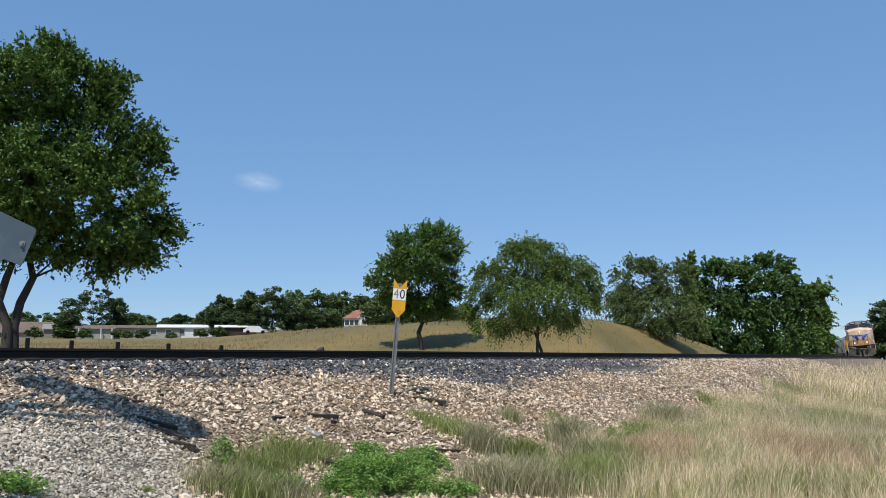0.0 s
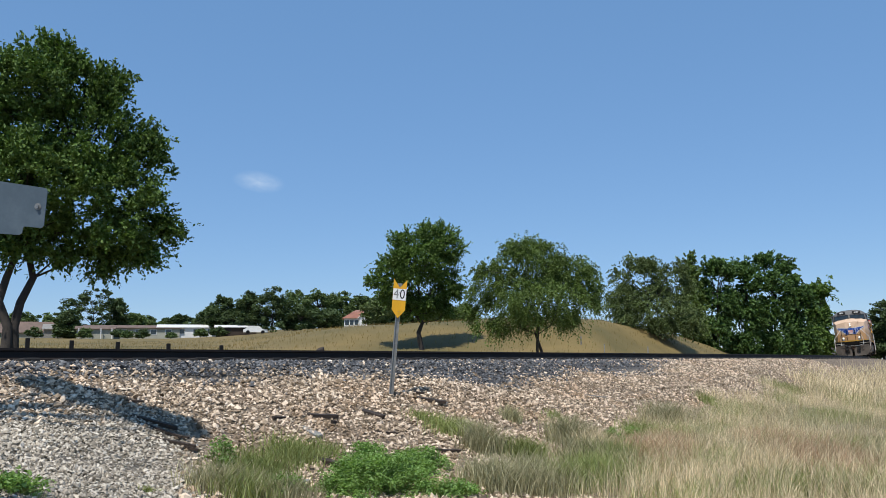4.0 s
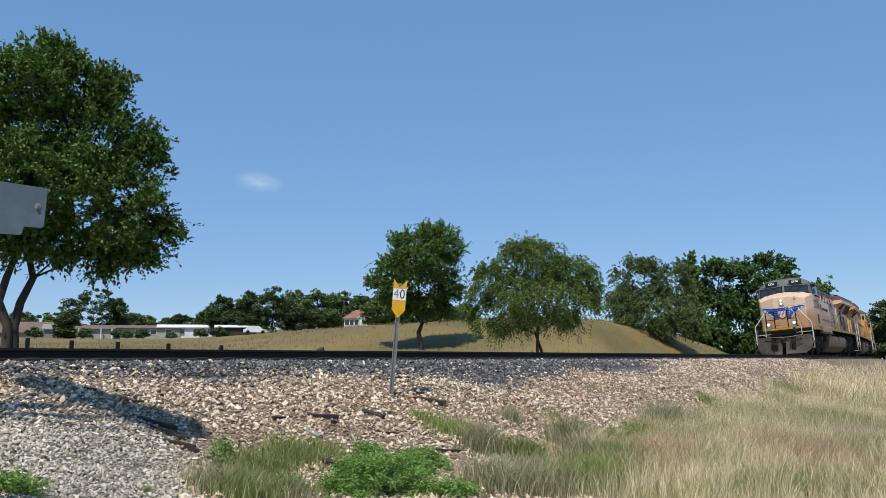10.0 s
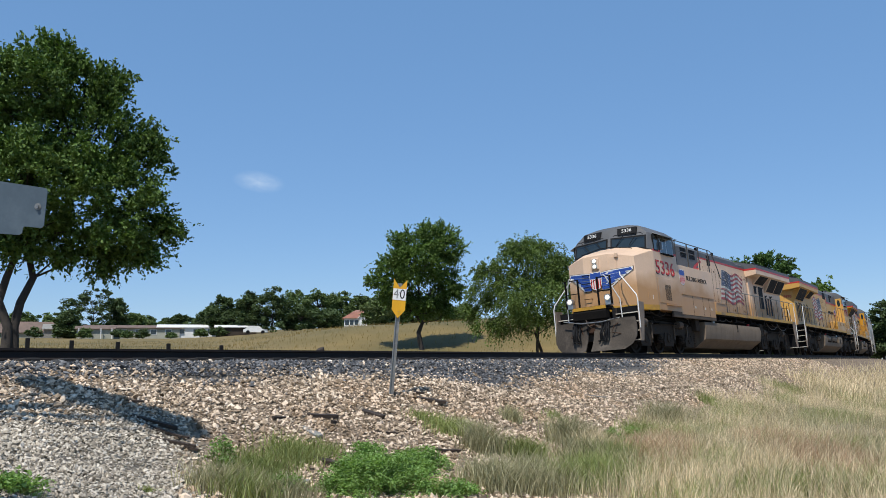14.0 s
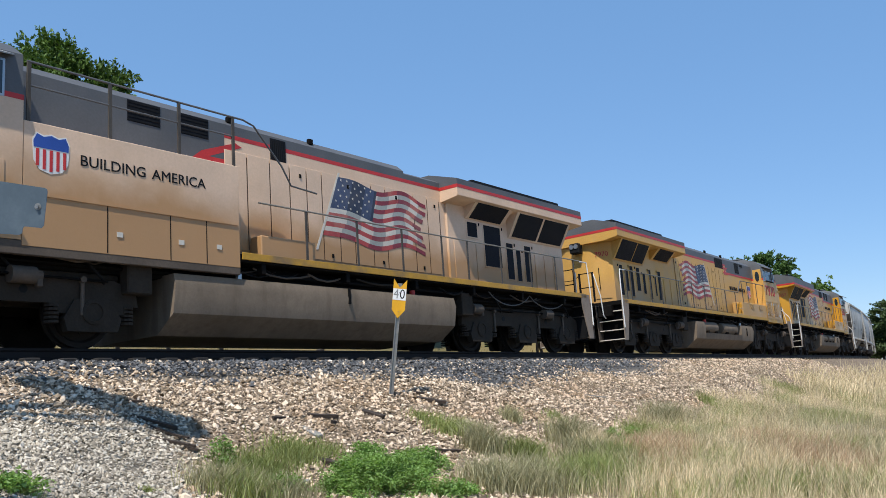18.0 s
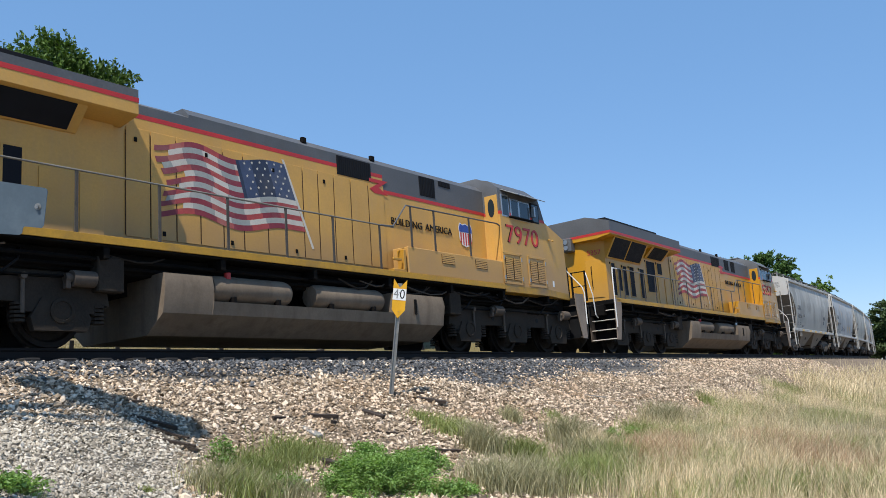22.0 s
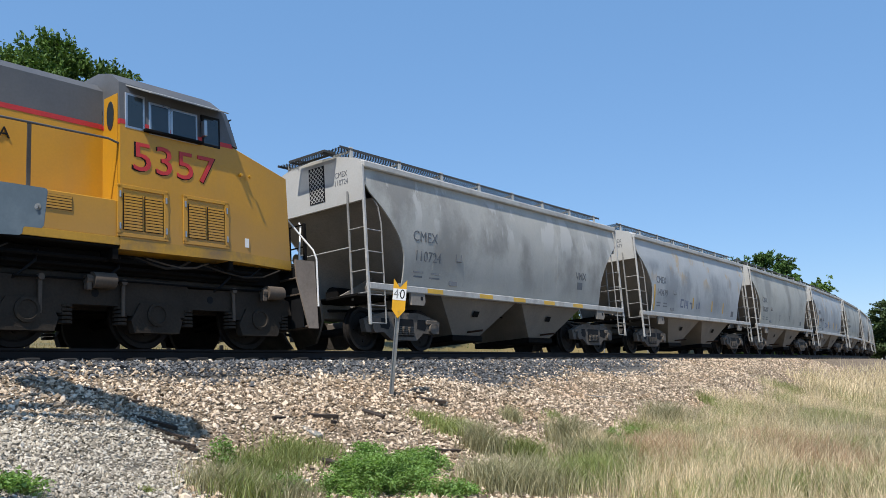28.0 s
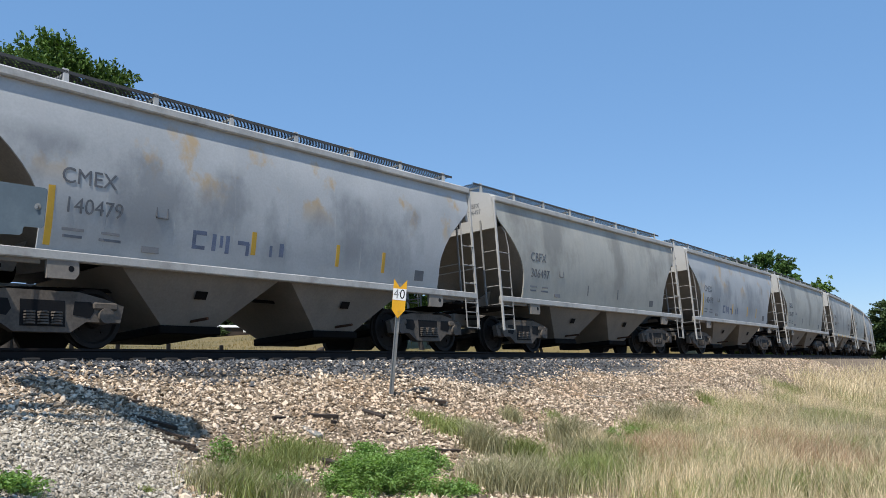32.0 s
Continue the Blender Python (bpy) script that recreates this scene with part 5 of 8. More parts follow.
    for side in (-1, 1):
        for x0, x1, z0, z1 in panes:
            w = part("window_frame", Geo().box(x0 - 0.035, x1 + 0.035, *sorted((side * 1.46, side * 1.507)), z0 - 0.035, z1 + 0.035, 0.01), M_CHROME if x0 > -8.1 else M_BLACK, L)
            part("window_pane", Geo().box(x0, x1, *sorted((side * 1.45, side * 1.511)), z0, z1, 0.01), M_GLASS, w, "dark cab window glass")
        part("sun_awning", Geo().loft([[(-8.44, side * 1.46, 4.10), (-6.62, side * 1.46, 4.10), (-6.90, side * 1.74, 3.96), (-8.40, side * 1.74, 3.96)], [(-8.44, side * 1.46, 4.12), (-6.62, side * 1.46, 4.12), (-6.90, side * 1.745, 3.98), (-8.40, side * 1.745, 3.98)]]), M_AWNING, L, "pale grey sun awning over the cab windows")
        part("mirror", Geo().box(-8.05, -7.99, *sorted((side * 1.51, side * 1.62)), 3.52, 3.80, 0.01), M_CHROME, L)
        part("arm_rest", Geo().box(-8.0, -6.9, *sorted((side * 1.5, side * 1.58)), 3.38, 3.43, 0.01), M_DARK, L)
    # rear wall of the cab beside the hood: door with oval window
    d = part("cab_door", Geo().box(-6.50, -6.485, *sy(1.06, 1.44), 1.72, 3.95, 0.004), paint if not lead else M_HOODGREY, L)
    part("door_window", Geo().loft([[(x, vs * (1.25 + 0.10 * math.cos(a)), 3.62 + 0.24 * math.sin(a)) for a in (2 * math.pi * k / 16 for k in range(16))] for x in (-6.487, -6.478)]), M_GLASS, d)
    # writing on the cab side: numbers with dark edging
    nx = -7.72 if lead else -7.48
    wd = word("road_number", number, 0.69 if lead else 0.67, M_RED, L, facing(vs, nx, 1.507, 2.88 if lead else 2.93), "large red road number with dark edges", 1.30 if lead else 1.18)
    word("number_edge", number, 0.715 if lead else 0.695, M_BLACK, wd, Matrix.Translation((-0.006, -0.006, -0.0045)), "", 1.30 if lead else 1.18, 0.004)
    if lead:
        lead_side(L, paint, vs)
    else:
        trail_side(L, paint, vs)
    # nose front
    fx = front - 10.17
    part("headlamp_housing", Geo().box(fx - 0.05, fx + 0.06, -0.14, 0.14, 2.86, 3.26, 0.03), paint, L)
    for z in (2.97, 3.15):
        part("lamp_rim", Geo().cyl((fx - 0.03, 0, z), (fx - 0.065, 0, z), 0.095, 16, 0.09), M_CHROME, L)
        part("headlamp", Geo().cyl((fx - 0.06, 0, z), (fx - 0.08, 0, z), 0.075, 16, 0.05), M_LAMP if lead else M_CHROME, L, "lit round headlamp" if lead else "")
    for z in (3.30, 1.78):
        part("door_hinge", Geo().box(-10.08, -9.98, *sy(0.67, 0.77), z - 0.1, z + 0.04, 0.01), paint, L)
    part("hinge_post", Geo().cyl((-10.05, vs * 0.72, 1.7), (-10.03, vs * 0.71, 3.34), 0.014, 8), paint, L)
    part("builder_plate", Geo().box(-9.2, -9.02, *sy(1.36, 1.385), 1.78, 1.98), paint, L)
    part("nose_plate", Geo().box(-9.86, -9.84, *sy(1.0, 1.02), 1.7, 2.2), paint, L)
    part("nose_door", Geo().loft([[(-10.13, vs * 0.49, z), (-9.99, vs * 0.69, z), (-10.008, vs * 0.70, z), (-10.162, vs * 0.50, z)] for z in (1.70, 3.22)]), paint, L)
    for z in (1.9, 2.3, 2.7):
        part("nose_rung", Geo().tube([(-10.17, -0.5 * vs, z), (-10.27, -0.47 * vs, z), (-10.27, -0.22 * vs, z), (-10.19, -0.2 * vs, z)], 0.012, 6), M_DARK, L)
    part("grab_iron", Geo().tube([(-9.2, -0.95, 3.45), (-9.2, -0.95, 3.58), (-9.28, -0.2, 3.70), (-9.28, 0.2, 3.70), (-9.2, 0.95, 3.58), (-9.2, 0.95, 3.45)], 0.014, 6), M_DARK, L)
    end_gear(L, -10.42, -1, 0.40)
    for y in (-0.68, 0.68):
        d = part("ditch_lamp", Geo().cyl((-10.78, y, 1.80), (-10.98, y, 1.80), 0.10, 16, 0.115).box(-10.95, -10.75, y - 0.1, y + 0.1, 1.56, 1.72, 0.01), M_CHROME, L)
        part("ditch_lens", Geo().cyl((-10.975, y, 1.80), (-11.0, y, 1.80), 0.085, 16, 0.06), M_LAMP if lead else M_CHROME, d)
    # snow plough
    rows = [(1.12, -10.95, 1.40, 0.22), (0.92, -10.95, 1.44, 0.20), (0.72, -10.99, 1.46, 0.20), (0.48, -11.08, 1.44, 0.24), (0.26, -11.22, 1.30, 0.34), (0.10, -11.36, 1.05, 0.42)]
    for s in (-1, 1):
        g = Geo()
        g.loft([[(fwd + sl * half * a + 0.05 * back_, s * (0.10 + (half - 0.10) * a), z) for back_, a in ((0, 0), (0, 0.33), (0, 0.66), (0, 1), (1, 1), (1, 0.66), (1, 0.33), (1, 0))] for z, fwd, half, sl in rows])
        part("plough", g, M_PLOUGH, L, "scuffed dusty steel snow plough blade")
        for k in range(3):
            a = 0.50 + 0.06 * k
            part("trainline_hose", Geo().tube([(-10.88, s * a, 1.08), (-11.0, s * (a + 0.02), 0.95), (-11.06, s * (a + 0.01), 0.6), (-11.12, s * (a - 0.03), 0.42), (-11.02, s * (a - 0.06), 0.5)], 0.022, 6), M_BLACK, L, "black rubber air hose")
    part("coupler_chain", Geo().tube([(-10.9, -1.0, 1.12), (-11.05, -0.4, 1.03), (-11.07, 0.3, 1.04), (-10.9, 1.0, 1.18)], 0.02, 6), M_CHROME, L, "slack release chain")
    if lead:
        wings(L, paint)


def wings(L, paint):
    """The blue winged badge across the nose: plain shapes only."""
    def at(t, z):
        # t across the nose, following its folded front
        a = abs(t)
        x = -10.175 if a < 0.45 else -10.175 + (a - 0.45) * 0.575
        return (x - 0.03 - (0.012 if a < 0.45 else 0.0), t, z)

    for s in (-1, 1):
        for k in range(5):
            z1 = 2.68 - 0.115 * k
            t0, t1 = 0.20, 1.16 - 0.17 * k
            p = [at(s * t0, z1 - 0.05), at(s * 0.44, z1 - 0.035), at(s * 0.46, z1 - 0.035), at(s * t1, z1 + 0.06), at(s * (t1 - 0.05), z1 + 0.145), at(s * 0.46, z1 + 0.062), at(s * 0.44, z1 + 0.062), at(s * t0, z1 + 0.045)]
            part("badge_feather", Geo().loft([p, [(x - 0.008, y, z) for x, y, z in p]]), M_BLUE, L)
            if k < 4:
                q = [at(s * 0.46, z1 - 0.052), at(s * (t1 - 0.02), z1 + 0.034), at(s * (t1 - 0.02), z1 + 0.060), at(s * 0.46, z1 - 0.028)]
                part("badge_line", Geo().loft([q, [(x - 0.006, y, z) for x, y, z in q]]), M_WHITE, L)
        rim = [(0.2, 2.15), (0.36, 2.14), (0.44, 2.15), (0.46, 2.155), (0.51, 2.20), (0.68, 2.36), (0.85, 2.50), (1.02, 2.63), (1.18, 2.745), (1.195, 2.87), (0.46, 2.79), (0.44, 2.785), (0.2, 2.76)]
        for name, k, lift, m in (("badge_edge", 1.0, 0.003, M_BLACK), ("badge_rim", 0.965, 0.0, M_WHITE)):
            q = [at(s * (0.68 + (a - 0.68) * k), 2.52 + (z - 2.52) * k) for a, z in rim]
            part(name, Geo().loft([[(x + 0.012 + lift, y, z) for x, y, z in q], [(x + 0.004 + lift, y, z) for x, y, z in q]]), m, L)
    shield(L, None, 0, 0, 0, nose=True)


def shield(L, vs, x, u, z, nose=False, w=0.56, h=0.60):
    """A shield badge: blue head, red and white bars, no lettering."""
    def place(a, b, lift):
        if nose:
            return (-10.235 - lift, a * 0.8, 2.48 + b * 1.05)
        return (x - vs * a, vs * (u + lift), z + b)

    out = [(-0.5, 0.30), (-0.40, 0.5), (-0.2, 0.44), (0, 0.5), (0.2, 0.44), (0.40, 0.5), (0.5, 0.30), (0.46, -0.2), (0.3, -0.42), (0, -0.5), (-0.3, -0.42), (-0.46, -0.2)]

    def plate(name, pts, lift, material, parent):
        g = Geo().loft([[place(a * w, b * h, lift) for a, b in pts], [place(a * w, b * h, lift + 0.004) for a, b in pts]])
        return part(name, g, material, parent)

    b = plate("shield_badge", out, 0.001, M_WHITE, L)
    plate("badge_head", [(-0.46, 0.12), (-0.47, 0.28), (-0.38, 0.46), (-0.2, 0.40), (0, 0.46), (0.2, 0.40), (0.38, 0.46), (0.47, 0.28), (0.46, 0.12)], 0.006, M_BLUE, b)
    for k in range(5):
        a = -0.36 + 0.18 * k
        plate("badge_bar", [(a - 0.042, 0.09), (a + 0.042, 0.09), (a + 0.04, -0.44 + 0.5 * abs(a) ** 1.5), (a - 0.04, -0.44 + 0.5 * abs(a) ** 1.5)], 0.006, M_RED, b)


def lead_side(L, paint, vs):
    """The wide equipment box behind the leading cab, with its lettering, and an upper handrail."""
    def sy(u0, u1):
        return sorted((vs * u0, vs * u1))

    part("equipment_box", Geo().box(-6.49, -2.70, *sy(1.0, 1.495), 1.34, 3.16, 0.01), paint, L, "wide tan equipment box behind the cab")
    part("box_ledge", Geo().box(-6.3, -2.75, *sy(1.495, 1.515), 2.08, 2.11), paint, L)
    for x in (-5.2, -4.1, -3.4):
        part("box_seam", Geo().box(x - 0.008, x + 0.008, *sy(1.495, 1.498), 1.36, 2.08), M_DARK, L)
    for x in (-5.0, -3.9, -3.15):
        part("latch_plate", Geo().box(x - 0.05, x + 0.05, *sy(1.497, 1.507), 1.62, 1.70), M_PALE, L)
    for text, dx in (("BUILDING", 0.575), ("AMERICA", -0.60)):
        word("slogan", text, 0.235, M_BLACK, L, facing(vs, -4.52 + vs * dx, 1.497, 2.71), "dark slogan lettering", 1.05)
    shield(L, vs, -6.09, 1.497, 2.72)
    for a, b in ((-4.56, -3.94), (-3.60, -2.95)):
        grille(L, vs, a, b, 3.72, 4.09, 1.004, "roof_louvre", 6, False)
    grille(L, vs, -1.51, -1.12, 3.63, 4.06, 1.006, "roof_louvre", 8, True)
    grille(L, vs, -7.95, -7.40, 1.76, 2.32, 1.502, "cab_louvre", 9, True)
    part("cab_hatch", Geo().box(-8.55, -6.75, *sy(1.50, 1.512), 1.66, 2.52, 0.004), paint, L)
    part("cab_ledge", Geo().box(-7.95, -6.55, *sy(1.51, 1.56), 1.60, 1.64), paint, L)
    part("box_skirt", Geo().box(-7.3, -2.7, *sy(1.40, 1.49), 1.22, 1.42, 0.01), M_STEP, L)
    part("notice_plate", Geo().box(-8.95, -8.83, *sy(1.40, 1.44), 1.75, 1.9), M_WHITE, L)
    for x in (-6.42, -5.15, -3.9, -2.78):
        part("upper_post", Geo().box(x - 0.03, x + 0.03, *sy(1.46, 1.49), 3.14, 4.06, 0.004), M_POST, L)
    bar_rail(L, [(-6.45, vs * 1.475, 4.06), (-2.55, vs * 1.475, 4.06), (-2.31, vs * 1.475, 4.0), (-1.65, vs * 1.46, 3.36), (-1.43, vs * 1.46, 3.02), (-0.77, vs * 1.46, 2.97)], "upper_handrail", M_HOODGREY, 0.018)
    bar_rail(L, [(-6.45, vs * 1.475, 3.70), (-2.75, vs * 1.475, 3.70)], "upper_handrail", M_HOODGREY, 0.015)
    part("tool_box", Geo().box(-2.1, -0.75, *sy(1.05, 1.35), 1.62, 2.02, 0.02), paint, L)
    # red zigzag where the stripe drops
    part("stripe_step", Geo().prism_y([(-3.3, 3.34), (-2.6, 3.34), (-2.6, 3.42), (-2.95, 3.42), (-2.2, 3.72), (-2.35, 3.78), (-3.1, 3.50)], *sy(1.002, 1.006)), M_RED, L)


def trail_side(L, paint, vs):
    """Walkway side of a trailing locomotive: low boxes, slogan on the hood, raised handrail."""
    def sy(u0, u1):
        return sorted((vs * u0, vs * u1))

    part("battery_box", Geo().box(-6.49, -2.75, *sy(1.05, 1.49), 1.62, 2.20, 0.012), paint, L)
    for a, b in ((-4.42, -3.94), (-5.74, -5.26)):
        grille(L, vs, a, b, 1.93, 2.14, 1.494, "box_louvre", 5, False, paint)
    for a, b in ((-7.24, -6.55), (-8.43, -7.72)):
        for lo, hi in ((a, (a + b) / 2 - 0.02), ((a + b) / 2 + 0.02, b)):
            grille(L, vs, lo, hi, 1.75, 2.32, 1.512, "cab_louvre", 12, False, paint)
        fr = Geo()
        for q in ((a - 0.10, a - 0.02, 1.66, 2.44), (b + 0.02, b + 0.10, 1.66, 2.44), (a - 0.10, b + 0.10, 2.40, 2.46), (a - 0.10, b + 0.10, 1.64, 1.70)):
            fr.box(q[0], q[1], *sy(1.50, 1.518), q[2], q[3], 0.004)
        part("louvre_frame", fr, paint, L)
        for z in (1.8, 2.3):
            for hx in (a - 0.06, b + 0.06):
                part("door_hinge", Geo().cyl((hx, vs * 1.52, z - 0.05), (hx, vs * 1.52, z + 0.05), 0.018, 6), M_CHROME, L)
    for x in (-8.82, -9.02):
        part("nose_bolt", Geo().cyl((x, vs * 1.49, 3.0), (x, vs * 1.54, 3.0), 0.03, 8), paint, L)
    for text, dx in (("BUILDING", 0.575), ("AMERICA", -0.60)):
        word("slogan", text, 0.235, M_BLACK, L, facing(vs, -3.93 + vs * dx, 1.016, 2.86 if paint is not M_YEL3 else 3.08), "dark slogan lettering", 1.05)
    if paint is not M_YEL3:
        shield(L, vs, -5.60, 1.016, 2.85)
    for a, b, z0, z1, n in ((-2.22, -1.18, 3.66, 4.07, 16), (-4.48, -3.90, 3.62, 4.09, 10), (-5.10, -4.64, 3.96, 4.09, 8)) if paint is not M_YEL3 else ((-2.28, -1.25, 3.68, 4.07, 16), (-3.55, -2.98, 3.64, 4.09, 10), (-4.42, -3.87, 3.62, 4.09, 10)):
        grille(L, vs, a, b, z0, z1, 1.006, "roof_louvre", n, True)
    part("stripe_step", Geo().prism_y([(-2.75, 3.42), (-2.3, 3.42), (-2.15, 3.50), (-2.45, 3.66), (-2.15, 3.66), (-2.15, 3.74), (-2.75, 3.74), (-2.45, 3.56)], *sy(1.018, 1.022)), M_RED, L)
    part("sand_step", Geo().box(-2.68, -2.26, *sy(1.30, 1.49), 1.62, 1.68, 0.01).box(-2.68, -2.60, *sy(1.30, 1.49), 1.68, 2.12, 0.01).box(-2.55, -2.26, *sy(1.45, 1.49), 1.86, 1.92, 0.01), M_YEL3, L, "bright yellow step bracket")
    part("notice_plate", Geo().box(-9.0, -8.84, *sy(1.42, 1.455), 1.72, 1.88), M_WHITE, L)
    for x in (-2.9, -3.73, -5.09):
        part("handrail_post", Geo().box(x - 0.03, x + 0.03, *sy(1.49, 1.51), 2.2, 3.12, 0.004), M_POST, L)
    bar_rail(L, [(-1.9, vs * 1.48, 2.57), (-2.30, vs * 1.49, 2.59), (-2.75, vs * 1.50, 3.11), (-6.3, vs * 1.50, 3.15), (-6.52, vs * 1.45, 3.12)], "upper_handrail", M_HOODGREY, 0.018)
    part("roof_gear", Geo().box(-7.9, -7.0, -0.5, 0.5, 4.58, 4.66, 0.03), M_HOODGREY, L)


locomotive("5336", 6.15, False, M_TAN, True)
locomotive("7970", 28.27, True, M_YEL2, False)
locomotive("5357", 50.75, True, M_YEL3, False)
# ---- hopper cars ----
M_HOPA = mat("hopper_grey", (0.42, 0.405, 0.365), 0.6, 0.0, 0.12, 0.9, 0.05, 25, streak=((0.42, 0.41, 0.385), 0.45))
M_HOPB = mat("hopper_blue_grey", (0.44, 0.45, 0.45), 0.6, 0.0, 0.12, 0.9, 0.05, 25, streak=((0.42, 0.42, 0.42), 0.4))
M_HOPC = mat("hopper_warm_grey", (0.44, 0.425, 0.37), 0.6, 0.0, 0.10, 0.9, 0.05, 25, ((0.19, 0.18, 0.16), 0.45, 0.9), streak=((0.33, 0.32, 0.295), 0.5))
M_HOPEND = mat("hopper_end_white", (0.46, 0.45, 0.425), 0.6, 0, 0.1, 1, 0.05, 25, ((0.38, 0.35, 0.31), 0.5, 2))
# slope sheets and end beams: grey-brown, darker than the side sheets
M_SLOPE = mat("hopper_slope_brown", (0.25, 0.222, 0.19), 0.85, 0, 0.2, 1, 0.1, 25, ((0.21, 0.19, 0.165), 0.4, 1.5), spec=0.2)
M_CHORD = mat("hopper_chord_pale", (0.44, 0.43, 0.405), 0.65, 0, 0.15, 1, 0.05, 25, ((0.15, 0.13, 0.11), 0.65, 1.6))
M_BAY = mat("hopper_bay_brown", (0.20, 0.175, 0.145), 0.8, 0, 0.18, 1, 0.1, 25, ((0.12, 0.105, 0.09), 0.5, 1.5))
M_GRATE = mat("walkway_grating", (0.05, 0.049, 0.047), 0.75, 0.0, 0.2, 3, 0.1)
M_PATCHY = mat("reflective_yellow", (0.62, 0.36, 0.03), 0.45, 0, 0.1, 3, 0.02)
M_MARK = mat("mark_dark_grey", (0.135, 0.14, 0.15), 0.6, 0, 0.2, 3, 0.02)
M_FADED = mat("faded_blue_paint", (0.15, 0.18, 0.26), 0.6, 0, 0.3, 3, 0.02)
M_LADDER = mat("ladder_worn_grey", (0.27, 0.262, 0.245), 0.7, 0, 0.2, 3, 0.05, 25, ((0.12, 0.10, 0.085), 0.6, 3))
M_HTRUCK = mat("hopper_truck_iron", (0.15, 0.128, 0.108), 0.85, 0.0, 0.3, 3, 0.2, 25, ((0.05, 0.042, 0.036), 0.5, 3), spec=0.2)


def peel(m, color, z0, z1, scale, cut, soft, stretch=0.4, amount=0.85):
    """Blotches with ragged edges, held to a band of heights: peeled paint, rust or soot."""
    nt = m.node_tree
    n, l = nt.nodes, nt.links
    b = n["Principled BSDF"]
    base = b.inputs["Base Color"].links[0].from_socket
    tc, sep, mp, nz = n.new("ShaderNodeTexCoord"), n.new("ShaderNodeSeparateXYZ"), n.new("ShaderNodeMapping"), n.new("ShaderNodeTexNoise")
    l.new(tc.outputs["Object"], sep.inputs[0])
    l.new(tc.outputs["Object"], mp.inputs["Vector"])
    mp.inputs["Scale"].default_value, mp.inputs["Location"].default_value = (1, 1, stretch), (scale * 3.1, 0, z0)
    nz.inputs["Scale"].default_value, nz.inputs["Detail"].default_value, nz.inputs["Roughness"].default_value = scale, 7, 0.6
    l.new(mp.outputs[0], nz.inputs["Vector"])

    def rng(src, a, b_, c, d):
        r = n.new("ShaderNodeMapRange")
        r.inputs[1].default_value, r.inputs[2].default_value, r.inputs[3].default_value, r.inputs[4].default_value = a, b_, c, d
        l.new(src, r.inputs[0])
        return r.outputs[0]

    def times(a, c):
        x = n.new("ShaderNodeMath")
        x.operation = "MULTIPLY"
        l.new(a, x.inputs[0])
        l.new(c, x.inputs[1])
        return x.outputs[0]

    w = (z1 - z0) * 0.35
    fac = times(rng(nz.outputs["Fac"], cut, cut + soft, 0, amount), times(rng(sep.outputs["Z"], z0, z0 + w, 0, 1), rng(sep.outputs["Z"], z1, z1 - w * 0.4, 0, 1)))
    x = n.new("ShaderNodeMix")
    x.data_type = "RGBA"
    l.new(fac, x.inputs[0])
    l.new(base, x.inputs[6])
    x.inputs[7].default_value = (*color, 1)
    l.new(x.outputs[2], b.inputs["Base Color"])


peel(M_HOPA, (0.18, 0.168, 0.148), 1.2, 3.9, 0.7, 0.46, 0.14, 0.7, 0.65)
peel(M_HOPA, (0.50, 0.485, 0.45), 2.5, 3.8, 1.3, 0.535, 0.03, 0.35, 0.8)
peel(M_HOPB, (0.46, 0.325, 0.17), 2.3, 3.75, 0.9, 0.53, 0.07, 0.8, 0.85)
peel(M_HOPB, (0.17, 0.18, 0.19), 1.2, 3.2, 0.8, 0.46, 0.14, 0.6, 0.6)
peel(M_HOPC, (0.16, 0.15, 0.13), 1.2, 3.9, 0.6, 0.46, 0.14, 0.6, 0.6)


def side_u(z):
    """Half width of the curved side at height z: fullest above the middle, drawn in below."""
    return 1.515 - 0.20 * ((z - 2.85) / 1.45) ** 2


def lean_at(z):
    return math.degrees(math.atan(0.40 * (2.85 - z) / 1.45 ** 2))


def lattice(g, x0, x1, y0, y1, z, step, w):
    """Diamond mesh of flat strands in the plane z."""
    d = y1 - y0
    k = x0 - d
    while k < x1:
        for a, b in ((k, k + d), (k + d, k)):
            p0, p1 = (a, y0), (b, y1)
            t0, t1 = 0.0, 1.0
            for lim, sign in ((x0, 1), (x1, -1)):
                v0, v1 = sign * (p0[0] - lim), sign * (p1[0] - lim)
                if v0 < 0 and v1 < 0:
                    t0, t1 = 1.0, 0.0
                elif v0 < 0:
                    t0 = max(t0, v0 / (v0 - v1))
                elif v1 < 0:
                    t1 = min(t1, v0 / (v0 - v1))
            if t1 - t0 > 0.02:
                q0 = (p0[0] + (p1[0] - p0[0]) * t0, p0[1] + (p1[1] - p0[1]) * t0)
                q1 = (p0[0] + (p1[0] - p0[0]) * t1, p0[1] + (p1[1] - p0[1]) * t1)
                g.add([(q0[0] - w, q0[1], z), (q0[0] + w, q0[1], z), (q1[0] + w, q1[1], z), (q1[0] - w, q1[1], z)], [(0, 1, 2, 3)])
        k += step
    return g


def end_x(z):
    """Where the side sheet ends: curved cut towards the slope sheet."""
    if z > 3.25:
        return 5.80
    k = (z - 1.40) / 1.85
    return 4.60 + 1.14 * max(0.0, (k - 0.25) / 0.75) ** 1.7


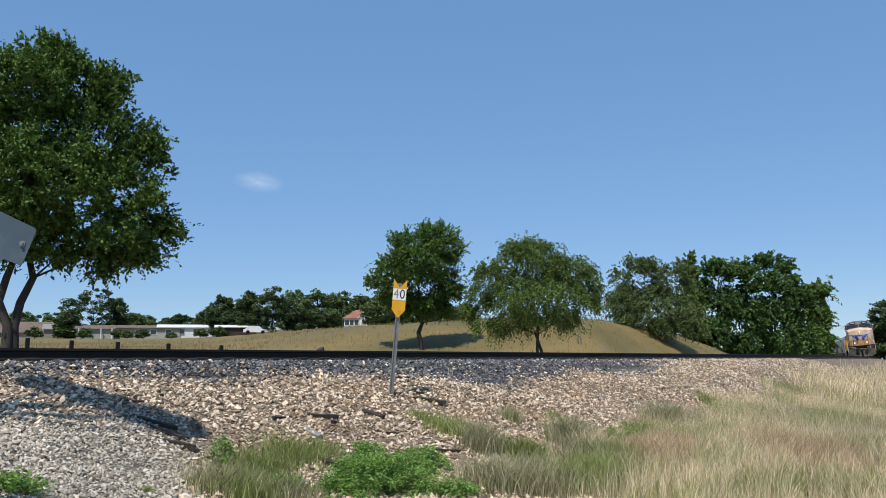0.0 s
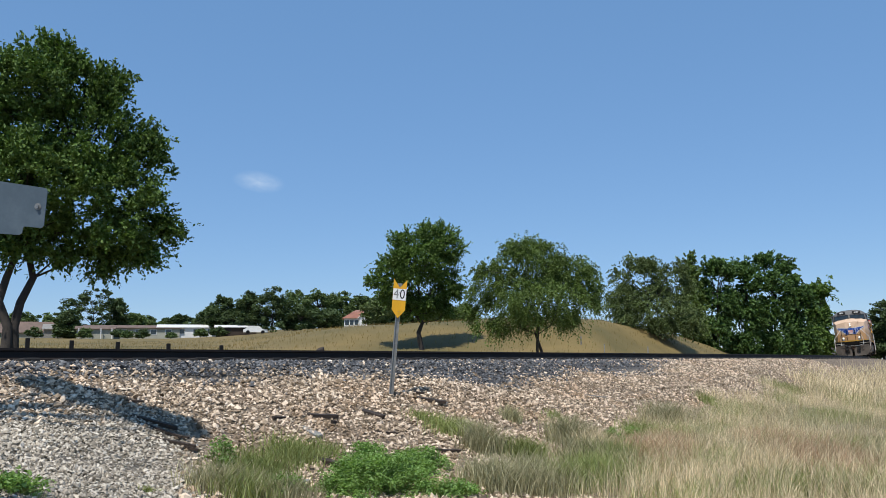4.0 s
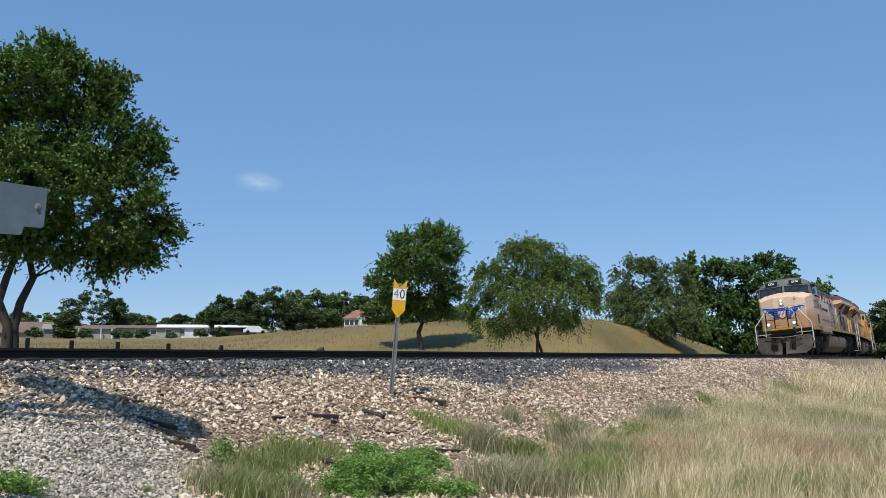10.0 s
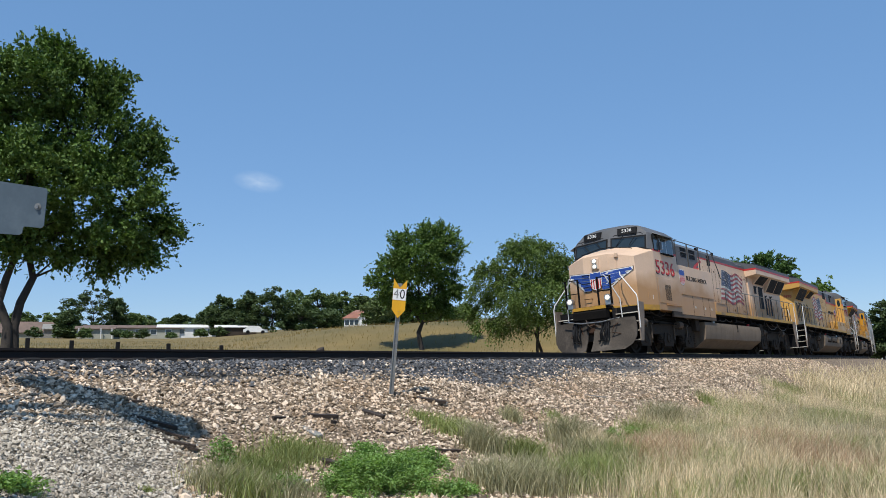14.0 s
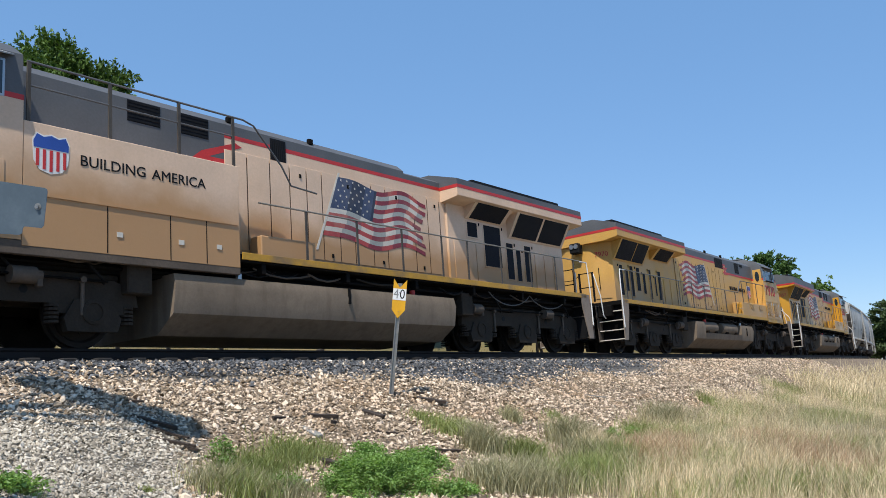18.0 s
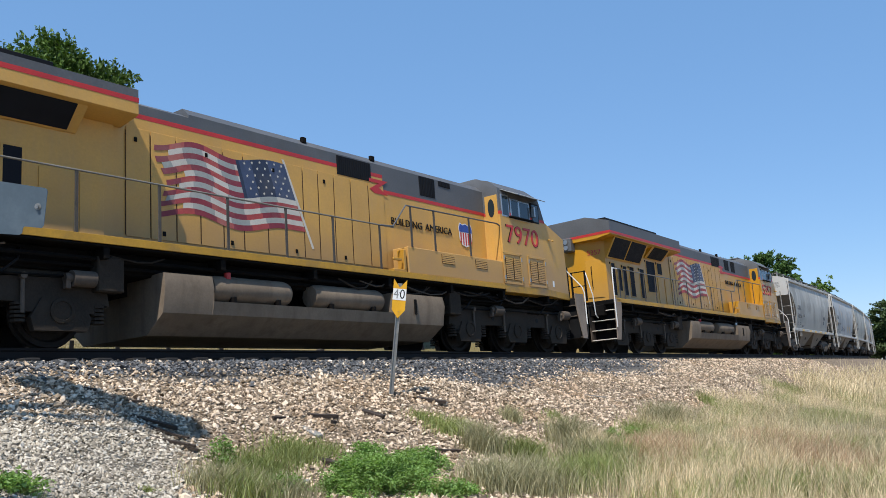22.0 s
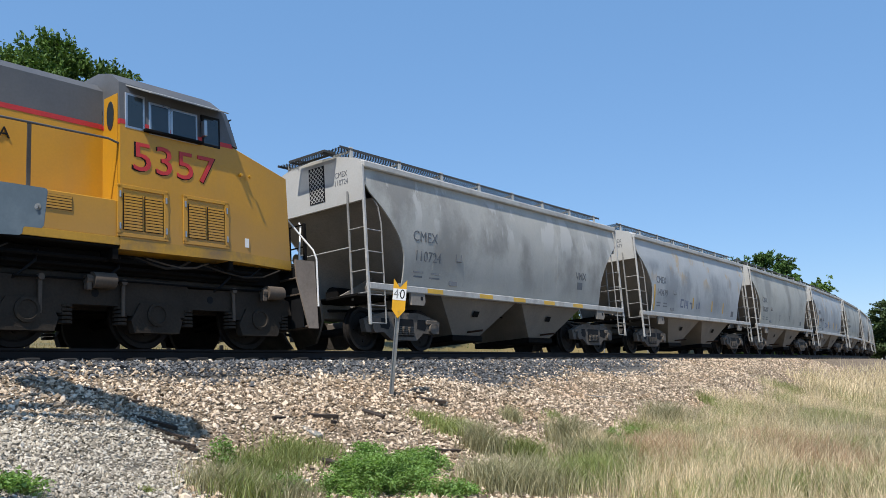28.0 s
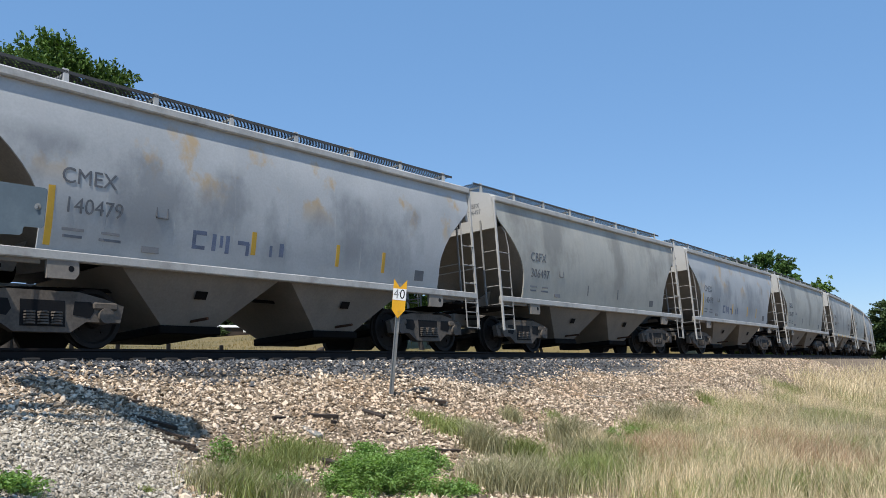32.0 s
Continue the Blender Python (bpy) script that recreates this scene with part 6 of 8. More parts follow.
def hopper_truck(car, cx):
    f = Geo()
    for s in (-1, 1):
        a, b = sorted((s * 1.0, s * 1.13))
        f.prism_y([(-1.28, 0.62), (-1.22, 0.36), (-0.66, 0.36), (-0.42, 0.20), (0.42, 0.20), (0.66, 0.36), (1.22, 0.36), (1.28, 0.62), (0.95, 0.72), (0.55, 0.80), (-0.55, 0.80), (-0.95, 0.72)], a, b)
        for ax in (-0.96, 0.96):
            f.cyl((ax, s * 1.02, 0.457), (ax, s * 1.20, 0.457), 0.12, 12).box(ax - 0.2, ax + 0.2, *sorted((s * 0.98, s * 1.17)), 0.55, 0.66, 0.02)
    f.box(-0.18, 0.18, -1.10, 1.10, 0.52, 0.78, 0.03)
    t = part("truck_frame", f, M_HTRUCK, car, "cast-steel freight truck", pose(cx, 0, 0))
    for s in (-1, 1):
        # black plates on the solid side frame stand in for shaded openings
        d = Geo()
        for wx in (-0.62, 0.62):
            d.prism_y([(wx - 0.17, 0.46), (wx + 0.10, 0.42), (wx + 0.17, 0.52), (wx + 0.12, 0.66), (wx - 0.14, 0.66)], *sorted((s * 1.125, s * 1.136)))
        d.prism_y([(-0.33, 0.28), (0.33, 0.28), (0.33, 0.66), (-0.33, 0.66)], *sorted((s * 1.125, s * 1.136)))
        part("frame_opening", d, M_BLACK, t)
        for xx in (-0.2, 0.0, 0.2):
            g = Geo()
            spring(g, xx, s * 1.13, 0.30, 0.50, 0.085)
            part("coil_spring", g, M_HTRUCK, t)
    return t


def hopper(paint, label, mark, number, yellow_sill, marks):
    H = empty("hopper_car", label, "freight car", "hopper cars of the train")
    # bulging side sheets between the curved end cuts
    zs = np.linspace(1.31, 3.74, 15)
    for s in (-1, 1):
        g, n = Geo(), 14
        v, f = [], []
        for i, z in enumerate(zs):
            for j in range(n + 1):
                v.append((end_x(z) * (2 * j / n - 1), s * side_u(z), z))
        for i in range(len(zs) - 1):
            for j in range(n):
                k = i * (n + 1) + j
                f.append((k, k + 1, k + n + 2, k + n + 1))
        m = len(v)
        v += [(x, y - s * 0.03, z) for x, y, z in v]
        f += [tuple(i + m for i in reversed(q)) for q in f[: (len(zs) - 1) * n]]
        edge = [i * (n + 1) for i in range(len(zs))]
        edge2 = [i * (n + 1) + n for i in range(len(zs))]
        f += [(a, b, b + m, a + m) for a, b in zip(edge, edge[1:])] + [(b, a, a + m, b + m) for a, b in zip(edge2, edge2[1:])]
        part("side_sheet", g.add(v, f), paint, H, "streaked grey side sheet", None, 60)
        for x in (-3.6, -2.4, -1.2, 0.0, 1.25, 2.0, 3.2):
            part("weld_seam", Geo().tube([(x, s * (side_u(z) - 0.0045), z) for z in zs[1:]], 0.006, 5), paint, H)
        part("top_chord", Geo().box(-5.86, 5.86, *sorted((s * 1.40, s * 1.53)), 3.74, 3.88, 0.02), M_CHORD, H, "pale top chord")
        part("side_sill", Geo().box(-5.86, 5.86, *sorted((s * 1.40, s * 1.52)), 1.18, 1.32, 0.015), M_CHORD, H, "pale side sill")
        part("end_sill_beam", Geo().box(4.6, 5.86, *sorted((s * 1.38, s * 1.44)), 1.12, 1.26, 0.01), M_SLOPE, H)
        part("end_sill_beam", Geo().box(-5.86, -4.6, *sorted((s * 1.38, s * 1.44)), 1.12, 1.26, 0.01), M_SLOPE, H)
        for x in (-4.3, 4.3):
            part("jacking_pad", Geo().prism_y([(x - 0.24, 1.22), (x + 0.24, 1.22), (x + 0.24, 1.0), (x + 0.18, 0.92), (x - 0.24, 0.92), (x - 0.24, 1.0)], *sorted((s * 1.44, s * 1.50))), M_SLOPE, H)
            # black disc painted in for the shaded hole of the pad
            part("pad_hole", Geo().cyl((x + 0.12, s * 1.49, 1.07), (x + 0.12, s * 1.503, 1.07), 0.045, 10), M_BLACK, H)
        if yellow_sill:
            for x in (-3.7, -1.7, -0.2, 1.3, 2.9):
                part("reflector", Geo().box(x - 0.28, x + 0.28, *sorted((s * 1.52, s * 1.524)), 1.20, 1.30), M_PATCHY, H)
    # roof
    part("roof", Geo().prism_x([(-1.42, 3.86), (1.42, 3.86), (1.30, 3.98), (0.75, 4.14), (0, 4.20), (-0.75, 4.14), (-1.30, 3.98)], -5.82, 5.82), paint, H)
    for e in (-1, 1):
        # end panel, slope sheet, corner posts and ladders
        part("end_panel", Geo().prism_x([(-1.42, 3.06), (1.42, 3.06), (1.42, 3.86), (1.30, 3.98), (0.75, 4.13), (0, 4.19), (-0.75, 4.13), (-1.30, 3.98), (-1.42, 3.86)], *sorted((e * 5.76, e * 5.84))), M_HOPEND, H, "off-white end panel")
        sl, cols = [], 12
        for z in np.linspace(1.36, 3.12, 12):
            k = (z - 1.28) / 1.78
            mid = min(5.74, 3.5 + 2.24 * k)
            row = []
            for c in range(cols + 1):
                a = 2 * c / cols - 1
                row.append((e * (mid + (end_x(z) - 0.012 - mid) * abs(a) ** 3), a * (side_u(z) - 0.01), z))
            sl.append(row)
        g = Geo()
        v = [p for row in sl for p in row]
        nv = len(v)
        v = v + [(x - e * 0.04, y, z + 0.02) for x, y, z in v]
        quads = [(i * (cols + 1) + c, i * (cols + 1) + c + 1, (i + 1) * (cols + 1) + c + 1, (i + 1) * (cols + 1) + c) for i in range(11) for c in range(cols)]
        part("slope_sheet", g.add(v, quads + [tuple(q + nv for q in reversed(f)) for f in quads]), M_SLOPE, H, "grey-brown slope sheet", None, 50)
        part("end_web", Geo().prism_y([(e * 5.2, 1.25), (e * 4.3, 1.25), (e * 4.1, 1.75)], -0.03, 0.03), M_SLOPE, H)
        part("end_platform", Geo().box(*sorted((e * 5.1, e * 6.1)), -1.36, 1.36, 1.04, 1.10, 0.01), M_DARK, H)
        for s in (-1, 1):
            part("corner_post", Geo().box(*sorted((e * 5.84, e * 5.90)), *sorted((s * 1.46, s * 1.51)), 0.46, 3.80, 0.006), M_CHORD, H)
            part("ladder_rail", Geo().tube([(e * 5.40, s * 1.50, 0.50), (e * 5.40, s * 1.51, 2.6), (e * 5.44, s * 1.48, 2.95), (e * 5.56, s * 1.46, 3.1)], 0.017, 6), M_LADDER, H)
            part("ladder_rail", Geo().box(*sorted((e * 5.86, e * 5.90)), *sorted((s * 1.02, s * 1.06)), 1.0, 3.3, 0.006), M_LADDER, H)
            for z in (0.49, 0.85, 1.07, 1.53, 1.96, 2.42):
                part("ladder_rung", Geo().cyl((e * 5.86, s * 1.50, z), (e * 5.40, s * 1.505, z), 0.013, 6), M_LADDER, H)
                if z > 1.0:
                    part("ladder_rung", Geo().cyl((e * 5.88, s * 1.04, z + 0.05), (e * 5.88, s * 1.46, z + 0.05), 0.013, 6), M_LADDER, H)
        part("end_grab", Geo().cyl((e * 5.9, -1.04, 2.1), (e * 5.9, 1.04, 2.1), 0.013, 6), M_CHORD, H)
        part("centre_sill", Geo().box(*sorted((e * 3.3, e * 6.15)), -0.2, 0.2, 0.72, 1.02, 0.02), M_SLOPE, H)
        part("coupler", Geo().box(*sorted((e * 6.1, e * 6.55)), -0.11, 0.11, 0.74, 0.94, 0.03).box(*sorted((e * 6.36, e * 6.6)), -0.18, 0.18, 0.68, 1.0, 0.05), M_RUST, H, "rusty knuckle coupler")
        part("air_hose", Geo().tube([(e * 6.1, 0.3, 0.8), (e * 6.25, 0.3, 0.62), (e * 6.42, 0.25, 0.4), (e * 6.62, 0.2, 0.42)], 0.028, 7), M_BLACK, H)
        part("end_grille", Geo().box(*sorted((e * 5.84, e * 5.85)), -0.36, 0.10, 3.22, 4.02), M_BLACK, H, "dark mesh panel on the car end")
        flat = lattice(Geo(), 3.24, 4.0, -0.34, 0.08, 0, 0.10, 0.012)
        part("mesh_bar", Geo().add([(e * 5.856, y, x) for x, y, z in flat.v], flat.f), M_CHORD, H)
        word("end_mark", mark + "\n" + number, 0.17, M_MARK, H, Matrix(((0, 0, e, e * 5.842), (e, 0, 0, -e * 0.85 * e * (1 if e < 0 else 1)), (0, 1, 0, 3.62), (0, 0, 0, 1))), "", 0.8, 0.003)
        lo, hi = sorted((e * 5.9, e * 6.22))
        wend = lattice(Geo(), lo, hi, -0.75, 0.30, 4.19, 0.07, 0.018)
        for a, b, c, d in ((lo, hi, -0.77, -0.75), (lo, hi, 0.30, 0.32), (lo, lo + 0.02, -0.75, 0.30), (hi - 0.02, hi, -0.75, 0.30)):
            wend.box(a, b, c, d, 4.16, 4.21)
        part("end_walk", wend, M_GRATE, H)
    # roof walk: grating on brackets round the hatches
    for s in (-1, 1):
        g = Geo()
        for u in (0.38, 0.96):
            g.box(-5.95, 5.95, s * u - 0.01, s * u + 0.01, 4.26, 4.31)
        for u0, u1 in ((0.38, 0.66), (0.66, 0.95)):
            lattice(g, -5.93, 5.93, *sorted((s * u0, s * u1)), 4.29, 0.085, 0.021)
        part("roof_walk", g, M_GRATE, H, "dark expanded-metal roof walkway", None, 0)
        for k in range(8):
            x = -5.6 + 1.6 * k
            part("walk_bracket", Geo().box(x - 0.05, x + 0.05, *sorted((s * 0.93, s * 0.97)), 4.02, 4.34, 0.006).box(x - 0.02, x + 0.02, *sorted((s * 0.45, s * 0.95)), 4.23, 4.27), M_CHORD, H)
    for k in range(4):
        part("hatch_cover", Geo().box(-4.9 + 2.6 * k, -2.9 + 2.6 * k, -0.34, 0.34, 4.15, 4.25, 0.04), M_CHORD, H)
    # discharge bays
    for cx in (-1.72, 1.72):
        part("discharge_bay", Geo().loft([[(cx - 1.66, -1.40, 1.27), (cx + 1.66, -1.40, 1.27), (cx + 1.66, 1.40, 1.27), (cx - 1.66, 1.40, 1.27)], [(cx - 0.55, -0.85, 0.38), (cx + 0.55, -0.85, 0.38), (cx + 0.55, 0.85, 0.38), (cx - 0.55, 0.85, 0.38)]]), M_BAY, H, "brown sloped discharge bay")
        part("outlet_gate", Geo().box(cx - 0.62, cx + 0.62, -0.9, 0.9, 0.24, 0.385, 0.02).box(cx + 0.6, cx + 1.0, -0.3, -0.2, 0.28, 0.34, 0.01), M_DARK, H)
        for s in (-1, 1):
            part("bay_stencil", Geo().add([(cx - 0.12, s * 1.225, 0.93), (cx + 0.12, s * 1.225, 0.93), (cx + 0.12, s * 1.149, 0.80), (cx - 0.12, s * 1.149, 0.80)], [(0, 1, 2, 3)]), M_DARK, H)
        part("gate_rod", Geo().cyl((cx, -1.35, 0.46), (cx, 1.35, 0.46), 0.025, 8), M_RUST, H)
    part("brake_pipe", Geo().tube([(-6.0, -0.45, 0.85), (-3.5, -0.5, 0.95), (3.5, -0.5, 0.95), (6.0, -0.45, 0.85)], 0.03, 6), M_DARK, H)
    part("brake_reservoir", Geo().cyl((-4.9, 0.5, 1.35), (-4.1, 0.5, 1.35), 0.2, 14), M_DARK, H)
    # marks on the shown side
    zz = 2.36
    u = side_u(zz) + 0.002
    word("car_mark", mark, 0.33, M_MARK, H, facing(-1, -3.90, side_u(2.45) + 0.004, 2.45, lean_at(2.45)), "faded dark car mark", 1.0, 0.003)
    word("car_number", number, 0.33, M_MARK, H, facing(-1, -3.80, side_u(2.02) + 0.006, 2.02, lean_at(2.02)), "faded dark car number", 0.98, 0.003)
    for k, (x, z, w) in enumerate(((-4.1, 1.68, 0.34), (-3.5, 1.68, 0.3), (-4.1, 1.58, 0.3), (-3.5, 1.58, 0.36))):
        part("stencil_line", Geo().box(x - w / 2, x + w / 2, -side_u(z) - 0.005, -side_u(z), z - 0.02, z + 0.02), M_MARK, H)
    fr = Geo()
    for a, b, c, d in ((-2.75, -2.73, 2.02, 2.24), (-2.55, -2.53, 2.02, 2.24), (-2.75, -2.53, 2.02, 2.04), (-2.75, -2.53, 2.22, 2.24)):
        fr.box(a, b, -side_u(2.1) - 0.012, -side_u(2.1) + 0.01, c, d)
    part("stencil_box", fr, M_MARK, H)
    part("notice_plate", Geo().box(-2.95, -2.65, -side_u(1.52) - 0.015, -side_u(1.52), 1.46, 1.56), M_MARK, H)
    for kind, x, z, w, h in marks:
        m = {"y": M_PATCHY, "b": M_FADED, "d": M_MARK}[kind]
        zz = np.linspace(z - h / 2, z + h / 2, 4)
        g = Geo().loft([[(x - w / 2, -side_u(q) - 0.001, q), (x + w / 2, -side_u(q) - 0.001, q), (x + w / 2, -side_u(q) - 0.006, q), (x - w / 2, -side_u(q) - 0.006, q)] for q in zz])
        part({"y": "reflector", "b": "sprayed_mark", "d": "chalk_mark"}[kind], g, m, H)
    for cx in (-4.4, 4.4):
        hopper_truck(H, cx)
    return H


HOPPER_AT = [68.6, 81.75, 94.55, 107.6, 120.8, 134.6] + [147.9 + 13.1 * k for k in range(9)]
GRAF = [("b", x, z, w, h) for x, z, w, h in ((-2.0, 1.76, 0.07, 0.30), (-1.86, 1.88, 0.2, 0.07), (-1.88, 1.64, 0.2, 0.06), (-1.60, 1.75, 0.08, 0.28), (-1.45, 1.78, 0.06, 0.2), (-1.32, 1.74, 0.08, 0.30), (-0.98, 1.80, 0.24, 0.07), (-0.88, 1.70, 0.07, 0.22), (-0.35, 1.72, 0.06, 0.2), (-0.1, 1.76, 0.1, 0.24))]
proto_a = hopper(M_HOPA, "weathered grey covered hopper car with pale streaks", "CMEX", "110724", True, [("d", 3.3, 1.85, 0.30, 0.2)] )
proto_b = hopper(M_HOPB, "blue-grey covered hopper car with rust stains and graffiti", "CMEX", "140479", False, [("y", -4.47, 1.85, 0.1, 0.85), ("y", -0.75, 1.82, 0.1, 0.4), ("y", 1.35, 1.80, 0.09, 0.42), ("y", 2.7, 1.78, 0.09, 0.42), ("d", 3.9, 1.6, 0.3, 0.22)] + GRAF)
proto_c = hopper(M_HOPC, "warm grey covered hopper car with dark lettering", "CBFX", "306497", False, [("d", 1.0, 1.75, 0.05, 0.3), ("d", -1.0, 1.75, 0.05, 0.3), ("d", 3.6, 1.6, 0.3, 0.2)])
word_vmx = word("chalk_mark", "VMX", 0.30, M_MARK, proto_a, facing(-1, 3.35, side_u(2.12) + 0.005, 2.12, lean_at(2.12)), "hand-chalked letters", 1.0, 0.003)
for k, s in enumerate(HOPPER_AT):
    src = (proto_a, proto_b, proto_c, proto_b, proto_c, proto_a, proto_c, proto_b, proto_a, proto_c, proto_a, proto_b, proto_c, proto_a, proto_c)[k]
    car = src if k < 3 else copy_thing(src, pose(0, 0, 0))
    TRAIN.append((car, s, 4.3, False))
    for fr in [o for o in car.children if o.name.startswith("truck_frame")]:
        if k < 3:
            for ax in (-0.96, 0.96):
                wheelset(fr, ax, 0.457, 0.755, False, True)
        else:
            WHEELS.extend((o, o.location.x, 0.457, False) for o in fr.children if o.name.startswith("wheelset"))
# ---- grass, weeds and small growth ----
def blades(name, x, y, h, width, material, label, seed, lean=0.35, wind=(0.10, -0.05), category="grass"):
    """Bent grass blades rooted at arrays x, y, as one stand."""
    rng = np.random.default_rng(seed)
    n = len(x)
    z = height(x, y) - 0.02
    a = rng.uniform(0, 6.283, n)
    dx, dy = np.cos(a) * lean * rng.random(n) + wind[0], np.sin(a) * lean * rng.random(n) + wind[1]
    b = rng.uniform(0, 6.283, n)
    wx, wy = np.cos(b) * width / 2, np.sin(b) * width / 2
    rows = []
    for k, bend in ((0.0, 0.0), (0.55, 0.3), (1.0, 1.0)):
        px_, py_, pz_ = x + dx * h * bend, y + dy * h * bend, z + h * k * (1 - 0.18 * bend)
        t = (1.0, 0.8, 0.12)[int(round(k * 2))]
        rows += [np.stack([px_ - wx * t, py_ - wy * t, pz_], -1), np.stack([px_ + wx * t, py_ + wy * t, pz_], -1)]
    v = np.stack(rows, 1).reshape(-1, 3)
    i = np.arange(n)[:, None] * 6
    f = np.concatenate([i + np.array([[0, 1, 3, 2]]), i + np.array([[2, 3, 5, 4]])], 1).reshape(-1, 4)
    tagged(new(name, raw_mesh(name, v, f, material)), label, category, "", "stuff")


def scatter(rng, n, x0, x1, y0, y1, keep):
    x, y = rng.uniform(x0, x1, n), rng.uniform(y0, y1, n)
    ok = rng.random(n) < keep(x, y)
    return x[ok], y[ok]


def patchy(x, y, k=1.0):
    return 0.5 + 0.5 * np.sin(x * 1.3 * k + 2 * np.sin(y * 0.9 * k)) * np.sin(y * 1.7 * k + np.sin(x * 0.8 * k))


def clumpy(x, y):
    """Tussocks: dense hearts with thin ground between."""
    a = np.sin(x * 5.3 + 2.2 * np.sin(y * 3.1)) * np.sin(y * 6.1 + 1.8 * np.sin(x * 2.7))
    b = np.sin(x * 11.9 + 2 * np.sin(y * 7.7)) * np.sin(y * 13.3 + 2 * np.sin(x * 8.3))
    return 0.12 + 0.88 * smooth(-0.15, 0.55, a * 0.65 + b * 0.5)


def build_grass():
    rng = np.random.default_rng(7)

    def meadow(x, y):
        s, u = to_track(x, y)
        edge = np.interp(x, [6, 8, 11, 16, 22, 30, 45, 70, 120], [10.5, 8.7, 7.2, 6.1, 5.3, 4.8, 4.3, 4.0, 3.9]) + 0.5 * np.sin(x * 1.1) + 0.35 * np.sin(x * 2.9)
        far = np.clip(13 / np.maximum(np.hypot(x, y), 1), 0, 1) ** 1.25
        inside = (np.abs(np.degrees(np.arctan2(x, y)) - 51.7) < 31)
        return smooth(edge - 0.3, edge + 0.5, u) * far * inside

    def stand(name, n, box, keep, h0, h1, w, m, label, seed, lean=0.75):
        x, y = scatter(rng, n, *box, keep)
        blades(name, x, y, rng.uniform(h0, h1, len(x)) * (0.8 + 0.4 * patchy(x, y, 0.4)), w, m, label, seed, lean)

    near = (5.5, 34, 0.5, 10.5)
    stand("dry_grass", 430000, near, lambda x, y: meadow(x, y) * clumpy(x, y) * (0.2 + 0.8 * smooth(0.25, 0.6, patchy(x, y, 0.5))), 0.2, 0.55, 0.0042, M_STRAW, "tall straw-coloured dry grass bending in the wind", 1)
    stand("grey_grass", 380000, near, lambda x, y: meadow(x, y) * clumpy(x + 5, y) * (0.2 + 0.8 * smooth(0.6, 0.3, patchy(x, y, 0.5))), 0.18, 0.48, 0.0045, M_GREYGRASS, "grey-green wiry grass beside the ballast", 2)
    stand("russet_grass", 70000, (6, 16, 0.5, 8), lambda x, y: meadow(x, y) * smooth(0.55, 0.8, patchy(x + 3, y, 0.8)), 0.25, 0.5, 0.005, M_REDGRASS, "russet seed-headed grass among the straw", 3)
    stand("far_dry_grass", 230000, (28, 130, 0.5, 30), lambda x, y: np.clip(meadow(x, y) * 3.2, 0, 1), 0.35, 0.75, 0.016, M_STRAW, "pale dry grass along the line towards the curve", 4)
    stand("green_grass", 150000, near, lambda x, y: meadow(x, y) * smooth(0.55, 0.75, patchy(x + 1, y + 4, 0.9)), 0.25, 0.45, 0.006, M_GREENGRASS, "fresh green grass tufts in the dry stand", 5)
    # field grass beyond the line
    fx, fy = scatter(rng, 80000, 10, 110, 18, 100, lambda x, y: smooth(5, 9, -to_track(x, y)[1]) * np.clip(38 / np.hypot(x, y), 0, 1) ** 2)
    blades("field_grass", fx, fy, rng.uniform(0.12, 0.32, len(fx)), 0.022, M_FIELDGRASS, "sun-dried field grass beyond the line", 6, 0.5)
    gx, gy = scatter(rng, 50000, 10, 90, 18, 80, lambda x, y: smooth(5, 8, -to_track(x, y)[1]) * smooth(0.5, 0.8, patchy(x, y, 0.15)) * np.clip(36 / np.hypot(x, y), 0, 1) ** 2)
    blades("field_green_grass", gx, gy, rng.uniform(0.10, 0.28, len(gx)), 0.022, M_FIELDGREEN, "greener grass in the field's hollows", 7, 0.5)


build_grass()


def tuft(px_x, px_y, n, spread, h, material, label, seed, w=0.008):
    """A grass tussock rooted near a place of the view."""
    rng = np.random.default_rng(seed)
    cx, cy = view_ground(px_x, px_y)
    x, y = rng.normal(cx, spread, n), rng.normal(cy, spread, n)
    blades("grass_tussock", x, y, rng.uniform(0.5, 1.1, n) * h, w, material, label, seed, 0.75, (0.05, 0))


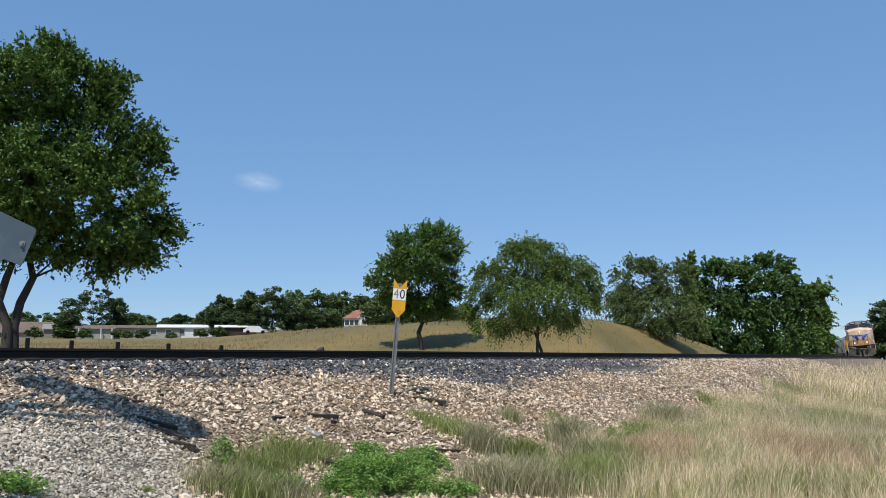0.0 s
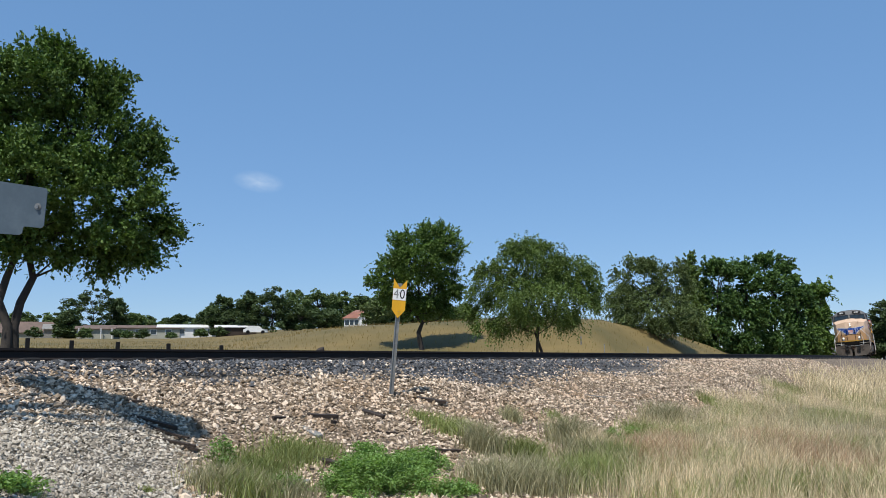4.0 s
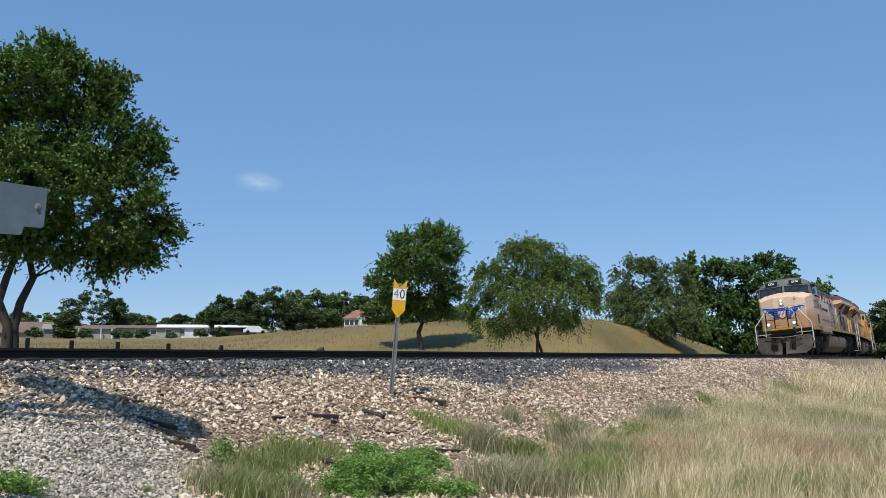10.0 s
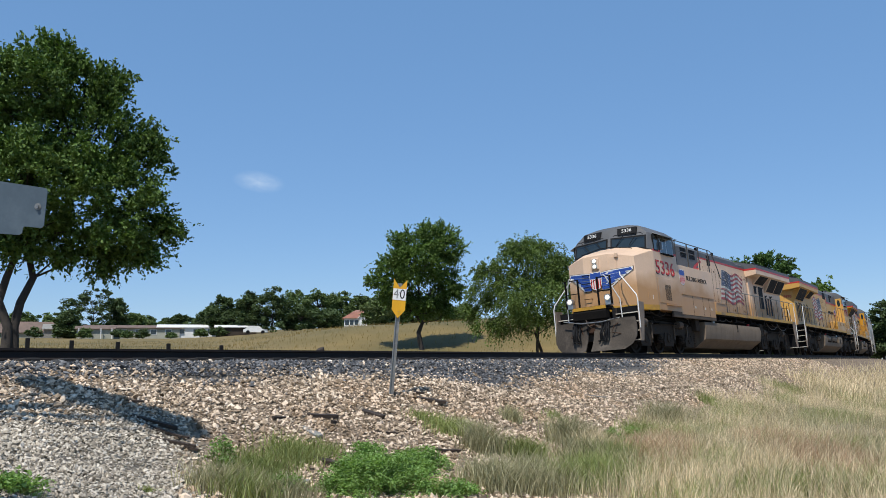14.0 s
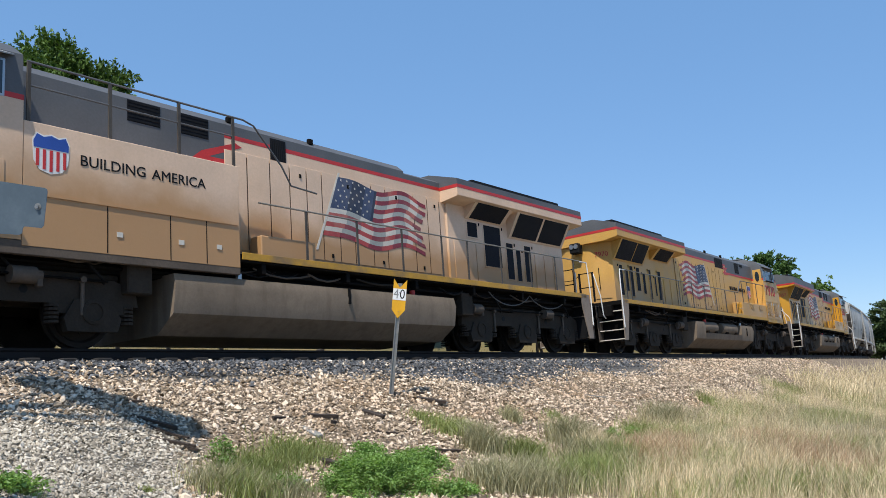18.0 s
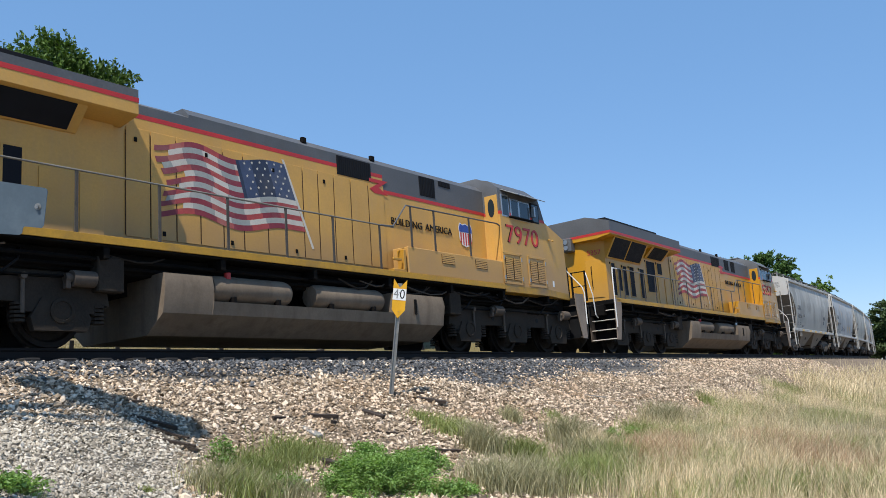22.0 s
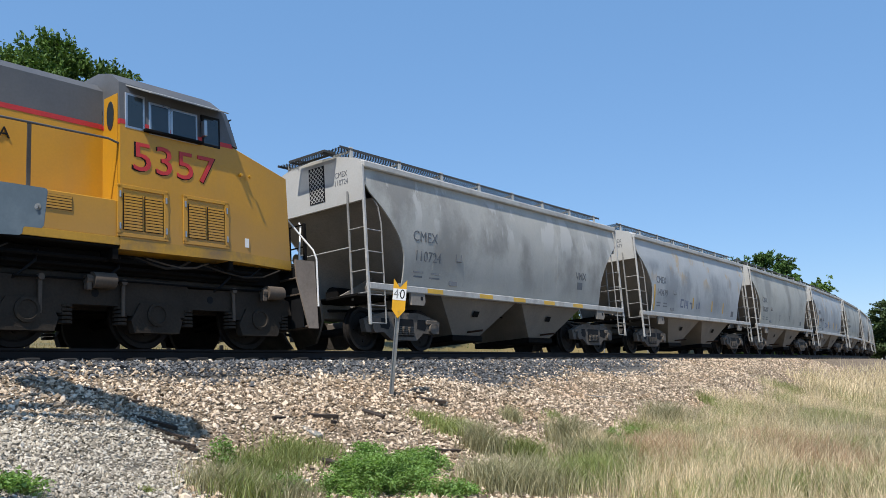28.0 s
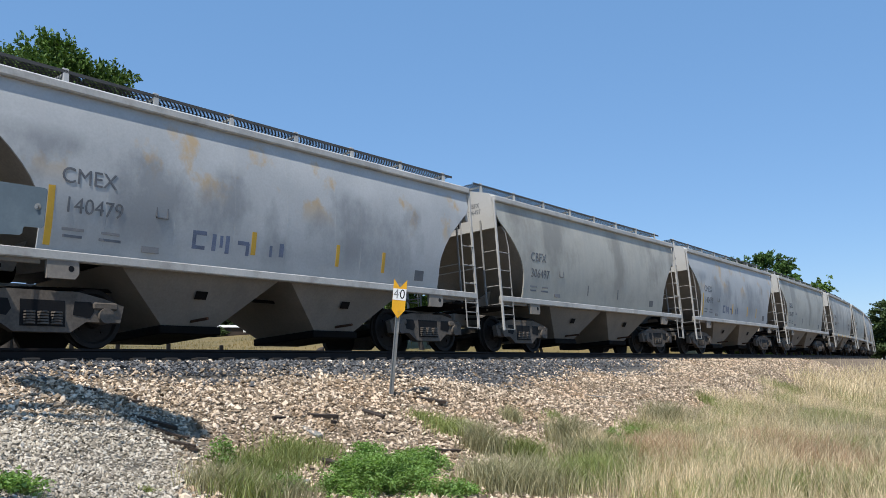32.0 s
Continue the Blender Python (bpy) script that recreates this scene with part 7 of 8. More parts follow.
for k, (a, b, n, sp, h, m) in enumerate(((395, 868, 960, 0.168, 0.336, M_GREYGRASS), (455, 845, 1120, 0.192, 0.36, M_GREENGRASS), (520, 815, 880, 0.18, 0.288, M_GREENGRASS), (430, 880, 720, 0.15, 0.32, M_GREENGRASS), (500, 880, 720, 0.18, 0.28, M_GREYGRASS), (575, 805, 400, 0.132, 0.2, M_GREENGRASS), (790, 765, 720, 0.168, 0.288, M_GREENGRASS), (825, 760, 400, 0.15, 0.24, M_GREYGRASS), (855, 800, 1040, 0.15, 0.496, M_GREYGRASS), (905, 745, 400, 0.096, 0.336, M_GREYGRASS), (870, 862, 1040, 0.168, 0.44, M_GREYGRASS), (940, 850, 1040, 0.192, 0.4, M_GREYGRASS), (1010, 790, 1120, 0.18, 0.6, M_GREYGRASS), (1060, 800, 720, 0.18, 0.48, M_STRAW), (1180, 755, 1040, 0.24, 0.56, M_GREYGRASS), (1255, 715, 400, 0.15, 0.32, M_GREENGRASS), (745, 742, 240, 0.108, 0.192, M_GREENGRASS), (28, 872, 336, 0.084, 0.128, M_GREENGRASS), (780, 872, 720, 0.132, 0.16, M_GREENGRASS), (260, 872, 96, 0.042, 0.096, M_GREENGRASS), (1400, 695, 560, 0.3, 0.4, M_GREENGRASS), (980, 740, 200, 0.09, 0.2, M_GREENGRASS), (930, 812, 900, 0.17, 0.36, M_GREENGRASS), (960, 875, 1100, 0.18, 0.42, M_GREYGRASS), (1005, 868, 1000, 0.18, 0.40, M_GREENGRASS), (1050, 850, 1000, 0.2, 0.42, M_GREENGRASS), (900, 872, 900, 0.15, 0.36, M_GREYGRASS), (1090, 825, 900, 0.2, 0.42, M_GREENGRASS), (1040, 815, 900, 0.18, 0.44, M_GREYGRASS), (1140, 780, 800, 0.2, 0.42, M_GREENGRASS), (1330, 735, 700, 0.3, 0.42, M_GREENGRASS), (1230, 790, 800, 0.24, 0.42, M_GREENGRASS))):
    tuft(a, b, n, sp, h, m, {M_GREYGRASS: "grey-green grass tussock on the gravel", M_GREENGRASS: "green grass tussock on the gravel", M_STRAW: "straw-coloured grass tussock"}[m], 200 + k)


def weed(px_x, px_y, rx, h, n, seed, label="low leafy green weed on the gravel"):
    """A low broad-leaved plant: stems and many small leaves."""
    rng = np.random.default_rng(seed)
    cx, cy = view_ground(px_x, px_y)
    w = empty("weed", label, "weed", "weeds on the bank", pose(cx, cy, ground_at(cx, cy)))
    c = np.stack([rng.normal(0, rx * 0.55, n), rng.normal(0, rx * 0.55, n), rng.uniform(0.15, 1.0, n) * h], -1)
    c[:, 2] *= np.clip(1.15 - (c[:, 0] ** 2 + c[:, 1] ** 2) / (rx * 1.3) ** 2, 0.2, 1)
    g = Geo()
    for p in c[: min(n, 60)]:
        g.tube([(p[0] * 0.3, p[1] * 0.3, -0.03), (p[0] * 0.7, p[1] * 0.7, p[2] * 0.6), tuple(p)], 0.005, 4, 0.002, False)
    tagged(part("stem", g, M_GREENGRASS, w), "", "", "", "stuff")
    v, f = leaf_cloud(c, np.full(n, 0.075), 34, 0.017, rng, 0.8)
    part("foliage", raw_mesh("foliage", v, f, M_WEED), None, w)


for k, (a, b, rx, h, n) in enumerate(((640, 868, 0.42, 0.36, 240), (690, 875, 0.42, 0.38, 260), (655, 835, 0.32, 0.30, 150), (745, 828, 0.28, 0.22, 130), (715, 845, 0.3, 0.28, 120), (600, 878, 0.2, 0.2, 60), (800, 878, 0.25, 0.14, 70), (395, 838, 0.14, 0.35, 40), (1120, 790, 0.2, 0.3, 50), (500, 870, 0.2, 0.16, 50), (15, 870, 0.2, 0.12, 50), (1085, 800, 0.15, 0.35, 40))):
    weed(a, b, rx, h, n, 300 + k)
# ---- signs, posts, houses, litter ----
M_SIGNYEL = mat("sign_yellow", (0.72, 0.36, 0.008), 0.45, 0, 0.08, 6, 0.02, 40, ((0.45, 0.22, 0.01), 0.4, 9))
M_SIGNWHITE = mat("sign_white", (0.80, 0.80, 0.78), 0.45, 0, 0.05, 6, 0.02, 40, ((0.5, 0.48, 0.44), 0.3, 9))
M_GALV = mat("galvanised_steel", (0.30, 0.295, 0.28), 0.5, 0.6, 0.15, 8, 0.05)
# gate plate: blue-grey shade is put into the aluminium's base colour
M_ALU = mat("shaded_aluminium_plate", (0.090, 0.125, 0.155), 0.5, 0.0, 0.1, 3, 0.02, 60, ((0.14, 0.18, 0.21), 0.6, 5))
M_OLDWOOD = mat("weathered_wood", (0.048, 0.034, 0.025), 0.9, 0, 0.35, 5, 0.5, 40)
M_GREYWOOD = mat("grey_board", (0.26, 0.25, 0.23), 0.9, 0, 0.2, 5, 0.4, 40)
M_WALLWHITE = mat("white_siding", (0.74, 0.74, 0.72), 0.7, 0, 0.08, 0.5, 0.1, 6)
M_WALLTAN = mat("tan_siding", (0.36, 0.36, 0.30), 0.8, 0, 0.1, 0.5, 0.1, 6)
M_ROOFRUST = mat("rusted_tin_roof", (0.30, 0.13, 0.085), 0.7, 0.1, 0.25, 0.8, 0.1, 8, ((0.62, 0.58, 0.54), 0.8, 0.5))
M_ROOFWHITE = mat("white_tin_roof", (0.76, 0.76, 0.75), 0.5, 0, 0.05, 0.5, 0.05, 6)
M_ROOFBROWN = mat("brown_shingle", (0.17, 0.12, 0.095), 0.9, 0, 0.2, 1, 0.2, 6)


def speed_sign():
    x, y = view_ground(692, 702)
    z = ground_at(x, y)
    facing_cam = math.degrees(math.atan2(x, y))
    s = empty("speed_sign", "yellow notched speed sign on a leaning steel post", "sign", "", pose(x, y, z, 0, 0, -facing_cam + 8) @ pose(0, 0, 0, 0, 4.9, 0))
    d = math.hypot(x, y)
    k = d / 1504.4 * 1.01
    part("post", Geo().box(-0.035, -0.022, -0.012, 0.02, -0.3, 196 * k, 0.002).box(0.022, 0.035, -0.012, 0.02, -0.3, 196 * k, 0.002).box(-0.03, 0.03, 0.018, 0.022, -0.3, 196 * k), M_GALV, s, "ribbed steel post")
    t, b, hw = 203 * k, 134 * k, 11.8 * k
    plate = part("sign_plate", Geo().prism_y([(-hw, t), (0, t - 15 * k), (hw, t), (hw, b + 15 * k), (0, b), (-hw, b + 15 * k)], -0.018, -0.014), M_SIGNYEL, s, "yellow notched sign plate")
    part("number_panel", Geo().box(-hw * 0.99, hw * 0.99, -0.021, -0.0182, 166 * k, 186 * k), M_SIGNWHITE, plate)
    for ch, dx, m in (("4", -0.5, M_GALV), ("0", 0.42, M_BLACK)):
        word("digit", ch, 24 * k, m, plate, Matrix(((1, 0, 0, dx * hw), (0, 0, -1, -0.0215), (0, 1, 0, 176 * k), (0, 0, 0, 1))), "", 0.8, 0.001)
    for z_ in (t - 24 * k, b + 12 * k):
        part("bolt", Geo().cyl((0, -0.018, z_), (0, -0.026, z_), 0.007, 8), M_GALV, plate)


speed_sign()


def gate_counterweight():
    """The counterweight side of a crossing gate that is closing: a plate on an arm turning about the mast's hub."""
    rt, up = Vector((0.62061, -0.78407, -0.00938)), Vector((-0.09860, -0.08989, 0.99106))
    dist = 5.2
    k = dist / 1504.4
    hub = EYE + AIM * dist + rt * ((-166 - 784) * k) - up * ((307 - 441) * k)
    g0 = ground_at(hub.x, hub.y)
    mast = empty("crossing_gate_mast", "galvanised mast of a level crossing gate", "gate mast", "", pose(hub.x + 0.2, hub.y + 0.16, g0))
    part("mast_tube", Geo().cyl((0, 0, -0.2), (0, 0, hub.z - g0 + 0.5), 0.06, 16), M_GALV, mast)
    part("mast_base", Geo().box(-0.2, 0.2, -0.2, 0.2, -0.1, 0.08, 0.02), M_GALV, mast)
    arm = empty("gate_counterweight", "aluminium counterweight plate of a closing crossing gate, shade in its colour", "gate arm")
    o = 0.0

    def P(x, y):
        return ((x + 166) * k, (307 - y) * k)

    def slab(pts, y0, y1):
        return Geo().loft([[(a, y0, b) for a, b in (P(*q) for q in pts)], [(a, y1, b) for a, b in (P(*q) for q in pts)]])

    plate = part("plate", slab([(-190, 270), (-40, 314), (0, 321), (80, 333), (84, 336), (84.5, 340), (78, 400), (74, 404), (44, 401), (41, 404), (39.5, 413), (35, 416), (0, 414), (-40, 408), (-190, 350)], o - 0.006, o), M_ALU, arm, "flat notched aluminium plate")
    a, b = P(68, 366)
    part("bolt_washer", Geo().cyl((a, o - 0.006, b), (a, o - 0.010, b), 0.020, 16), M_GALV, plate)
    part("bolt_head", Geo().cyl((a, o - 0.010, b), (a, o - 0.022, b), 0.011, 6), M_CHROME, plate)
    part("hub", Geo().cyl((0, o - 0.03, 0), (0, 0.12, 0), 0.09, 18), M_GALV, arm)
    part("counterweight", slab([(0, 330), (40, 337), (38, 396), (0, 396), (-60, 380), (-60, 330)], o + 0.002, o + 0.06), M_DARK, arm)
    turn = Matrix((rt, AIM, up)).transposed().to_4x4()
    rest = Matrix.Translation(hub) @ turn
    GATE.append((arm, rest))


GATE = []
gate_counterweight()


def stump_posts():
    for px_x, top, r in ((45, 604, 24.0), (123.5, 608, 24.5), (205.5, 610.5, 25), (295.5, 613, 25.5), (389.5, 616, 26)):
        x, y = on_ray(px_x, r)
        hz = 643.0 + (784 - px_x) * 0.00946
        zt = EYE.z + (hz - top) / 1504.4 * r * 0.985 * math.cos(math.atan((px_x - 784) / 1504.4)) + 0.0
        z0 = ground_at(x, y)
        thing("marker_post", Geo().box(-0.05, 0.05, -0.05, 0.05, -0.2, max(0.35, zt - z0 + 0.08), 0.012), M_BLACK, "short dark wooden post beyond the line", "post", "row of posts beyond the line", "", pose(x, y, z0, 0, 0, -20))
    for px_x, py_, h in ((1068, 618, 0.55), (1027, 620, 0.5), (1120, 612, 0.8), (1145, 603, 1.3), (1168, 612, 0.7)):
        x, y = on_ray(px_x, 52)
        thing("fence_post", Geo().cyl((0, 0, -0.2), (0.03, 0, h), 0.035, 7), M_GREYWOOD, "thin grey fence post in the field", "post", "fence posts in the field", "", pose(x, y, ground_at(x, y)))
    for px_x, py_ in ((1533, 690), (1548, 688)):
        x, y = view_ground(px_x, py_ + 12)
        thing("stake", Geo().box(-0.02, 0.02, -0.02, 0.02, -0.1, 0.5, 0.004), M_OLDWOOD, "short weathered stake in the dry grass", "stake", "stakes in the grass", "", pose(x, y, ground_at(x, y), 4, 3, 20))


stump_posts()


def board(px_x, px_y, length, wide, thick, turn, tip, material, label, name="timber_scrap"):
    x, y = view_ground(px_x, px_y)
    rng = random.Random(int(px_x))
    g = Geo()
    n = 6
    rings = []
    for i in range(n + 1):
        a = length * (i / n - 0.5)
        w, t = wide * rng.uniform(0.75, 1.05) * (0.6 if i in (0, n) else 1), thick * rng.uniform(0.7, 1.1)
        rings.append([(a, -w / 2, -t / 2), (a, w / 2, -t / 2), (a + rng.uniform(-0.02, 0.02), w / 2, t / 2), (a, -w / 2, t / 2)])
    thing(name, g.loft(rings), material, label, "timber", "timber scraps on the bank", "", pose(x, y, ground_at(x, y) + thick * 0.45, 8, tip, turn))


for q in ((262, 748, 0.75, 0.06, 0.05, -60, 14, M_OLDWOOD, "rotten dark sleeper piece lying down the bank"), (275, 760, 0.7, 0.035, 0.03, -66, 16, M_OLDWOOD, "splintered dark timber on the gravel"), (288, 768, 0.6, 0.03, 0.03, -52, 13, M_OLDWOOD, "splintered dark timber on the gravel"), (232, 712, 0.3, 0.05, 0.03, -30, 6, M_OLDWOOD, "broken dark sleeper chip on limestone"), (150, 690, 0.35, 0.05, 0.03, -75, 6, M_OLDWOOD, "broken dark sleeper chip on limestone"), (300, 785, 0.6, 0.05, 0.04, -56, 12, M_OLDWOOD, "splintered dark timber on the gravel"), (318, 792, 0.5, 0.04, 0.03, -62, 12, M_OLDWOOD, "splintered dark timber on the gravel"), (572, 741, 0.42, 0.10, 0.06, -30, 4, M_OLDWOOD, "broken dark sleeper chip on limestone"), (592, 750, 0.25, 0.07, 0.04, 30, 4, M_OLDWOOD, "broken dark sleeper chip on limestone"), (660, 737, 0.35, 0.12, 0.06, -75, 14, M_OLDWOOD, "split brown timber on limestone"), (757, 711, 0.62, 0.10, 0.06, -65, 8, M_OLDWOOD, "split brown timber on limestone"), (775, 715, 0.3, 0.10, 0.04, -50, 6, M_GREYWOOD, "grey board on limestone"), (550, 765, 0.42, 0.12, 0.025, -95, 14, M_GREYWOOD, "grey weathered board tipped on the bank"), (500, 742, 0.4, 0.06, 0.03, 10, 3, M_OLDWOOD, "thin dark stick on limestone"), (565, 820, 0.5, 0.10, 0.06, -75, 8, M_OLDWOOD, "reddish rotten timber among the weeds"), (520, 858, 0.35, 0.12, 0.05, -20, 6, M_GREYWOOD, "grey timber scrap on gravel"), (795, 802, 0.4, 0.07, 0.05, -25, 5, M_OLDWOOD, "dark stick on pale stones"), (690, 768, 0.3, 0.04, 0.03, -20, 4, M_OLDWOOD, "thin dark stick on limestone"), (1035, 700, 0.9, 0.02, 0.02, -70, 6, M_GREYWOOD, "pale dry stick on the ballast"), (735, 697, 0.3, 0.06, 0.04, -60, 6, M_OLDWOOD, "rusty brown chip on limestone")):
    board(*q)


def rock():
    x, y = on_ray(563, 30)
    rng = random.Random(3)
    g = Geo()
    g.loft([[(0.26 * math.cos(a) * rng.uniform(0.8, 1.1), 0.2 * math.sin(a) * rng.uniform(0.8, 1.1), -0.1) for a in np.linspace(0, 5.5, 8)], [(0.05 + 0.13 * math.cos(a) * rng.uniform(0.8, 1.1), 0.12 * math.sin(a), 0.22 + 0.06 * math.cos(a)) for a in np.linspace(0, 5.5, 8)]])
    thing("boulder", g, M_OLDWOOD, "brown broken block in the field grass", "rock", "", "", pose(x, y, max(ground_at(x, y), 0.12)))


rock()


def gable_house(name, px_x, r, width, deep, wall_h, roof_h, turn, wall, roof, label, base=0.0, windows=()):
    x, y = on_ray(px_x, r)
    z = ground_at(x, y) + base
    h = empty(name, label, "house", "", pose(x, y, z, 0, 0, turn))
    w, d = width / 2, deep / 2
    part("wall", Geo().box(-w, w, -d, d, -0.5, wall_h).prism_x([(-d, wall_h), (d, wall_h), (0, wall_h + roof_h * 0.96)], -w + 0.02, w - 0.02), wall, h)
    e = 0.35
    part("roof", Geo().prism_x([(-d - e, wall_h - 0.12), (0, wall_h + roof_h), (d + e, wall_h - 0.12), (d + e, wall_h + 0.0), (0, wall_h + roof_h + 0.12), (-d - e, wall_h + 0.0)], -w - e, w + e), roof, h)
    for sx, hw_, z0, z1 in windows:
        f = part("window_frame", Geo().box(sx - hw_ - 0.08, sx + hw_ + 0.08, -d - 0.05, -d + 0.02, z0 - 0.08, z1 + 0.08), M_WALLWHITE, h)
        part("window_pane", Geo().box(sx - hw_, sx + hw_, -d - 0.065, -d - 0.051, z0, z1), M_GLASS, f)
    return h


def houses():
    # white farmhouse with rusted roof on the rise
    x, y = on_ray(640, 148)
    h = empty("farmhouse", "white farmhouse with a rusted tin roof", "house", "", pose(x, y, ground_at(x, y), 0, 0, -math.degrees(math.atan2(x, y))))
    part("wall", Geo().box(-3.2, -0.4, 0.6, 5.5, -0.8, 1.55), M_WALLWHITE, h)
    part("wall", Geo().prism_y([(-0.6, -0.8), (3.4, -0.8), (3.4, 1.45), (0.75, 2.75), (-0.6, 1.55)], 0, 5.0), M_WALLWHITE, h)
    part("roof", Geo().loft([[(-3.6, 0.2, 1.45), (0.2, 0.2, 1.45), (0.2, 5.9, 1.45), (-3.6, 5.9, 1.45)], [(-1.2, 2.7, 3.05), (0.2, 2.7, 3.05), (0.2, 3.3, 3.05), (-1.2, 3.3, 3.05)]]), M_ROOFRUST, h, "rusted tin roof")
    part("roof", Geo().prism_y([(-0.9, 1.36), (0.75, 2.78), (3.7, 1.33), (3.7, 1.42), (0.75, 2.92), (-0.9, 1.46)], -0.25, 5.2), M_ROOFWHITE, h, "pale tin roof")
    for wx, wy, hw_ in ((-2.7, 0.6, 0.35), (-1.9, 0.6, 0.3), (-1.1, 0.6, 0.3), (2.0, 0.0, 0.5)):
        f = part("window", Geo().box(wx - hw_ - 0.08, wx + hw_ + 0.08, wy - 0.06, wy + 0.02, 0.22, 1.22), M_WALLWHITE, h)
        part("pane", Geo().box(wx - hw_, wx + hw_, wy - 0.08, wy - 0.06, 0.3, 1.14), M_GLASS, f)
    # low sheds and homes at the field's far side
    gable_house("brown_roof_house", 50, 185, 10, 7, 0.9, 2.1, -28, M_WALLTAN, M_ROOFBROWN, "low house with a brown shingled roof", 0.0, ((-2.5, 0.5, 0.1, 0.7), (2.0, 0.5, 0.1, 0.7)))
    for px_x, w, wall, roof, label in ((232, 16.5, M_WALLTAN, M_ROOFBROWN, "long tan mobile home across the field"), (332, 11, M_WALLWHITE, M_ROOFWHITE, "long white-roofed shed across the field")):
        b = gable_house("long_shed", px_x, 168, w, 5, 1.9, 0.45, -35, wall, roof, label, 0.0, tuple((-w / 2 + 1.5 + 2.6 * k, 0.5, 0.7, 1.5) for k in range(int(w / 2.6))))
    p = gable_house("porch_shelter", 165, 164, 6, 3.4, 1.7, 0.4, -32, M_WALLTAN, M_ROOFBROWN, "open porch shelter beside the mobile home")
    for k in range(4):
        part("porch_post", Geo().box(-2.7 + 1.8 * k, -2.55 + 1.8 * k, -2.3, -2.15, -0.3, 1.7), M_WALLWHITE, p)
    gable_house("carport", 415, 160, 7, 4, 1.5, 0.3, -38, M_OLDWOOD, M_ROOFWHITE, "low carport roof among the trees")
    gable_house("grey_barn", 110, 180, 7, 5, 1.6, 0.9, -30, M_GREYWOOD, M_GREYWOOD, "grey weathered barn by the trees")
    v = empty("parked_car", "pale car parked by the far trees", "car", "", None)
    x, y = on_ray(449, 156)
    v.matrix_basis = pose(x, y, ground_at(x, y), 0, 0, -38)
    part("car_body", Geo().prism_y([(-2.1, 0.3), (2.1, 0.3), (2.1, 0.8), (1.2, 0.9), (0.6, 1.4), (-1.2, 1.4), (-1.8, 0.9), (-2.1, 0.8)], -0.8, 0.8), M_WALLWHITE, v)
    for a in (-1.3, 1.3):
        for b in (-0.75, 0.75):
            part("wheel", Geo().cyl((a, b - 0.1, 0.32), (a, b + 0.1, 0.32), 0.32, 14), M_BLACK, v)
    rng = random.Random(9)
    for k, (px_x, r, sz) in enumerate(((205, 160, 1.3), (222, 158, 1.2), (248, 160, 1.3), (143, 160, 1.6), (57, 160, 1.5), (352, 158, 1.3), (385, 158, 1.6), (300, 160, 0.9))):
        tree("garden_shrub", on_ray(px_x, r), [(0, 0, sz * 0.6, sz, sz, sz * 0.6)], 0.05, M_BARK, M_LEAF_FARB if k % 2 else M_LEAF_FAR, "rounded shrub in front of the far houses", 400 + k, 26, 50, 0.2, 0.45, forks=1, group="garden shrubs", sprays=False)


houses()


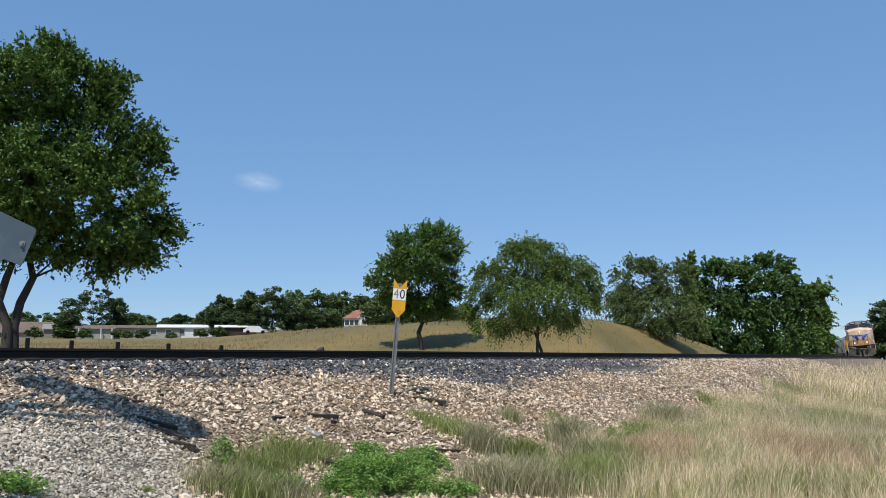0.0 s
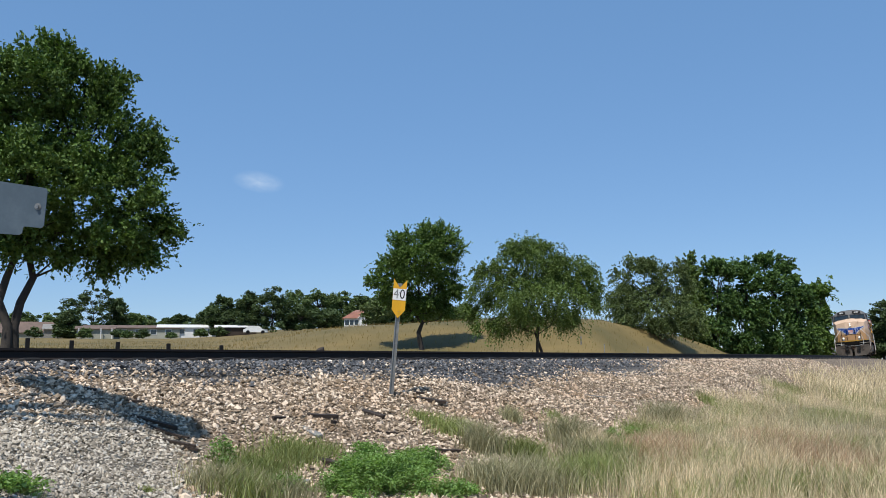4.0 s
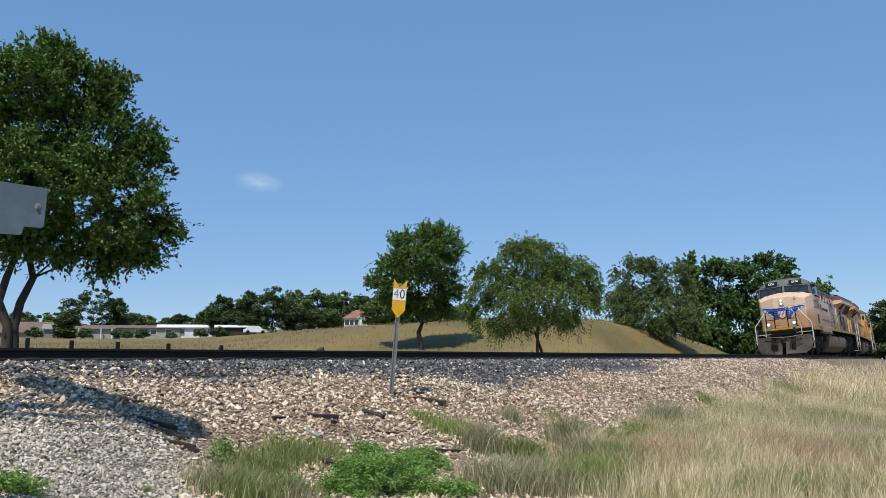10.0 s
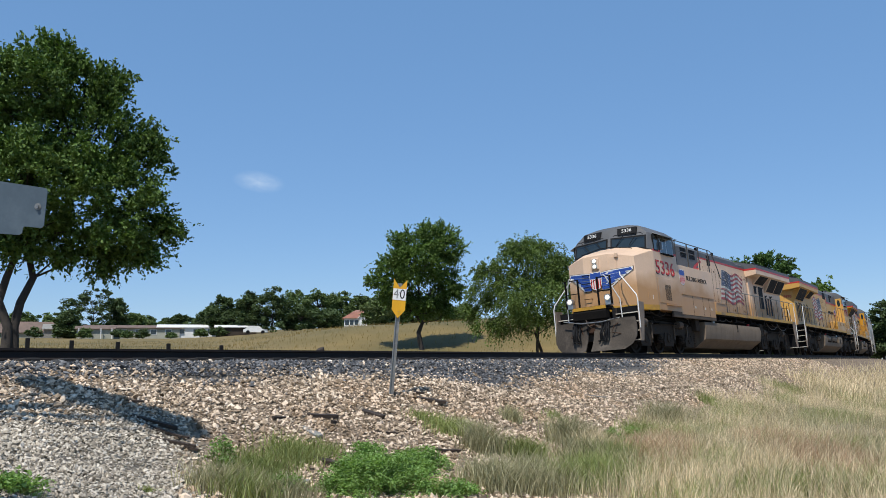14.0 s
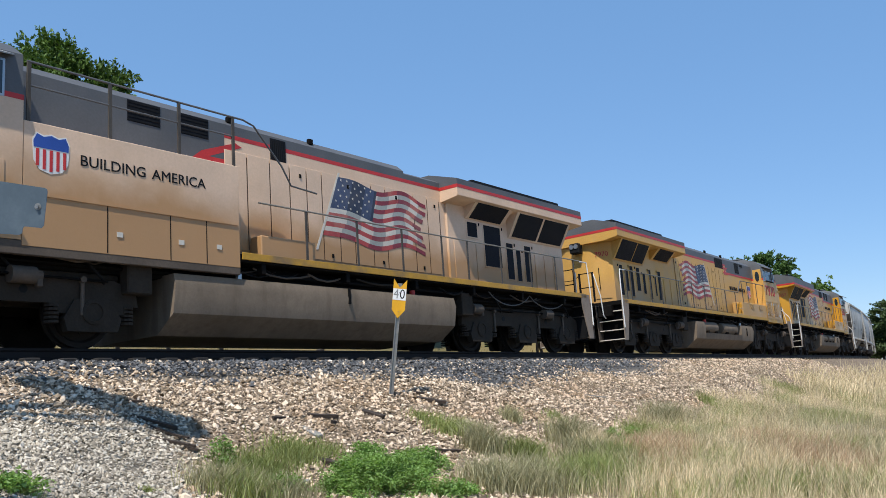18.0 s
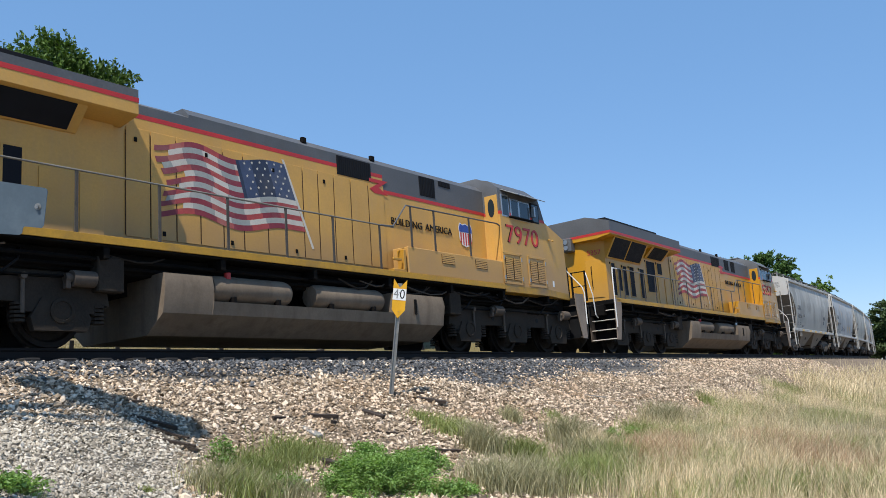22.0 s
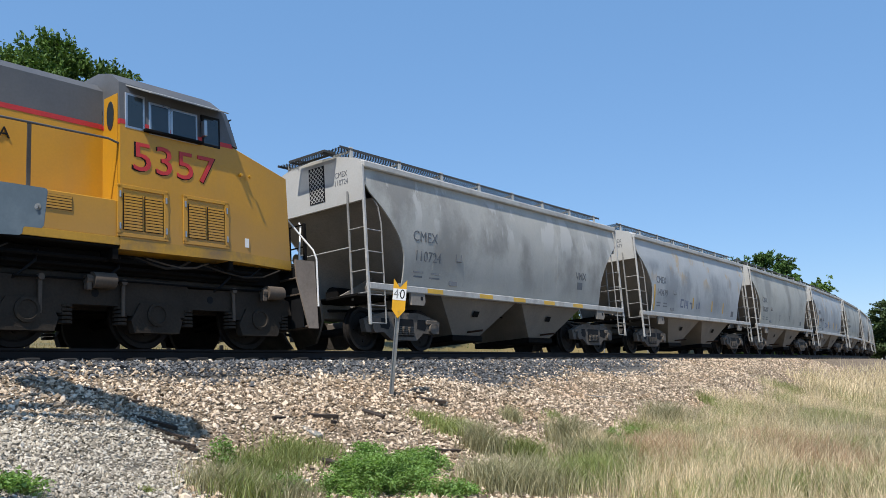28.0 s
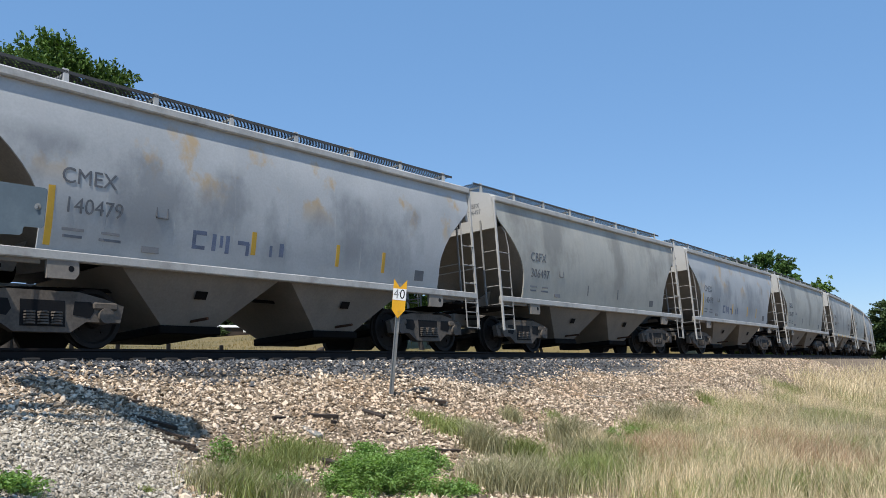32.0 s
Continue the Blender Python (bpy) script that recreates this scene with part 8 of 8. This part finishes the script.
def cloud():
    """A thin wisp high in the distance: plain bright backdrop."""
    m = bpy.data.materials.new("cloud_wisp")
    m.use_nodes = True
    n, l = m.node_tree.nodes, m.node_tree.links
    tc, gr = n.new("ShaderNodeTexCoord"), n.new("ShaderNodeTexGradient")
    gr.gradient_type = "SPHERICAL"
    nz = n.new("ShaderNodeTexNoise")
    nz.inputs["Scale"].default_value, nz.inputs["Detail"].default_value = 2.2, 6
    mu = n.new("ShaderNodeMath")
    mu.operation = "MULTIPLY"
    l.new(tc.outputs["Object"], gr.inputs["Vector"])
    l.new(tc.outputs["Object"], nz.inputs["Vector"])
    l.new(gr.outputs["Fac"], mu.inputs[0])
    l.new(nz.outputs["Fac"], mu.inputs[1])
    em, tr, mx = n.new("ShaderNodeEmission"), n.new("ShaderNodeBsdfTransparent"), n.new("ShaderNodeMixShader")
    em.inputs[0].default_value, em.inputs[1].default_value = (0.62, 0.78, 1.0, 1), 0.95
    l.new(mu.outputs[0], mx.inputs[0])
    l.new(tr.outputs[0], mx.inputs[1])
    l.new(em.outputs[0], mx.inputs[2])
    l.new(mx.outputs[0], n["Material Output"].inputs["Surface"])
    rt, up = Vector((0.62061, -0.78407, -0.00938)), Vector((-0.09860, -0.08989, 0.99106))
    d, k = 3000.0, 3000.0 / 1504.4
    c = EYE + AIM * d + rt * ((458 - 784) * k) - up * ((322 - 441) * k)
    me = Geo().add([(-1, -1, 0), (1, -1, 0), (1, 1, 0), (-1, 1, 0)], [(0, 1, 2, 3)]).mesh("cloud")
    me.materials.append(m)
    ob = new("cloud", me)
    ob.matrix_basis = Matrix.Translation(c) @ Matrix((rt, up, -AIM)).transposed().to_4x4() @ Matrix.Rotation(radians(-8), 4, "Z") @ Matrix.Diagonal((48 * k, 20 * k, 1, 1))
    ob.visible_shadow = False
    tagged(ob, "thin white wisp of cloud in blue sky", "cloud", "", "structure")


cloud()
# ---- motion of the train ----
def run(t):
    """How far the train has gone at t, from where it is at 19 s."""
    d = t - 19.0
    return 5.79888 * d - 0.5 * 0.04754 * d * d


def ride(s, half, back):
    """Pose of a vehicle whose middle is at s, carried by two trucks half metres from it."""
    xa, ya, _ = track(s - half)
    xb, yb, _ = track(s + half)
    th = math.degrees(math.atan2(yb - ya, xb - xa))
    m = pose((xa + xb) / 2, (ya + yb) / 2, 0, 0, 0, th) @ pose(0, 0, 0, -TILT)
    return m @ pose(0, 0, 0, 0, 0, 180) if back else m


def motions():
    for ob, middle, half, back in TRAIN:
        walk(ob, [(t, ride(middle - run(t), half, back)) for t in np.arange(0, 32.01, 1.0)])
    # the crossing gate closes in the first seconds
    for arm, rest in GATE:
        rows = [(0, -17.0), (0.4, -14.6), (0.8, -12.2), (1.2, -10.2), (1.6, -8.2), (2.0, -6.4), (2.4, -4.6), (2.8, -2.8), (3.2, -1.2), (3.6, -0.2), (4.0, 0.0), (32, 0.0)]
        walk(arm, [(t, rest @ Matrix.Rotation(radians(-a), 4, "Y")) for t, a in rows])
    # wheels roll without slipping
    for ob, x, r, back in WHEELS:
        turn = (1 if back else -1) / r
        walk(ob, [(t, pose(x, 0, r) @ Matrix.Rotation(turn * run(t), 4, "Y")) for t in np.arange(0, 32.01, 0.1)])


motions()
